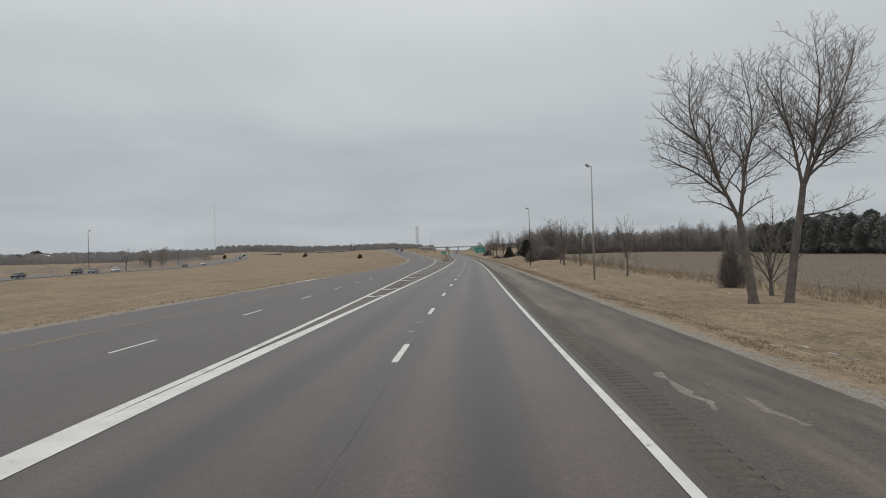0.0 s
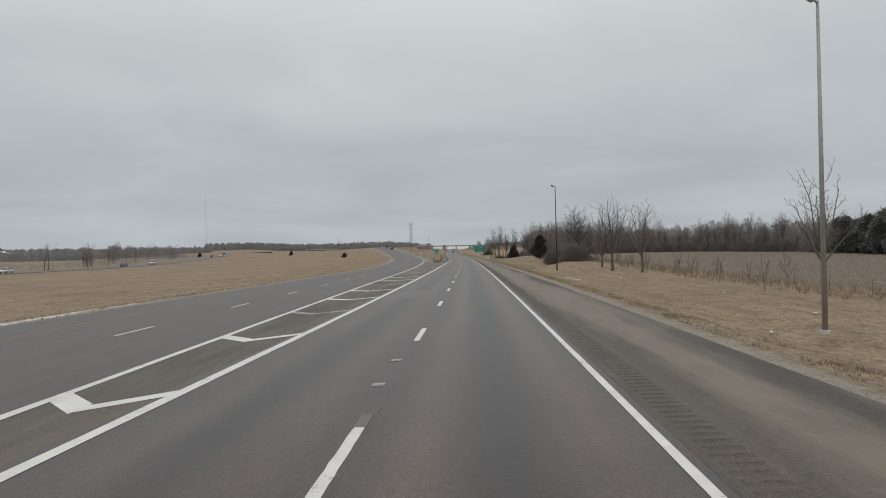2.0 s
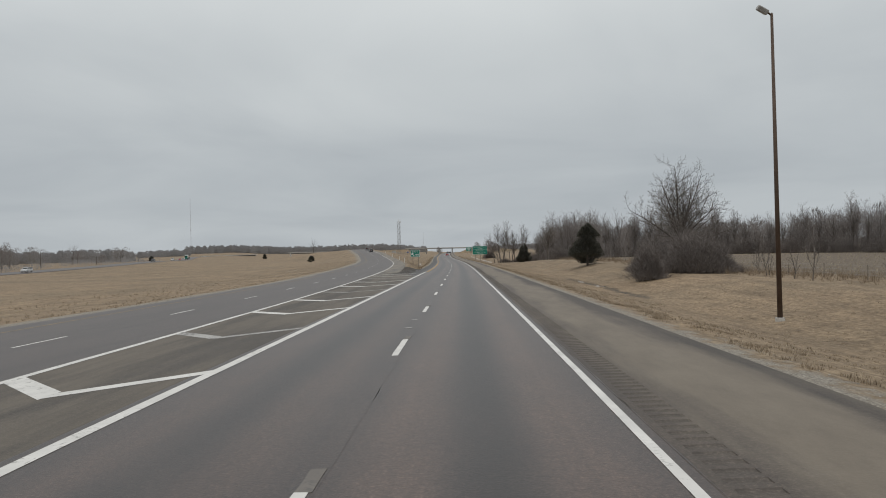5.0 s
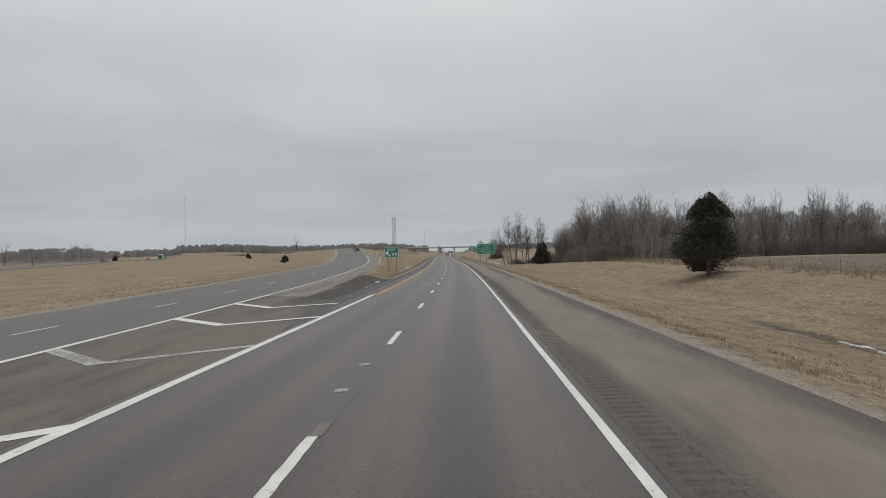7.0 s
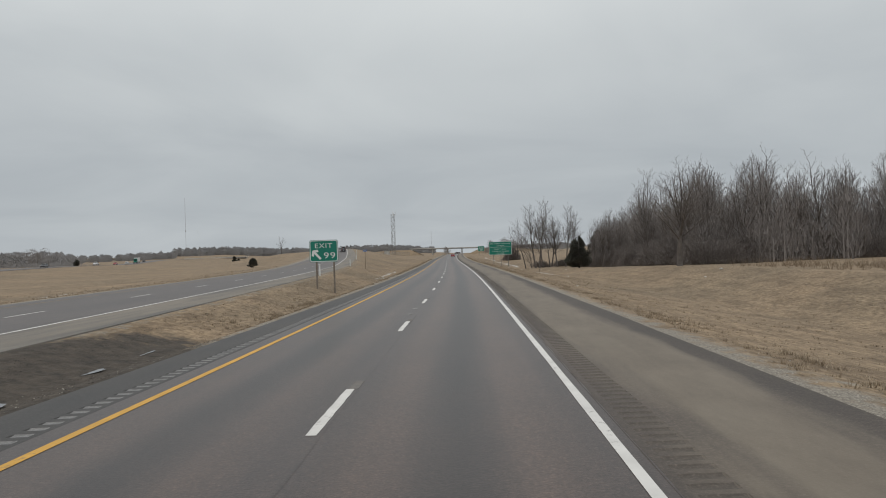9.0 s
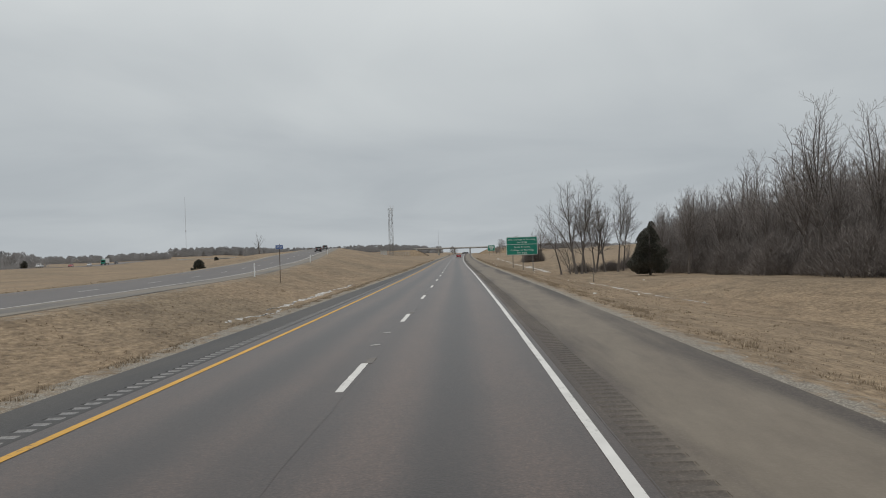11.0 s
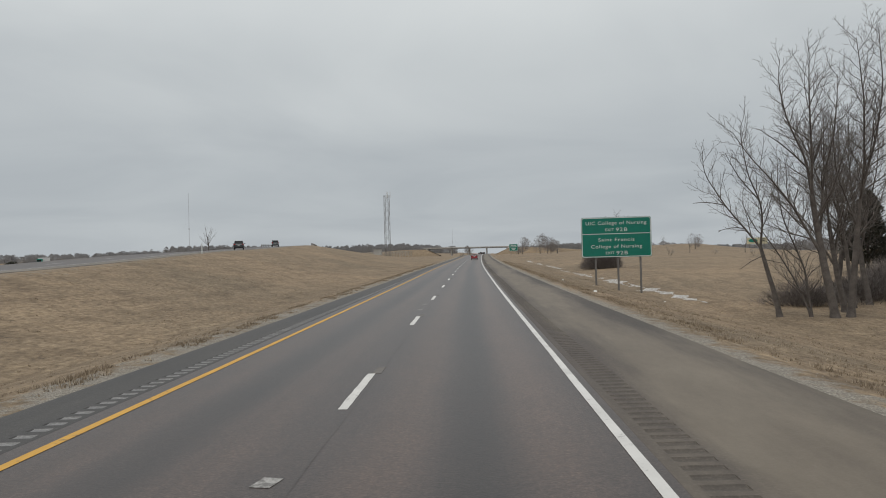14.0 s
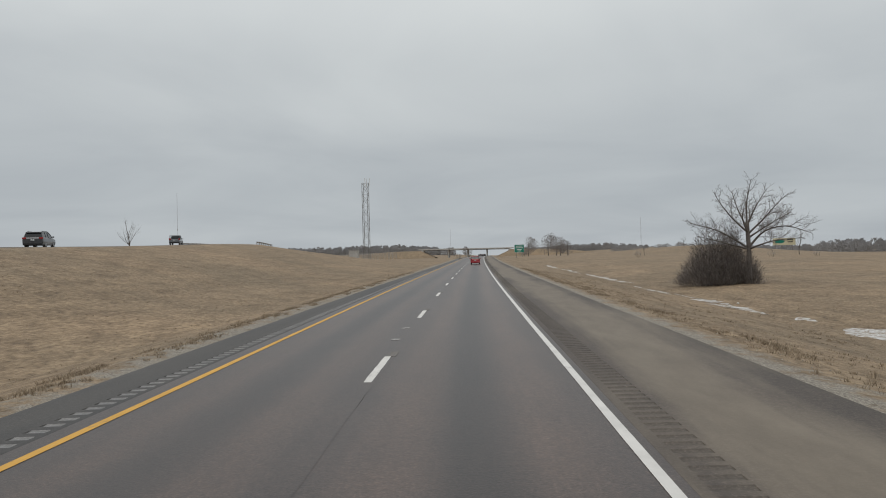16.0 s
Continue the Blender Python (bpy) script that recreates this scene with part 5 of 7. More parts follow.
# ---- lamps, signs, masts ----
def street_lamp(x, y, material, tall, label, turn=0):
    z = ground_z(x, y)
    ob = thing("street_lamp", Matrix.Translation((x, y, z)) @ Euler((0, 0, radians(turn))).to_matrix().to_4x4(), label, "street lamp", "lamps along the motorway")
    part("base", box(rod(bmesh.new(), (0, 0, -0.2), (0, 0, 0.12), 0.24, 0.22, 14), -0.17, 0.17, -0.17, 0.17, 0.11, 0.16, 0.01), M_CONCRETE, ob)
    part("pole", rod(bmesh.new(), (0, 0, 0.15), (0, 0, tall), 0.125, 0.065, 14), material, ob, smooth=True)
    part("arm", rod(rod(bmesh.new(), (0, 0, tall - 0.05), (-0.35, -0.15, tall + 0.12), 0.045, 0.04), (0, 0, tall), (0, 0, tall + 0.08), 0.07, 0.03), material, ob)
    bm = boxed(-0.28, 0.28, -0.20, 0.20, -0.13, 0.13, bevel=0.05)
    bmesh.ops.transform(bm, matrix=Matrix.Translation((-0.52, -0.2, tall + 0.16)) @ Euler((radians(25), radians(32), 0)).to_matrix().to_4x4(), verts=bm.verts)
    head = part("lamp_head", bm, M_GALV, ob, "boxy grey floodlight head")
    bm = boxed(-0.22, 0.22, -0.15, 0.15, -0.145, -0.128, bevel=0.004)
    bmesh.ops.transform(bm, matrix=Matrix.Translation((-0.52, -0.2, tall + 0.16)) @ Euler((radians(25), radians(32), 0)).to_matrix().to_4x4(), verts=bm.verts)
    part("lens", bm, M_CLEAR, head)
    return ob


street_lamp(17.3, 88.5, M_GALV, 14.6, "tall grey galvanised lamp post with floodlight head")
street_lamp(17.0, 179.2, M_BROWNSTEEL, 14.8, "tall brown steel lamp post with floodlight head")
street_lamp(-131.5, 237, M_BROWNSTEEL, 14.6, "dark lamp post beside the far carriageway", 180)


def words(text, cap, x, z, y, parent, material, fit):
    """One line of lettering, centred on x, its baseline at z, facing the oncoming lanes."""
    cu = bpy.data.curves.new("letters", "FONT")
    cu.body, cu.align_x, cu.size, cu.extrude = text, "CENTER", cap / 0.69, 0.004
    cu.space_character = 1.12
    tmp = bpy.data.objects.new("tmp", cu)
    scene.collection.objects.link(tmp)
    bpy.context.view_layer.update()
    me = bpy.data.meshes.new_from_object(tmp.evaluated_get(bpy.context.evaluated_depsgraph_get()))
    bpy.data.objects.remove(tmp)
    co = np.empty(len(me.vertices) * 3)
    me.vertices.foreach_get("co", co)
    co = co.reshape(-1, 3)
    wide = co[:, 0].max() - co[:, 0].min()
    co[:, 0] = (co[:, 0] - (co[:, 0].max() + co[:, 0].min()) / 2) * fit / wide
    out = np.stack([co[:, 0] + x, y - co[:, 2], co[:, 1] + z], -1)
    # one part a letter: pieces that overlap across the line belong together
    home = list(range(len(out)))

    def root(i):
        while home[i] != i:
            home[i] = home[home[i]]
            i = home[i]
        return i

    for e in me.edges:
        home[root(e.vertices[0])] = root(e.vertices[1])
    pieces = {}
    for i in range(len(out)):
        pieces.setdefault(root(i), []).append(i)
    letters = []
    for group in sorted(pieces.values(), key=lambda g: out[g, 0].min()):
        lo, hi = out[group, 0].min(), out[group, 0].max()
        if letters and lo < letters[-1][1] - 0.3 * (hi - lo):
            letters[-1][0].extend(group)
            letters[-1][1] = max(letters[-1][1], hi)
        else:
            letters.append([list(group), hi])
    for group, _ in letters:
        index = {v: k for k, v in enumerate(group)}
        faces = [tuple(index[v] for v in p.vertices) for p in me.polygons if p.vertices[0] in index]
        mesh_ob("letter", [tuple(out[v]) for v in group], faces, material, parent)
    bpy.data.meshes.remove(me)


def rounded_panel(x0, x1, z0, z1, y, thick, r, material, parent, name="panel", label=""):
    bm = bmesh.new()
    ring = []
    for cx, cz, a0 in ((x1 - r, z1 - r, 0), (x0 + r, z1 - r, 90), (x0 + r, z0 + r, 180), (x1 - r, z0 + r, 270)):
        for k in range(5):
            a = radians(a0 + 22.5 * k)
            ring.append(bm.verts.new((cx + r * math.cos(a), y, cz + r * math.sin(a))))
    f = bm.faces.new(ring)
    g = bmesh.ops.extrude_face_region(bm, geom=[f])
    bmesh.ops.translate(bm, vec=(0, thick, 0), verts=[v for v in g["geom"] if isinstance(v, bmesh.types.BMVert)])
    bmesh.ops.recalc_face_normals(bm, faces=bm.faces)
    return part(name, bm, material, parent, label)


def bordered(x0, x1, z0, z1, y, r, border, parent, back=M_GREEN):
    """A sign panel: sheet, white border line and inner field."""
    rounded_panel(x0, x1, z0, z1, y, 0.03, r, back, parent)
    rounded_panel(x0 + border * 0.4, x1 - border * 0.4, z0 + border * 0.4, z1 - border * 0.4, y - 0.004, 0.003, r, M_LETTER, parent, "border")
    return rounded_panel(x0 + border * 1.4, x1 - border * 1.4, z0 + border * 1.4, z1 - border * 1.4, y - 0.008, 0.003, r * 0.8, back, parent, "field")


# guide sign for the colleges
SX, SY, SZ = 4.97, 479.0, -0.46
W, H = 7.05, 4.10
sign = thing("guide_sign", Matrix.Translation((SX, SY, SZ)), "large green guide sign with white lettering on three posts", "road sign")
bordered(0, W, 0, H, 0, 0.22, 0.075, sign)
rounded_panel(0.06, W - 0.06, H * 0.578, H * 0.578 + 0.065, -0.012, 0.003, 0.03, M_LETTER, sign, "divider")
words("UIC College of Nursing", 0.34, W / 2, H * 0.815, -0.014, sign, M_LETTER, fit=6.1)
words("EXIT", 0.27, W / 2 - 0.65, H * 0.655, -0.014, sign, M_LETTER, fit=0.86)
words("92B", 0.36, W / 2 + 0.55, H * 0.645, -0.014, sign, M_LETTER, fit=1.15)
words("Saint Francis", 0.34, W / 2, H * 0.40, -0.014, sign, M_LETTER, fit=3.62)
words("College of Nursing", 0.34, W / 2, H * 0.23, -0.014, sign, M_LETTER, fit=5.12)
words("EXIT", 0.27, W / 2 - 0.65, H * 0.075, -0.014, sign, M_LETTER, fit=0.86)
words("92B", 0.36, W / 2 + 0.55, H * 0.065, -0.014, sign, M_LETTER, fit=1.15)
for fx in (0.20, 0.52, 0.84):
    x = W * fx
    foot = ground_z(SX + x, SY) - SZ - 0.2
    bm = bmesh.new()
    box(bm, x - 0.09, x + 0.09, 0.10, 0.115, foot, H - 0.15)
    box(bm, x - 0.09, x + 0.09, 0.235, 0.25, foot, H - 0.15)
    box(bm, x - 0.008, x + 0.008, 0.115, 0.235, foot, H - 0.15)
    part("post", bm, M_POST, sign)
for z in (0.4, 1.5, 2.8, 3.9):
    part("rail", boxed(0.3, W - 0.3, 0.032, 0.098, z, z + 0.06, bevel=0.005), M_ALU, sign)

# exit sign on the nose of grass
EX, EY, EZ = -11.75, 315.7, 0.13
ex_sign = thing("exit_sign", Matrix.Translation((EX, EY, EZ)), "green exit number sign with a slanting arrow on two posts", "road sign")
EW, EH = 2.25, 1.72
bordered(0, EW, 0, EH, 0, 0.16, 0.06, ex_sign)
words("EXIT", 0.36, EW / 2, 1.10, -0.014, ex_sign, M_LETTER, fit=1.36)
words("99", 0.46, EW * 0.70, 0.28, -0.014, ex_sign, M_LETTER, fit=0.9)
bm = bmesh.new()
tip, tail = Vector((0.24, -0.014, 0.92)), Vector((0.88, -0.014, 0.24))
d = (tip - tail).normalized()
s = Vector((-d.z, 0, d.x))
outline = [tail + s * 0.09, tip - d * 0.30 + s * 0.09, tip - d * 0.42 + s * 0.27, tip - d * 0.24 + s * 0.34, tip, tip - d * 0.24 - s * 0.34, tip - d * 0.42 - s * 0.27, tip - d * 0.30 - s * 0.09, tail - s * 0.09]
f = bm.faces.new([bm.verts.new(v) for v in outline])
g = bmesh.ops.extrude_face_region(bm, geom=[f])
bmesh.ops.translate(bm, vec=(0, 0.004, 0), verts=[v for v in g["geom"] if isinstance(v, bmesh.types.BMVert)])
bmesh.ops.recalc_face_normals(bm, faces=bm.faces)
part("arrow", bm, M_LETTER, ex_sign)
for x in (0.52, EW - 0.36):
    foot = ground_z(EX + x, EY) - EZ - 0.2
    part("post", boxed(x - 0.06, x + 0.06, 0.034, 0.154, foot, EH - 0.1, bevel=0.006), M_WOOD, ex_sign, "brown square post")

# small route sign
wx, wy = -17.9, 380.3
west = thing("route_sign", Matrix.Translation((wx, wy, ground_z(wx, wy))), "small blue direction plate on a thin steel post", "road sign")
part("post", rod(bmesh.new(), (0, 0.03, -0.2), (0, 0.03, 3.42), 0.03, None, 8), M_BROWNSTEEL, west)
rounded_panel(-0.34, 0.34, 2.96, 3.32, -0.02, 0.01, 0.04, M_BLUE, west, "plate")
rounded_panel(-0.328, 0.328, 2.972, 3.308, -0.023, 0.002, 0.035, M_LETTER, west, "border")
rounded_panel(-0.314, 0.314, 2.986, 3.294, -0.026, 0.002, 0.03, M_BLUE, west, "field")
words("WEST", 0.17, 0, 3.055, -0.031, west, M_LETTER, fit=0.5)

# far guide sign by the overpass
fx, fy = 6.9, 842.0
fz = float(road_z(fy))
far_sign = thing("guide_sign", Matrix.Translation((fx - 5.0, fy, fz + 1.6)), "distant green guide sign with illegible white lines", "road sign")
bordered(0, 5.2, 0, 4.2, 0, 0.2, 0.08, far_sign)
for z, w in ((3.2, 3.6), (2.3, 3.9), (1.4, 2.6), (0.6, 1.8)):
    rounded_panel(2.6 - w / 2, 2.6 + w / 2, z, z + 0.32, -0.013, 0.003, 0.03, M_LETTER, far_sign, "text_bar")
for x in (1.0, 4.2):
    part("post", boxed(x - 0.1, x + 0.1, 0.034, 0.2, ground_z(fx - 5 + x, fy) - fz - 1.8, 4.1), M_POST, far_sign)


def delineator(x, y):
    ob = thing("delineator_post", Matrix.Translation((x, y, ground_z(x, y))), "slim white plastic delineator post", "delineator", "delineators along the exit road")
    part("post", boxed(-0.055, 0.055, -0.02, 0.02, -0.1, 1.22, bevel=0.008), M_LETTER, ob)
    part("reflector", boxed(-0.04, 0.04, -0.026, -0.0205, 1.0, 1.15), M_CLEAR, ob)


for y in (332, 382.6, 433.4, 484):
    delineator(float(exit_x(y)) + 3.1, y)


def lattice_tower(x, y, tall, wide, label):
    z = ground_z(x, y)
    ob = thing("lattice_tower", Matrix.Translation((x, y, z)) @ Euler((0, 0, radians(28))).to_matrix().to_4x4(), label, "tower")
    h = wide / 2
    corners = [(-h, -h), (h, -h), (h, h), (-h, h)]
    for cx, cy in corners:
        part("leg", rod(bmesh.new(), (cx, cy, -0.3), (cx, cy, tall), 0.085, 0.075, 6), M_POST, ob)
    n = int(tall / (wide * 1.0))
    for i in range(n):
        za, zb = tall * i / n, tall * (i + 1) / n
        for k in range(4):
            a, b = corners[k], corners[(k + 1) % 4]
            if (i + k) % 2:
                a, b = b, a
            part("brace", rod(bmesh.new(), (*a, za), (*b, zb), 0.045, None, 5), M_POST, ob)
            part("crossbar", rod(bmesh.new(), (*a, zb), (*b, zb), 0.022, None, 5), M_POST, ob)
    for a, b in (((-h, -h), (0.4 - h, -h - 0.5)), ((h, -h), (h + 0.3, -h - 0.3)), ((h, h), (h, h + 0.5))):
        bm = rod(bmesh.new(), (*b, tall - 1.2), (*b, tall + 1.6), 0.09, None, 6)
        rod(bm, (*a, tall - 0.4), (*b, tall - 0.4), 0.04, None, 5)
        part("antenna", bm, M_WHITEMETAL, ob)
    return ob


lattice_tower(-52.2, 705.0, 26.4, 1.9, "grey steel lattice radio tower")
TX, TY = -51.5, 705.0
fence = thing("compound_fence", Matrix.Translation((TX, TY, ground_z(TX, TY))), "grey wire fence round the tower's foot", "fence")
for i in range(15):
    t = i / 14
    for yy in (-5, 5):
        part("post", rod(bmesh.new(), (-9 + 18 * t, yy, -0.4), (-9 + 18 * t, yy, 2.0), 0.05, None, 5), M_GALV, fence)
for z in (0.15, 0.5, 0.85, 1.2, 1.55, 1.9):
    bm = bmesh.new()
    for yy in (-5, 5):
        rod(bm, (-9, yy, z), (9, yy, z), 0.03, None, 4)
    for xx in (-9, 9):
        rod(bm, (xx, -5, z), (xx, 5, z), 0.03, None, 4)
    part("wire", bm, M_GALV, fence)
hut = thing("equipment_hut", Matrix.Translation((-56.5, 704.0, ground_z(-56.5, 704))), "small pale equipment hut inside the fence", "hut")
part("walls", boxed(-1.6, 1.6, -1.2, 1.2, -0.3, 2.3, bevel=0.02), M_CONCRETE, hut)
part("roof", boxed(-1.75, 1.75, -1.35, 1.35, 2.3, 2.45, bevel=0.02), M_GALV, hut)


def guyed_mast(x, y, tall, label):
    z = ground_z(x, y)
    ob = thing("radio_mast", Matrix.Translation((x, y, z)), label, "mast")
    part("mast", rod(bmesh.new(), (0, 0, -1), (0, 0, tall), 0.12 + tall * 0.0016, 0.09 + tall * 0.0012, 6), M_ALU, ob)
    for a in (20, 140, 260):
        part("guy_wire", rod(bmesh.new(), (0, 0, tall * 0.72), (math.cos(radians(a)) * tall * 0.45, math.sin(radians(a)) * tall * 0.45, 0), 0.02, None, 4), M_ALU, ob)
    part("beacon", rod(bmesh.new(), (0, 0, tall * 0.42), (0, 0, tall * 0.42 + 4), 0.1 + tall * 0.0053, None, 6), M_ALU, ob)


guyed_mast(-752, 2025, 152, "tall thin guyed radio mast on the horizon")
guyed_mast(-100, 1800, 50, "thin radio mast above the horizon trees")
guyed_mast(200, 1500, 52, "thin radio mast above the far fields")


# ---- bridges ----
def overpass(x0, y0, x1, y1, z0, z1, label, piers, deep=1.15, wide=12.0, bank=True):
    a, b = Vector((x0, y0, z0)), Vector((x1, y1, z1))
    length = (b - a).length
    u = (b - a).normalized()
    rot = Matrix.Translation(a) @ Euler((0, -math.asin(u.z), math.atan2(u.y, u.x))).to_matrix().to_4x4()
    ob = thing("overpass", rot, label, "bridge")
    part("deck", boxed(0, length, 0, wide, -0.35, 0, bevel=0.03), M_CONCRETE, ob)
    for y in (0.0, wide - 0.3):
        part("parapet", boxed(-4, length + 4, y - 0.02, y + 0.32, 0, 0.85, bevel=0.04), M_CONCRETE, ob, "pale concrete parapet")
    for k in range(5):
        y = 0.6 + k * (wide - 1.2) / 4
        part("girder", boxed(0.2, length - 0.2, y - 0.2, y + 0.2, -deep, -0.352), M_GIRDER, ob)
    for t in piers:
        bm = boxed(length * t - 0.5, length * t + 0.5, 0.8, wide - 0.8, -deep - 0.9, -deep, bevel=0.05)
        for k in range(3):
            y = 1.6 + k * (wide - 3.2) / 2
            rod(bm, (length * t, y, -12), (length * t, y, -deep - 0.85), 0.5, None, 12)
        part("pier", bm, M_CONCRETE, ob)
    for s, e in ((0, -1), (length, 1)):
        bm = boxed(s - 1.2, s + 1.2, 0.4, wide - 0.4, -6, -0.36, bevel=0.05)
        part("abutment", bm, M_CONCRETE, ob)
        if bank:
            V, F = [], []
            for t in range(9):
                px = s - e * 13 + e * t * 15
                top = (-7.5, -0.95, -0.95, -1.3, -2.2, -3.4, -4.9, -6.5, -8.2)[t]
                V += [(px, -22, -12), (px, -1.5, top), (px, wide + 0.5, top), (px, wide + 16, -12)]
            for t in range(8):
                F += [(4 * t + k, 4 * t + k + 1, 4 * t + k + 5, 4 * t + k + 4) for k in range(3)]
            F += [(0, 1, 2, 3), (32, 33, 34, 35)]
            mesh_ob("embankment", V, F, M_GRASS, ob, "grass-covered approach bank", smooth=True)
    return ob


overpass(-82, 1146, 3.5, 1142, 7.2, 6.8, "two-lane concrete overpass crossing the motorway", (0.30, 0.52, 0.74), 0.85)
overpass(-430, 1290, -382, 1400, 4.2, 5.0, "long low bridge far across the median", (0.25, 0.5, 0.75), 1.6, 12.0, False)
overpass(-262, 1180, -215, 1192, 5.6, 5.8, "distant bridge beyond the exit road", (0.5,), 1.6, 10.0, False)


def guard_rail(y0, y1, side, label):
    """A steel beam on posts along the exit road's crest."""
    ob = thing("guard_rail", Matrix(), label, "guard rail", "guard rails at the crest")
    n = int((y1 - y0) / 4)
    pts = []
    for i in range(n + 1):
        y = y0 + (y1 - y0) * i / n
        x = float(exit_x(y)) + side
        pts.append(Vector((x, y, float(exit_z(x, y)))))
        part("post", boxed(x - 0.08, x + 0.08, y - 0.08, y + 0.08, pts[-1].z - 0.5, pts[-1].z + 0.75), M_WOOD, ob)
    bm = bmesh.new()
    prev = None
    for p in pts:
        ring = [bm.verts.new(p + Vector((dx, -0.1, dz))) for dx, dz in ((0, 0.42), (0.06, 0.5), (0, 0.58), (0.06, 0.66), (0, 0.75), (-0.04, 0.75), (-0.04, 0.42))]
        if prev:
            for k in range(7):
                bm.faces.new((prev[k], prev[(k + 1) % 7], ring[(k + 1) % 7], ring[k]))
        prev = ring
    part("rail", bm, M_GALV, ob)


guard_rail(636, 668, 3.2, "galvanised guard rail on the exit road's crest")
guard_rail(612, 660, -10.6, "galvanised guard rail on the exit road's crest")

# ---- buildings and boards far off ----
bx, by = -402.0, 640.0
barn = thing("barn", Matrix.Translation((bx, by, ground_z(bx, by))) @ Euler((0, 0, radians(20))).to_matrix().to_4x4(), "white metal farm shed with low gable roof", "barn")
V = [(x, y, z) for y in (-9, 9) for x, z in ((-12, -1), (12, -1), (12, 5.2), (0, 9.0), (-12, 5.2))]
mesh_ob("walls", V, [(0, 1, 2, 3, 4), (9, 8, 7, 6, 5), (0, 5, 6, 1), (1, 6, 7, 2), (4, 9, 5, 0)], M_WHITEMETAL, barn)
for sgn in (-1, 1):
    V = [(sgn * 12.5, -9.5, 5.05), (sgn * 12.5, 9.5, 5.05), (0, 9.5, 9.15), (0, -9.5, 9.15), (sgn * 12.5, -9.5, 5.25), (sgn * 12.5, 9.5, 5.25), (0, 9.5, 9.35), (0, -9.5, 9.35)]
    mesh_ob("roof", V, [(0, 1, 2, 3), (7, 6, 5, 4), (0, 4, 5, 1), (1, 5, 6, 2), (3, 7, 4, 0), (2, 6, 7, 3)], M_WHITEMETAL, barn, "pale metal roof")
part("door", boxed(-3, 3, -9.08, -9.01, -0.5, 4.4), M_ALU, barn)
for x, y, s in ((-432, 676, 1.0), (-446, 668, 0.9), (-460, 655, 1.0), (-440, 690, 1.2)):
    copied(pines[0], x, y, x * 7, s, "dark evergreen tree near a white shed", 1.5)
gx, gy = 238.0, 1085.0
board = thing("billboard", Matrix.Translation((gx, gy, ground_z(gx, gy))), "cream billboard with a green oval on wooden posts", "billboard")
rounded_panel(-9.5, 9.5, 7.2, 13.2, 0, 0.2, 0.1, M_CREAM, board)
bm = bmesh.new()
bmesh.ops.create_cone(bm, cap_ends=True, segments=24, radius1=1, radius2=1, depth=0.04, matrix=Matrix.Translation((-3.8, -0.03, 10.4)) @ Euler((radians(90), 0, 0)).to_matrix().to_4x4() @ Matrix.Diagonal((4.2, 1.7, 1, 1)))
part("oval", bm, M_GREEN, board)
for z, w in ((11.2, 5.0), (9.4, 4.2)):
    part("text_bar", boxed(5 - w / 2, 5 + w / 2, -0.03, -0.004, z, z + 0.9), M_TRIM, board)
for x in (-7, -2.3, 2.3, 7):
    part("post", rod(bmesh.new(), (x, 0.4, -1), (x, 0.4, 12.7), 0.18, None, 8), M_WOOD, board)


# ---- vehicles ----
def loft(stations):
    """A car body from cross-sections: (y, bottom, shoulder height, top, half width at the sill, half width at the shoulder, half width at the top)."""
    V, F = [], []
    for y, zb, zs, zt, wb, ws, wt in stations:
        half = [(wb * 0.96, zb), (wb, zb + 0.10), (ws, zb + (zs - zb) * 0.55), (ws * 0.985, zs), (wt + 0.04, zt - 0.035), (wt * 0.93, zt)]
        ring = [(x, y, z) for x, z in half] + [(-x, y, z) for x, z in reversed(half)]
        V += ring
    n = 12
    for i in range(len(stations) - 1):
        for k in range(n):
            a, b = i * n + k, i * n + (k + 1) % n
            F.append((a, b, b + n, a + n))
    F.append(tuple(range(n - 1, -1, -1)))
    F.append(tuple(range((len(stations) - 1) * n, len(stations) * n)))
    return V, F


def wheel(x, y, r, w, parent):
    hub = new("wheel")
    hub.parent = parent
    hub.matrix_basis = pose(x, y, r, 0, 90, 0)
    bm = bmesh.new()
    bmesh.ops.create_cone(bm, cap_ends=True, segments=22, radius1=r, radius2=r, depth=w)
    bmesh.ops.bevel(bm, geom=[e for e in bm.edges if abs(e.verts[0].co.z - e.verts[1].co.z) < 1e-4], offset=0.03, segments=2, affect="EDGES", profile=0.5)
    part("tyre", bm, M_RUBBER, hub)
    bm = bmesh.new()
    bmesh.ops.create_cone(bm, cap_ends=True, segments=18, radius1=r * 0.64, radius2=r * 0.58, depth=w + 0.012)
    for k in range(5):
        a = radians(72 * k)
        rod(bm, (0, 0, 0), (math.cos(a) * r * 0.5, math.sin(a) * r * 0.5, 0), 0.035, None, 5)
    part("rim", bm, M_RIM, hub)


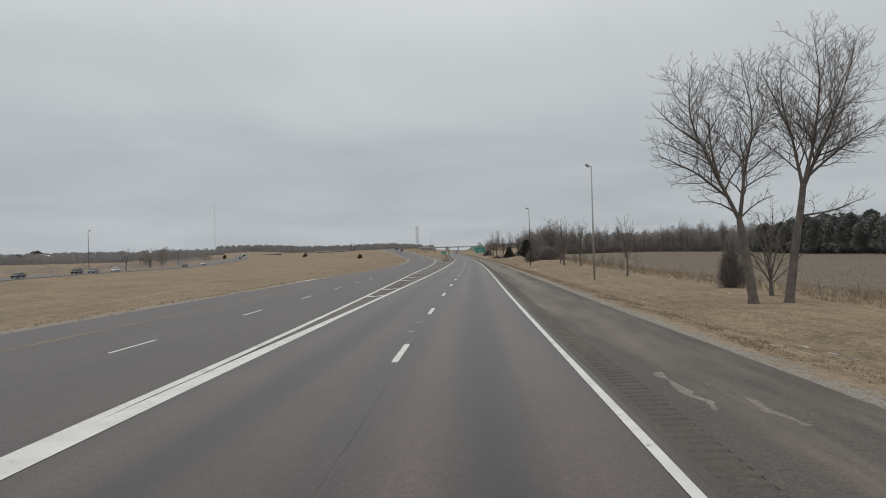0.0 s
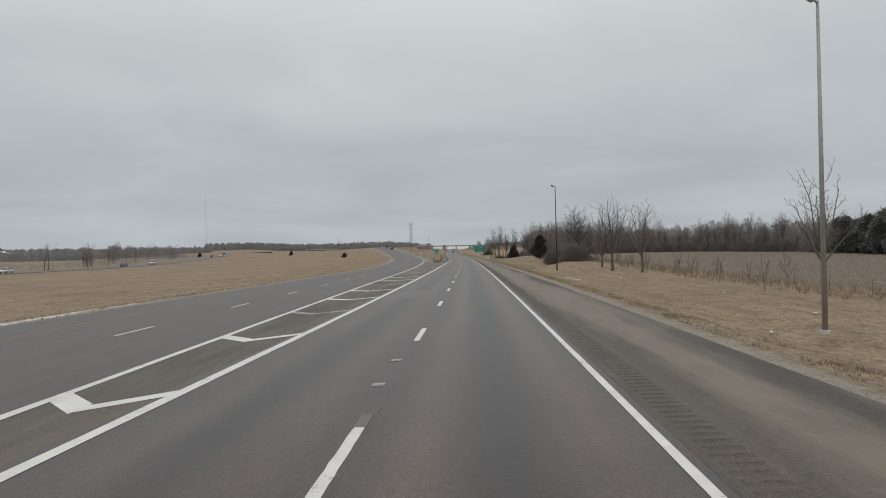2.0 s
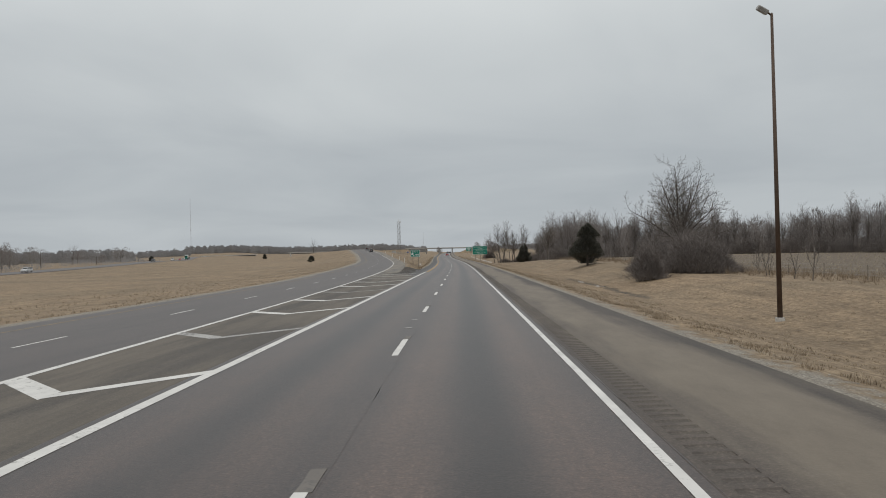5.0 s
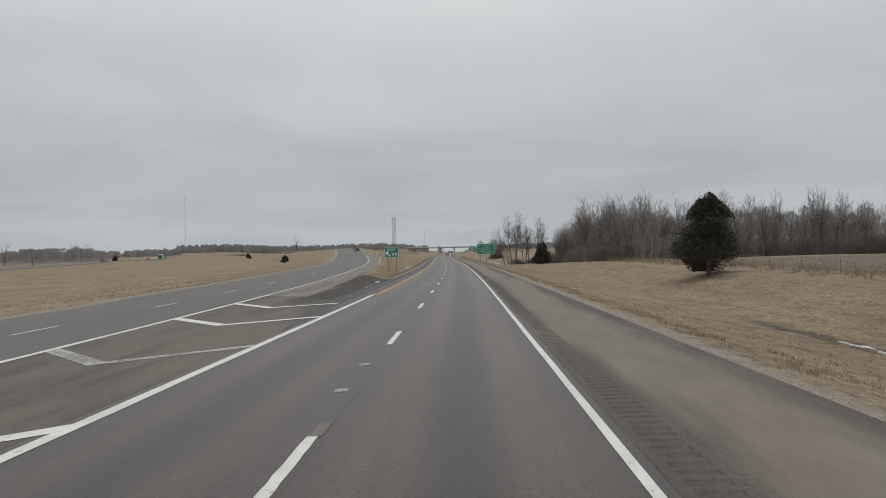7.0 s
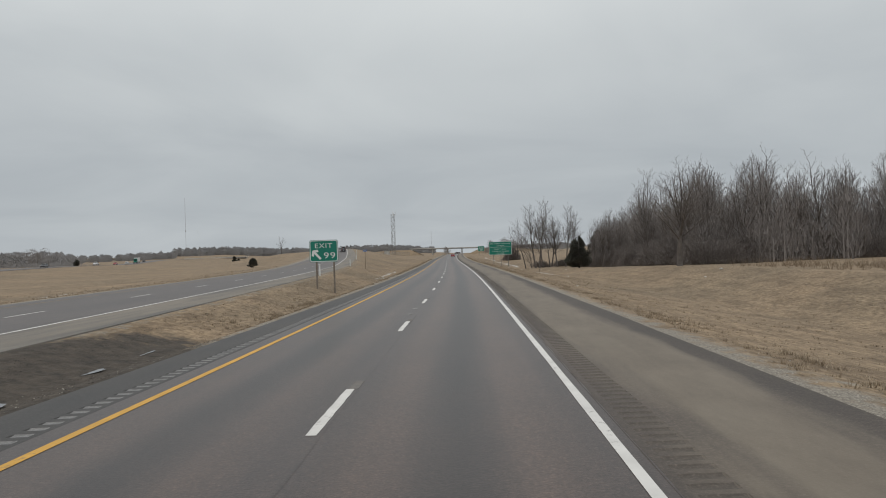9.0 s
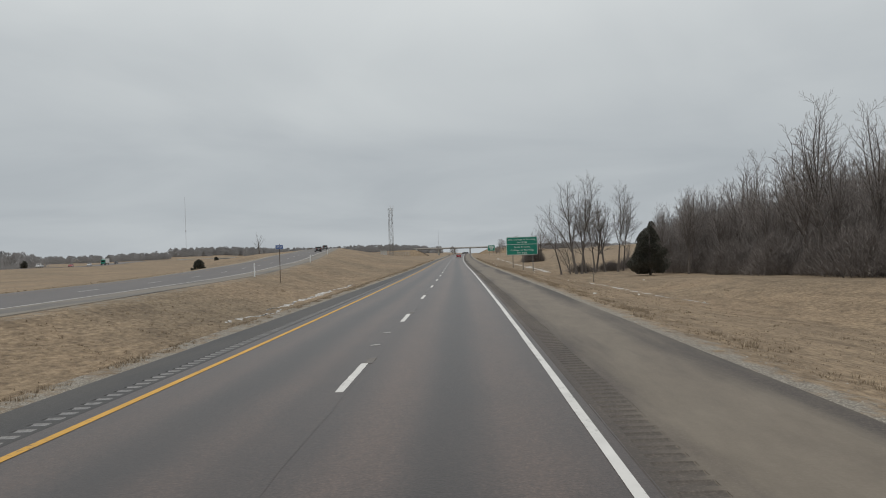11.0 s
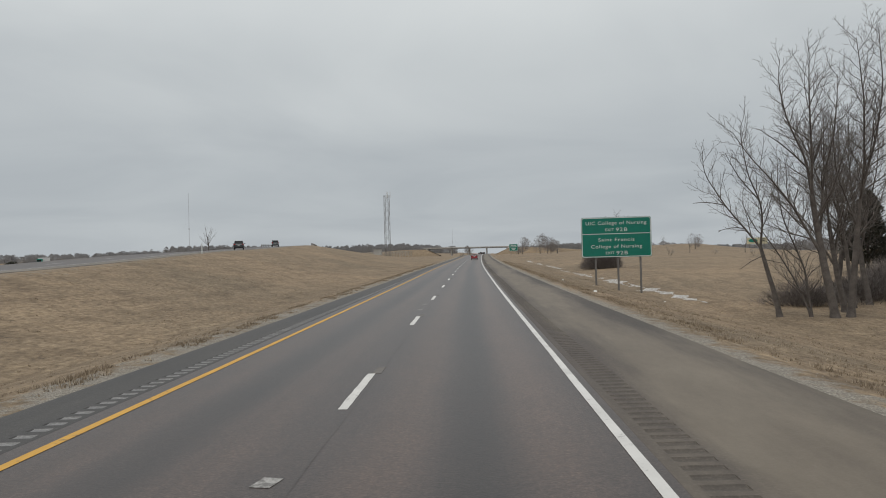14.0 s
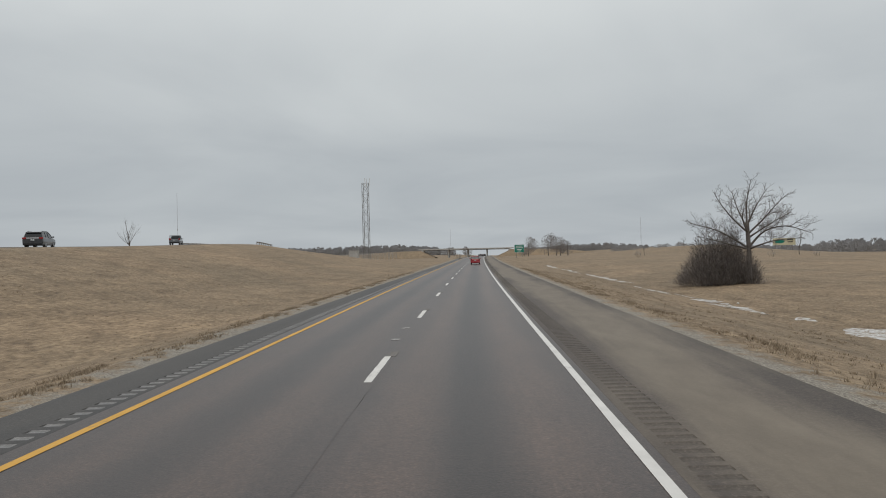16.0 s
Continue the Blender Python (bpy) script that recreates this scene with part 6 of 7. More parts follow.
def car(kind, color, m, label, category, group="", oncoming=False):
    """A vehicle whose rear faces -y, standing on its wheels at the origin."""
    ob = thing(kind, m, label, category, group)
    pnt = color
    if kind == "suv":
        L, W2, belt, roof_z, r = 4.9, 0.96, 1.06, 1.66, 0.385
        low = [(-2.42, 0.42, 0.85, 1.0, 0.80, 0.86, 0.80), (-2.34, 0.32, 0.95, 1.10, 0.90, 0.95, 0.86), (-1.9, 0.26, 1.0, 1.13, 0.93, 0.965, 0.87), (1.0, 0.26, 0.98, 1.08, 0.93, 0.96, 0.88), (1.35, 0.28, 0.94, 1.06, 0.93, 0.955, 0.86), (2.15, 0.30, 0.82, 0.96, 0.90, 0.93, 0.80), (2.43, 0.40, 0.68, 0.78, 0.76, 0.80, 0.68)]
        cab = [(-2.20, 1.10, 0.84), (-1.95, 1.60, 0.70), (-1.2, 1.68, 0.70), (0.2, 1.66, 0.69), (0.85, 1.45, 0.72), (1.35, 1.07, 0.82)]
    elif kind == "hatchback":
        L, W2, belt, roof_z, r = 4.1, 0.87, 0.98, 1.50, 0.31
        low = [(-2.02, 0.40, 0.78, 0.92, 0.72, 0.78, 0.74), (-1.95, 0.30, 0.88, 1.0, 0.82, 0.86, 0.78), (-1.5, 0.24, 0.92, 1.02, 0.85, 0.87, 0.79), (0.9, 0.24, 0.88, 0.98, 0.85, 0.87, 0.79), (1.7, 0.28, 0.74, 0.86, 0.82, 0.85, 0.72), (2.05, 0.36, 0.60, 0.70, 0.68, 0.72, 0.6)]
        cab = [(-1.92, 1.0, 0.76), (-1.6, 1.44, 0.62), (-1.0, 1.52, 0.62), (0.0, 1.50, 0.61), (0.55, 1.32, 0.64), (1.15, 0.97, 0.74)]
    elif kind == "pickup":
        L, W2, belt, roof_z, r = 5.8, 1.0, 1.15, 1.85, 0.40
        low = [(-2.9, 0.55, 1.0, 1.16, 0.84, 0.92, 0.90), (-2.82, 0.42, 1.02, 1.18, 0.94, 0.97, 0.93), (-0.75, 0.40, 1.04, 1.18, 0.95, 0.985, 0.93), (1.3, 0.38, 1.02, 1.14, 0.95, 0.985, 0.92), (1.5, 0.38, 1.0, 1.14, 0.95, 0.98, 0.90), (2.6, 0.42, 0.96, 1.08, 0.93, 0.96, 0.84), (2.9, 0.5, 0.78, 0.88, 0.80, 0.85, 0.74)]
        cab = [(-0.85, 1.17, 0.88), (-0.70, 1.76, 0.74), (-0.2, 1.86, 0.74), (0.7, 1.84, 0.74), (1.05, 1.58, 0.77), (1.5, 1.15, 0.86)]
    else:
        L, W2, belt, roof_z, r = 4.7, 0.91, 0.96, 1.43, 0.33
        low = [(-2.33, 0.42, 0.80, 0.94, 0.74, 0.80, 0.72), (-2.22, 0.30, 0.88, 1.0, 0.86, 0.89, 0.78), (-1.4, 0.25, 0.90, 1.0, 0.89, 0.91, 0.81), (0.9, 0.25, 0.88, 0.97, 0.89, 0.91, 0.81), (2.0, 0.28, 0.72, 0.84, 0.86, 0.88, 0.74), (2.35, 0.36, 0.58, 0.68, 0.7, 0.74, 0.62)]
        cab = [(-1.75, 0.98, 0.78), (-1.0, 1.38, 0.62), (-0.4, 1.44, 0.62), (0.2, 1.42, 0.61), (0.65, 1.26, 0.65), (1.3, 0.96, 0.77)]
    mesh_ob("body", *loft(low), pnt, ob, smooth=False)
    # glasshouse: dark glass, with pillars and roof of body colour over it
    V, F = [], []
    base = belt - 0.04
    for y, z, w in cab:
        V += [(-w, y, z), (w, y, z)]
    n = len(cab)
    wb = cab[0][2] + 0.04
    V += [(-wb, cab[0][0], base), (wb, cab[0][0], base), (-wb, cab[-1][0], base), (wb, cab[-1][0], base)]
    for i in range(n - 1):
        F.append((2 * i, 2 * i + 1, 2 * i + 3, 2 * i + 2))
    b0 = 2 * n
    F.append((b0, b0 + 1, 1, 0))
    F.append((2 * n - 2, 2 * n - 1, b0 + 3, b0 + 2))
    F.append(tuple([b0] + [2 * i for i in range(n)] + [b0 + 2]))
    F.append(tuple([b0 + 1] + [2 * i + 1 for i in range(n)] + [b0 + 3])[::-1])
    mesh_ob("windows", V, F, M_GLASS, ob, "dark tinted car windows")
    (y1, z1, w1), (y2, z2, w2), (y3, z3, w3), (y4, z4, w4) = cab[1:5]
    V = [(sx * w, y, z + dz) for (y, z, w) in ((y1 - 0.06, z1, w1 + 0.02), (y2, z2, w2 + 0.02), (y3, z3, w3 + 0.02), (y3 + (y4 - y3) * 0.35, z3 + (z4 - z3) * 0.35, w3 + 0.02)) for sx in (-1, 1) for dz in (-0.015, 0.045)]
    F = []
    for i in range(3):
        a = 4 * i
        F += [(a + 1, a + 3, a + 7, a + 5), (a, a + 4, a + 6, a + 2), (a, a + 1, a + 5, a + 4), (a + 2, a + 6, a + 7, a + 3)]
    F += [(0, 2, 3, 1), (12, 13, 15, 14)]
    mesh_ob("roof", V, F, pnt, ob)
    for sx in (-1, 1):
        bm = bmesh.new()
        for (a, b) in ((cab[0], cab[1]), (cab[4], cab[5]), (cab[3], cab[4])):
            rod(bm, (sx * (a[2] + 0.0), a[0], a[1]), (sx * (b[2] + 0.0), b[0], b[1]), 0.045, None, 6)
        for t in (0.36, 0.68):
            yy = cab[1][0] + (cab[4][0] - cab[1][0]) * t
            rod(bm, (sx * (W2 - 0.10), yy, belt), (sx * (w2 + 0.01), yy - 0.1, roof_z - 0.06), 0.035, None, 6)
        part("pillar", bm, pnt if kind != "hatchback" else M_TRIM, ob)
        part("side_mirror", boxed(sx * (W2 + 0.02), sx * (W2 + 0.2), cab[4][0] - 0.1, cab[4][0] + 0.02, belt + 0.02, belt + 0.17, bevel=0.03) if sx > 0 else boxed(-(W2 + 0.2), -(W2 + 0.02), cab[4][0] - 0.1, cab[4][0] + 0.02, belt + 0.02, belt + 0.17, bevel=0.03), pnt, ob)
        rear = low[0][0]
        x0, x1 = sorted((sx * low[1][5] * 0.62, sx * low[1][5] * 0.99))
        tall = 0.17 if kind != "pickup" else 0.34
        part("tail_lamp", boxed(x0 if kind != "pickup" else (x0 + x1) / 2 - 0.1 + sx * 0.08, x1, rear - 0.03, rear + 0.16, low[1][2] - 0.02, low[1][2] + tall, bevel=0.02), M_LAMPRED, ob)
        front = low[-1][0]
        x0, x1 = sorted((sx * low[-1][5] * 0.62, sx * low[-1][5] * 1.08))
        part("head_lamp", boxed(x0, x1, front - 0.22, front - 0.04, low[-1][2] - 0.02, low[-1][2] + 0.12, bevel=0.02), M_CLEAR, ob)
    rear = low[0][0]
    part("bumper", boxed(-low[1][4], low[1][4], rear - 0.06, rear + 0.25, low[1][1] + 0.02, low[1][1] + 0.26, bevel=0.04), M_TRIM if kind != "hatchback" else pnt, ob)
    pl = part("licence_plate", boxed(-0.16, 0.16, rear - 0.045, rear - 0.03, low[1][2] - 0.18, low[1][2] - 0.02, bevel=0.004), M_LETTER, ob)
    part("plate_bar", boxed(-0.11, 0.11, rear - 0.049, rear - 0.046, low[1][2] - 0.13, low[1][2] - 0.07), M_TRIM, pl)
    if kind == "suv":
        for sx in (-1, 1):
            part("roof_rail", rod(bmesh.new(), (sx * 0.64, -1.7, 1.74), (sx * 0.64, 0.25, 1.73), 0.02, None, 6), M_TRIM, ob)
        part("spoiler", boxed(-0.68, 0.68, -2.12, -1.85, 1.60, 1.65, bevel=0.015), pnt, ob)
    if kind == "pickup":
        part("bed", boxed(-0.78, 0.78, -2.75, -0.95, 1.165, 1.19), M_TRIM, ob)
        bm = bmesh.new()
        for yy in (-2.6, -1.1):
            for sx in (-0.85, 0.85):
                rod(bm, (sx, yy, 1.15), (sx, yy, 1.86), 0.03, None, 6)
            rod(bm, (-0.85, yy, 1.86), (0.85, yy, 1.86), 0.03, None, 6)
        part("ladder_rack", bm, M_TRIM, ob)
    axle = L * 0.29
    for x in (-1, 1):
        for y in (-axle, axle):
            wheel(x * (W2 - 0.13), y, r, 0.23, ob)
    return ob


P_GREY = car_paint("dark_grey_car_paint", (0.055, 0.058, 0.064))
P_RED = car_paint("red_car_paint", (0.36, 0.022, 0.03), 0.1)
P_SILVER = car_paint("silver_car_paint", (0.19, 0.20, 0.21), 0.5)
P_BLACK = car_paint("black_car_paint", (0.015, 0.015, 0.017), 0.2)
P_WHITE = car_paint("white_car_paint", (0.62, 0.62, 0.61), 0.0)


def on_road(x, y, surface, turn):
    slope = math.atan((float(surface(x, y + 2)) - float(surface(x, y - 2))) / 4)
    return Matrix.Translation((x, y, float(surface(x, y)) + 0.01)) @ Euler((slope if abs(turn) < 90 else -slope, 0, radians(turn))).to_matrix().to_4x4()


def heading(path, y):
    return math.degrees(math.atan2(-(float(path(y + 5)) - float(path(y - 5))), 10))


car("suv", P_GREY, on_road(float(exit_x(531)) - 1.9, 531, exit_z, heading(exit_x, 531) + 9) @ Matrix.Scale(0.95, 4), "dark grey sport utility car on the exit road", "car")
car("pickup", P_SILVER, on_road(float(exit_x(579)) - 1.9, 579, exit_z, heading(exit_x, 579) + 8) @ Matrix.Scale(0.87, 4), "silver pickup with a ladder rack near the crest", "pickup truck")
car("hatchback", P_RED, on_road(float(road_x(594)) + 1.8, 594, pave_z, heading(road_x, 594)), "small red hatchback in the driving lane", "car")
for x, y, kind, col, lab in ((1.8, 905, "sedan", P_BLACK, "black car far ahead in the driving lane"), (-1.8, 965, "sedan", P_SILVER, "silver car far ahead in the passing lane"), (1.8, 1010, "suv", P_BLACK, "dark car far ahead near the overpass"),
                             (-1.8, 1060, "pickup", P_BLACK, "dark pickup far ahead near the overpass")):
    car(kind, col, on_road(float(road_x(y)) + x, y, pave_z, heading(road_x, y)), lab, "car", "traffic far ahead")
flat_z = lambda x, y: far_z(y) + 0.06
for y, kind, col, lab in ((178, "sedan", P_BLACK, "dark oncoming car on the far carriageway"), (212, "suv", P_BLACK, "black oncoming car on the far carriageway"), (224, "sedan", P_SILVER, "silver oncoming car on the far carriageway"), (243, "sedan", P_WHITE, "white oncoming car on the far carriageway"),
                          (330, "sedan", P_BLACK, "dark oncoming car on the far carriageway"), (368, "suv", P_WHITE, "white oncoming car on the far carriageway"), (548, "suv", P_GREY, "grey oncoming car on the far carriageway"), (628, "pickup", P_WHITE, "white oncoming pickup on the far carriageway"),
                          (677, "sedan", P_RED, "dull red oncoming car on the far carriageway"), (717, "suv", P_WHITE, "white oncoming car on the far carriageway"), (802, "suv", P_BLACK, "dark oncoming car on the far carriageway")):
    car(kind, col, on_road(float(far_x(y)) + 2.2, y, flat_z, 180 + heading(far_x, y)), lab, "car", "oncoming traffic")
ly = 759.0
lorry = thing("lorry", on_road(float(far_x(ly)) + 2.0, ly, flat_z, 180 + heading(far_x, ly)), "lorry with green cab and white box trailer", "lorry")
part("trailer", boxed(-1.25, 1.25, -13.0, -0.6, 1.2, 4.0, bevel=0.04), M_WHITEMETAL, lorry)
part("cab", boxed(-1.2, 1.2, 0.0, 2.4, 0.7, 3.5, bevel=0.2), M_GREEN, lorry, "green cab")
part("bonnet", boxed(-0.95, 0.95, 2.35, 3.9, 0.7, 1.9, bevel=0.15), M_GREEN, lorry)
part("windscreen", boxed(-1.0, 1.0, 2.38, 2.44, 2.0, 2.9, bevel=0.01), M_GLASS, lorry)
part("chassis", boxed(-0.45, 0.45, -12.8, 3.4, 0.75, 1.05), M_TRIM, lorry)
for y in (-12.0, -10.8, -0.4, 0.9, 3.1):
    for x in (-1.05, 1.05):
        wheel(x, y, 0.5, 0.28, lorry)

# ---- fence along the field ----
fence = thing("field_fence", Matrix(), "old wire fence on thin wooden posts along the field", "fence")
tops = []
for i in range(44):
    y = 30 + i * 6.2
    x = float(road_x(y)) + 31.5
    z = ground_z(x, y)
    tops.append((x, y, z))
    part("post", rod(bmesh.new(), (x, y, z - 0.2), (x + random.uniform(-0.06, 0.06), y, z + 1.15), 0.045, 0.04, 6), M_WOOD, fence)
for h in (0.4, 0.75, 1.08):
    bm = bmesh.new()
    for a, b in zip(tops, tops[1:]):
        rod(bm, (a[0], a[1], a[2] + h), (b[0], b[1], b[2] + h), 0.006, None, 3)
    part("wire", bm, M_GALV, fence)


# ---- melting snow and puddles in the ditches ----
def ribbon(name, y0, y1, base, wide, seed, material, label, category, group, lift=0.015):
    """A long thin ragged strip lying on the ground along the road."""
    V, F = [], []
    n = max(8, int((y1 - y0) / 0.35))
    for i in range(n + 1):
        y = y0 + (y1 - y0) * i / n
        t = i / n
        full = min(1, 6 * t, 6 * (1 - t)) * (0.42 + 1.2 * noise.noise((y * 0.42, seed, 0)) + 0.7 * noise.noise((y * 1.7, seed, 5)))
        w = wide * max(full, 0.03)
        c = base(y) + 0.5 * noise.noise((y * 0.16, seed, 9)) + 0.12 * noise.noise((y * 0.9, seed, 3))
        for k in (-1, -0.55, 0.0, 0.55, 1):
            x = c + k * w + 0.2 * noise.noise((y * 2.5, k * 3, seed))
            V.append((x, y, ground_z(x, y) + (lift if abs(k) < 0.9 else -0.02)))
    for i in range(n):
        for k in range(4):
            j = i * 5 + k
            F.append((j, j + 1, j + 6, j + 5))
    return tagged(mesh_ob(name, V, F, material, smooth=True), label, category, group)


SNOW_LABEL = "thin melting strip of old snow lying in the ditch"
for i, (y0, y1, d, wide) in enumerate([(24, 28, -1.0, 0.25), (148, 152, 0.1, 0.55), (150.5, 156, -0.4, 0.5), (213, 219, -1.0, 0.4), (216, 222, -0.2, 0.5), (226, 231, -0.4, 0.45), (368, 380, -0.6, 0.5), (379, 393, -0.5, 0.7), (391, 404, -0.6, 0.9), (402, 416, -0.3, 0.7),
                                       (466, 480, 1.4, 1.0), (478, 492, 1.0, 1.2), (490, 503, 0.5, 1.5), (496, 506, 0.3, 1.2), (508, 521, -0.2, 1.2), (511, 526, -0.8, 1.0), (524, 538, -1.3, 0.9), (545, 577, 0.2, 0.7), (580, 606, 0.0, 0.7), (612, 640, 0.2, 0.9)]):
    ribbon("snow_strip", y0, y1, lambda y, d=d: float(road_x(y)) + float(ditch_at(y)) + d, wide, 3.3 * i, M_SNOW, SNOW_LABEL, "snow", "snow in the ditches")
for i, (y0, y1, d, wide) in enumerate([(352, 362, -9.0, 0.22), (360, 374, -9.3, 0.30), (372, 384, -9.5, 0.26), (382, 396, -9.7, 0.22)]):
    ribbon("snow_strip", y0, y1, off(d), wide, 90 + 3.3 * i, M_SNOW, SNOW_LABEL, "snow", "snow in the ditches")
for i, (y0, y1, x, wide) in enumerate([(72, 100, -20.3, 1.3), (86, 112, -20.2, 1.0), (104, 126, -27.6, 0.7), (322, 340, -45, 0.5)]):
    ribbon("snow_strip", y0, y1, lambda y, x=x, m=(y0 + y1) / 2: x - 0.07 * (y - m), wide, 150 + 3.3 * i, M_SNOW, SNOW_LABEL, "snow", "snow in the ditches")


def puddle(x, y, long, wide, seed, turn=0.0):
    """A shallow ragged pool of melt water."""
    ring, n = [], 40
    c, s = math.cos(radians(turn)), math.sin(radians(turn))
    for k in range(n):
        a = 6.283 * k / n
        q = 1 + 0.6 * noise.noise((math.cos(a) * 1.4, math.sin(a) * 1.4, seed * 2.3)) + 0.2 * noise.noise((math.cos(a) * 5, math.sin(a) * 5, seed))
        px, py = math.cos(a) * wide * q, math.sin(a) * long * q
        ring.append((x + px * c - py * s, y + px * s + py * c))
    level = sorted(max(ground_z(a, b), float(gore_z(a, b)) + 0.005) if b < 264 else ground_z(a, b) for a, b in ring[::4] + [(x, y)])
    hi = level[2] + 0.006
    return tagged(mesh_ob("puddle", [(a, b, hi) for a, b in ring], [tuple(range(n))], M_PUDDLE), "shallow puddle of melt water on dark mud", "puddle", "puddles on the nose")


for i, (x, y, long, wide, turn) in enumerate([(-6.4, 258.4, 0.5, 0.28, -10), (-6.42, 260.6, 0.3, 0.14, 5), (-6.5, 263.1, 0.4, 0.13, -4), (-7.0, 266.5, 0.45, 0.24, 0), (-7.83, 273.3, 1.7, 0.62, 8), (-8.0, 277.3, 1.2, 0.28, -12), (-8.2, 281.0, 0.9, 0.22, 0)]):
    puddle(x, y, long, wide, i + 1, turn)

# ---- pale litter in the grass ----
rng = random.Random(77)
for i in range(26):
    y = rng.uniform(15, 530)
    x = float(road_x(y)) + rng.uniform(9, 26)
    bm = bmesh.new()
    bmesh.ops.create_icosphere(bm, subdivisions=1, radius=rng.uniform(0.05, 0.13))
    for v in bm.verts:
        v.co = Vector((v.co.x * rng.uniform(0.6, 1.6), v.co.y * rng.uniform(0.6, 1.6), v.co.z * rng.uniform(0.3, 0.9)))
    ob = part("litter", bm, M_LITTER, None)
    ob.location = (x, y, ground_z(x, y) + 0.05)
    tagged(ob, "crumpled pale litter lying in dry grass", "litter", "litter on the verge")


strap = bmesh.new()
ring = [(math.cos(radians(a)), math.sin(radians(a))) for a in range(-80, 131, 15)]
inner_ring = [strap.verts.new((c * 0.15, q * 0.30, 0.0)) for c, q in ring]
outer_ring = [strap.verts.new((c * 0.19, q * 0.36, 0.012)) for c, q in ring]
for k in range(len(ring) - 1):
    strap.faces.new((inner_ring[k], outer_ring[k], outer_ring[k + 1], inner_ring[k + 1]))
strap = part("strap", strap, M_LITTER, None)
strap.location = (-1.86, 261.2, float(pave_z(-1.86, 261.2)) + 0.012)
tagged(strap, "curled white strip of litter on the passing lane", "litter")


# ---- grass, weeds, stubble and stones ----
def tufts(name, spots, blades, tall, thin, material, label, category, seed):
    rg = np.random.default_rng(seed)
    n = len(spots)
    p = np.repeat(np.array(spots, float), blades, axis=0)
    m = len(p)
    a = rg.uniform(0, 2 * np.pi, m)
    p[:, 0] += np.cos(a) * rg.uniform(0, 0.12, m)
    p[:, 1] += np.sin(a) * rg.uniform(0, 0.12, m)
    h = tall * rg.uniform(0.45, 1.25, m)
    lean = rg.uniform(0.15, 0.9, m) * h
    b = rg.uniform(0, 2 * np.pi, m)
    w = thin * rg.uniform(0.6, 1.4, m)
    side = np.stack([np.cos(b) * w, np.sin(b) * w, np.zeros(m)], -1)
    tip = p + np.stack([np.cos(a) * lean, np.sin(a) * lean, h], -1)
    p[:, 2] -= 0.03
    V = np.stack([p - side, p + side, tip], 1).reshape(-1, 3)
    me = bpy.data.meshes.new(name)
    me.vertices.add(3 * m)
    me.vertices.foreach_set("co", V.ravel())
    me.loops.add(3 * m)
    me.loops.foreach_set("vertex_index", np.arange(3 * m))
    me.polygons.add(m)
    me.polygons.foreach_set("loop_start", np.arange(m) * 3)
    me.update(calc_edges=True)
    me.materials.append(material)
    return tagged(new(name, me), label, category, kind="stuff")


def scatter(count, y0, y1, a, b, seed, bias=1.0, thick=None):
    rg = random.Random(seed)
    out = []
    while len(out) < count:
        y = y0 + (y1 - y0) * rg.random()
        lo, hi = a(y), b(y)
        if hi - lo < 0.4:
            if rg.random() < 0.5:
                continue
        x = lo + (hi - lo) * rg.random() ** bias
        if thick is None or rg.random() < thick(x, y):
            out.append((x, y, ground_z(x, y)))
    return out


patchy = lambda x, y: 0.35 + 0.9 * max(0, noise.noise((x * 0.35, y * 0.25, 2.0)) + 0.25)
clumped = lambda x, y: max(0.0, noise.noise((x * 1.3, y * 0.5, 6.0)) * 2.2)
tufts("verge_grass", scatter(26000, 4, 560, off(8.1), off(25), 1, 1.8, patchy), 9, 0.042, 0.017, M_BLADE, "dry tan grass on the right-hand verge", "grass", 1)
tufts("median_grass", scatter(9000, 286, 580, lambda y: max(float(exit_x(y)) + 3.3, float(road_x(y)) - 30), off(-6.2), 2, 0.75, patchy), 10, 0.030, 0.020, M_BLADE, "dry tan grass on the bank below the exit road", "grass", 2)
tufts("far_grass", scatter(5000, 10, 420, exo(-40), exo(-11.2), 3, 0.6, patchy), 6, 0.13, 0.02, M_BLADE, "dry tan grass beyond the exit road", "grass", 3)
tufts("verge_weeds", scatter(2600, 20, 330, off(27.5), off(34), 5, 0.8), 10, 0.75, 0.010, M_WEED, "tall brown dead weeds along the ditch and fence", "weeds", 5)
tufts("edge_tufts", scatter(5200, 4, 560, off(7.7), off(9.0), 6, 0.7, clumped), 12, 0.085, 0.013, M_BLADE, "low grass creeping over the gravel edge", "grass", 6)
tufts("inner_edge_tufts", scatter(4200, 288, 560, off(-7.6), off(-6.2), 7, 1.3, clumped), 12, 0.085, 0.013, M_BLADE, "low grass creeping over the gravel edge", "grass", 7)
tufts("stubble", scatter(9000, 20, 330, off(34), off(112), 8, 1.4), 3, 0.22, 0.03, M_STALK, "broken corn stubble in rows on the bare field", "stubble", 8)


def stones(name, spots, seed, material=M_STONE, size=0.026, label="loose grey stones along the road's edge", category="gravel"):
    rg = random.Random(seed)
    V, F = [], []
    for x, y, z in spots:
        s = rg.uniform(0.3 * size, size)
        b = len(V)
        V += [(x + s * rg.uniform(0.7, 1.3) * cx, y + s * rg.uniform(0.7, 1.3) * cy, z + s * cz * rg.uniform(0.5, 0.9)) for cx, cy, cz in ((1, 0, 0), (0, 1, 0), (-1, 0, 0), (0, -1, 0), (0.1, 0.1, 1))]
        F += [(b, b + 1, b + 4), (b + 1, b + 2, b + 4), (b + 2, b + 3, b + 4), (b + 3, b, b + 4)]
    return tagged(mesh_ob(name, V, F, material), label, category, kind="stuff")


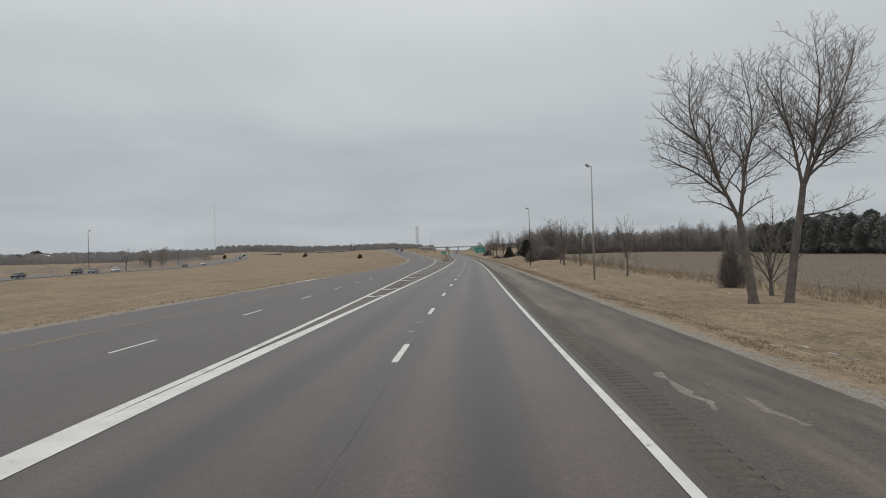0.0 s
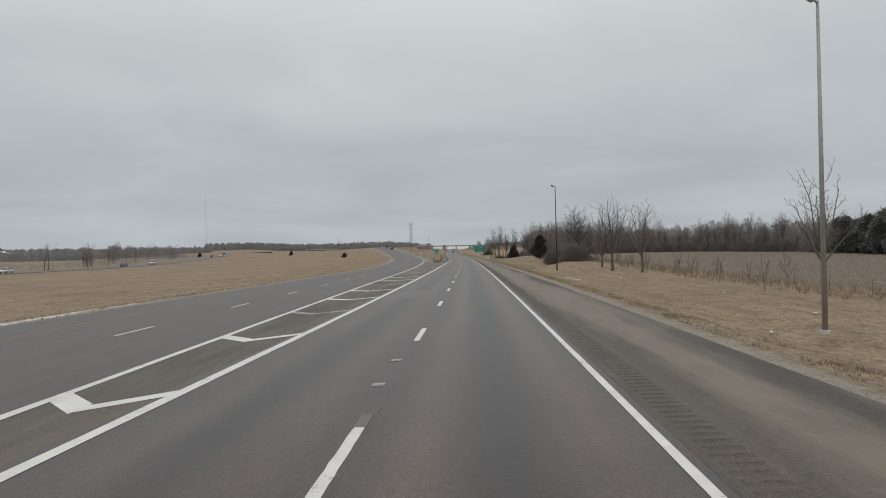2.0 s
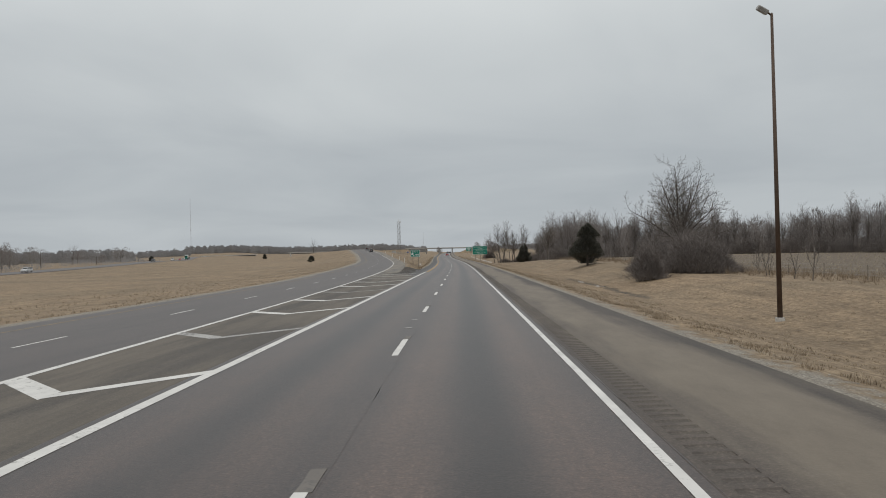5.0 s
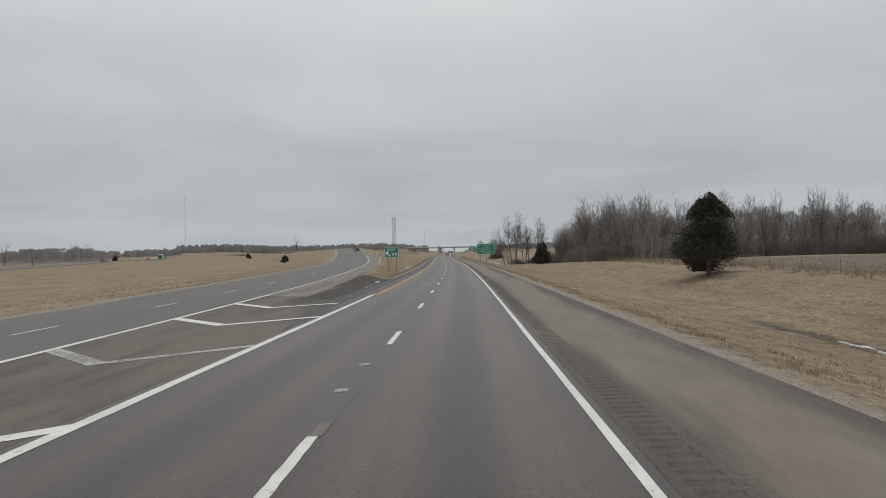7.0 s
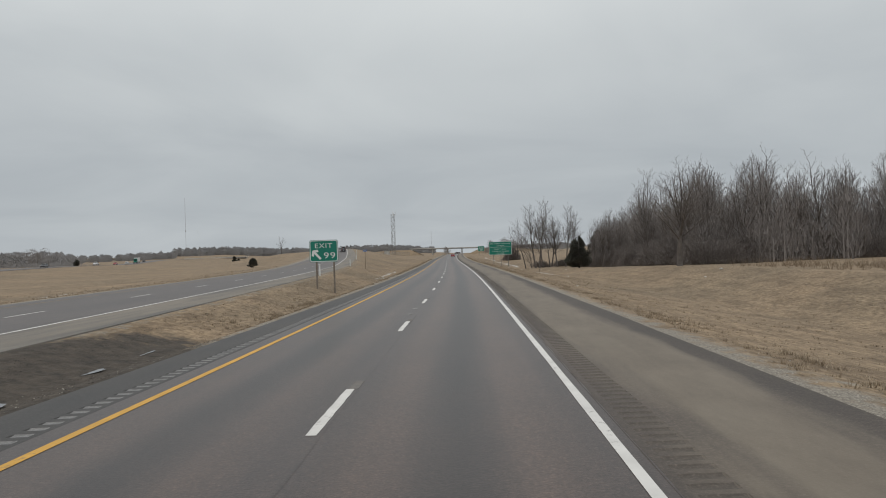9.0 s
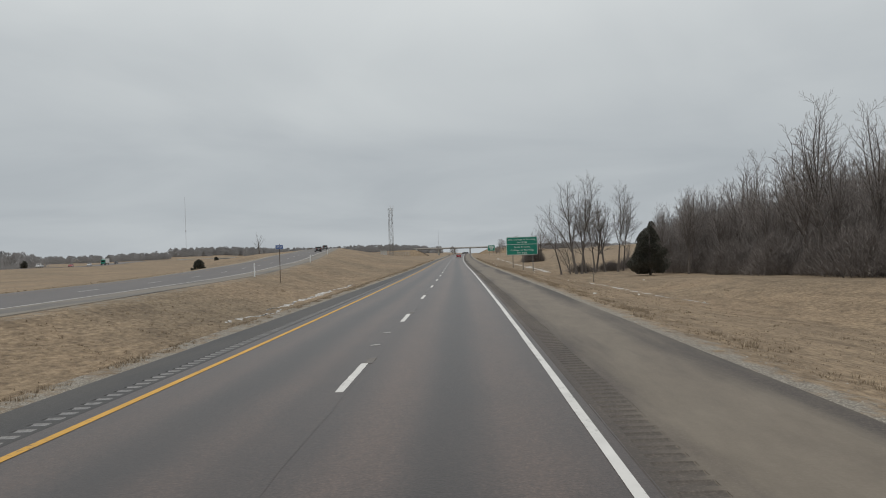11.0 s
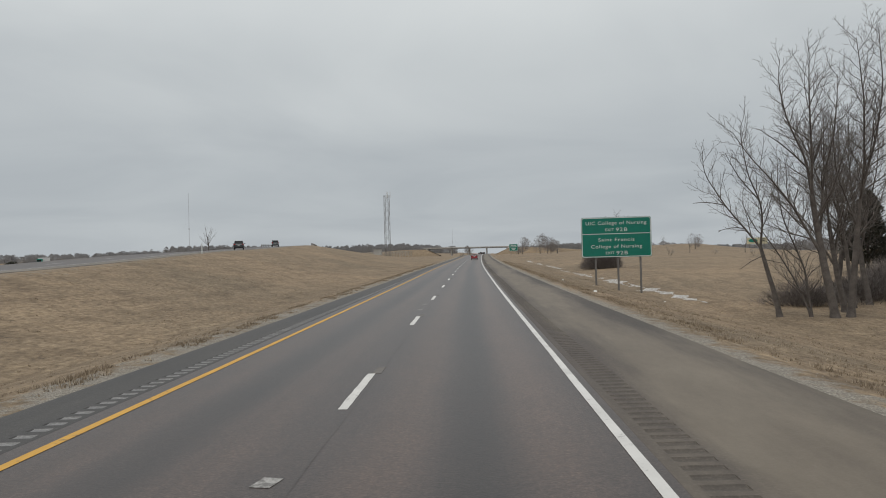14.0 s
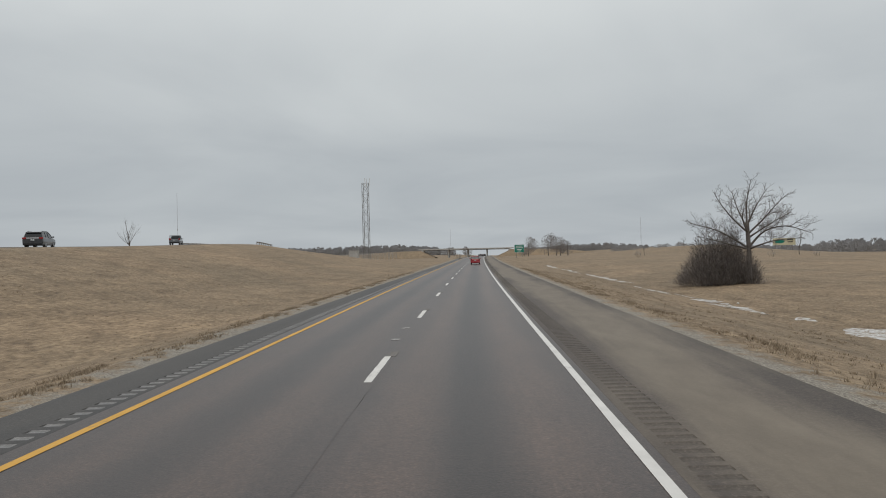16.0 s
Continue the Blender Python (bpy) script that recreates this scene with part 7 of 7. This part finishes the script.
rng = random.Random(52)
clods = []
for _ in range(5200):
    y = 243 + 42 * rng.random()
    x = float(road_x(y)) - rng.uniform(5.6, 8.6)
    if noise.noise((x * 0.9, y * 0.35, 3.0)) > -0.15:
        clods.append((x, y, max(float(gore_z(x, y)), ground_z(x, y)) if y < 266 else ground_z(x, y)))
stones("mud_clods", clods, 5, M_CLOD, 0.028, "dark clods of wet mud on the nose", "mud")
stones("edge_gravel", scatter(5000, 4, 540, off(6.9), off(8.3), 11, 1.3), 1)
stones("inner_edge_gravel", scatter(4000, 262, 540, off(-6.7), off(-5.4), 12), 2)

# ---- painted dashes, chevrons and markers: single pieces of the roads ----
def flat_piece(name, corners, material, parent, cache={}):
    key = (name, tuple(corners))
    if key not in cache:
        rg = random.Random(len(cache))
        ring = []
        n = len(corners)
        for i, (x, y) in enumerate(corners):
            x2, y2 = corners[(i + 1) % n]
            k = max(1, int(math.hypot(x2 - x, y2 - y) / 0.25))
            for j in range(k):
                ring.append((x + (x2 - x) * j / k + rg.uniform(-0.008, 0.008), y + (y2 - y) * j / k + rg.uniform(-0.012, 0.012), 0.0))
        me = bpy.data.meshes.new(name)
        m = len(ring)
        me.from_pydata(ring + [(x, y, -0.005) for x, y, _ in ring], [], [tuple(range(m))] + [(i, i + m, (i + 1) % m + m, (i + 1) % m) for i in range(m)])
        me.materials.append(material)
        cache[key] = me
    ob = new(name, cache[key])
    ob.parent = parent
    return ob


def lay(ob, x, y, surface, turn):
    gx = (float(surface(x + 0.5, y)) - float(surface(x - 0.5, y)))
    gy = (float(surface(x, y + 1.5)) - float(surface(x, y - 1.5))) / 3
    ob.matrix_basis = Matrix.Translation((x, y, float(surface(x, y)) + 0.0065)) @ Euler((math.atan(gy), -math.atan(gx), radians(turn))).to_matrix().to_4x4()


GHOST = [(-0.085, -0.37), (0.085, -0.37), (0.085, 0.37), (-0.085, 0.37)]
DASH = [(-0.075, -1.525), (0.075, -1.525), (0.075, 1.525), (-0.075, 1.525)]
for k in range(-8, 88):
    y = 14.65 + 12.192 * k + 1.525
    lay(flat_piece("lane_dash", DASH, M_WHITE, road), float(road_x(y)), y, pave_z, heading(road_x, y))
    lay(flat_piece("dash_ghost", GHOST, M_GHOST, road), float(road_x(y)) + 0.015, y + 1.9, pave_z, heading(road_x, y))
for k in range(-6, 60):
    y = 80.1 + 12.29 * k + 1.525
    lay(flat_piece("exit_dash", [(-0.06, -1.525), (0.06, -1.525), (0.06, 1.525), (-0.06, 1.525)], M_WHITE, exit_road), float(exit_x(y)) - 4.2, y, exit_z, heading(exit_x, y))
MARK = [(-0.11, -0.15), (0.11, -0.15), (0.11, 0.15), (-0.11, 0.15)]
for k in range(-2, 30):
    for d in (6.1, 8.9):
        y = 63.42 + 24.384 * k + d
        lay(flat_piece("marker_scar", MARK, M_OLD, road), float(road_x(y)) - 0.16, y, pave_z, 12 * math.sin(y))
for k in range(-2, 21):
    y = 60.4 + 9.02 * k if k < 20 else 240.0        # the last bar stands closer and stops short
    a, b = float(exit_x(y)) + 0.05, float(road_x(y)) - (3.75 if k < 20 else 4.6)
    if b - a < 1.0:
        continue
    mid_x, drop = (a + b) / 2 - (b - a) * 0.02, 0.2 + 0.44 * (b - a)
    w1, w2 = 0.36, 0.26
    for (x0, y0), (x1, y1), w in (((a, y), (mid_x, y - drop), w1), ((mid_x, y - drop), (b, y), w2)):
        ob = mesh_ob("chevron_bar", [(x0, y0 - w, float(gore_z(x0, y0)) + LIFT), (x1, y1 - w, float(gore_z(x1, y1)) + LIFT), (x1, y1 + w, float(gore_z(x1, y1)) + LIFT), (x0, y0 + w, float(gore_z(x0, y0)) + LIFT)], [(0, 1, 2, 3)], M_WHITE if k % 3 else M_OLD, gore)
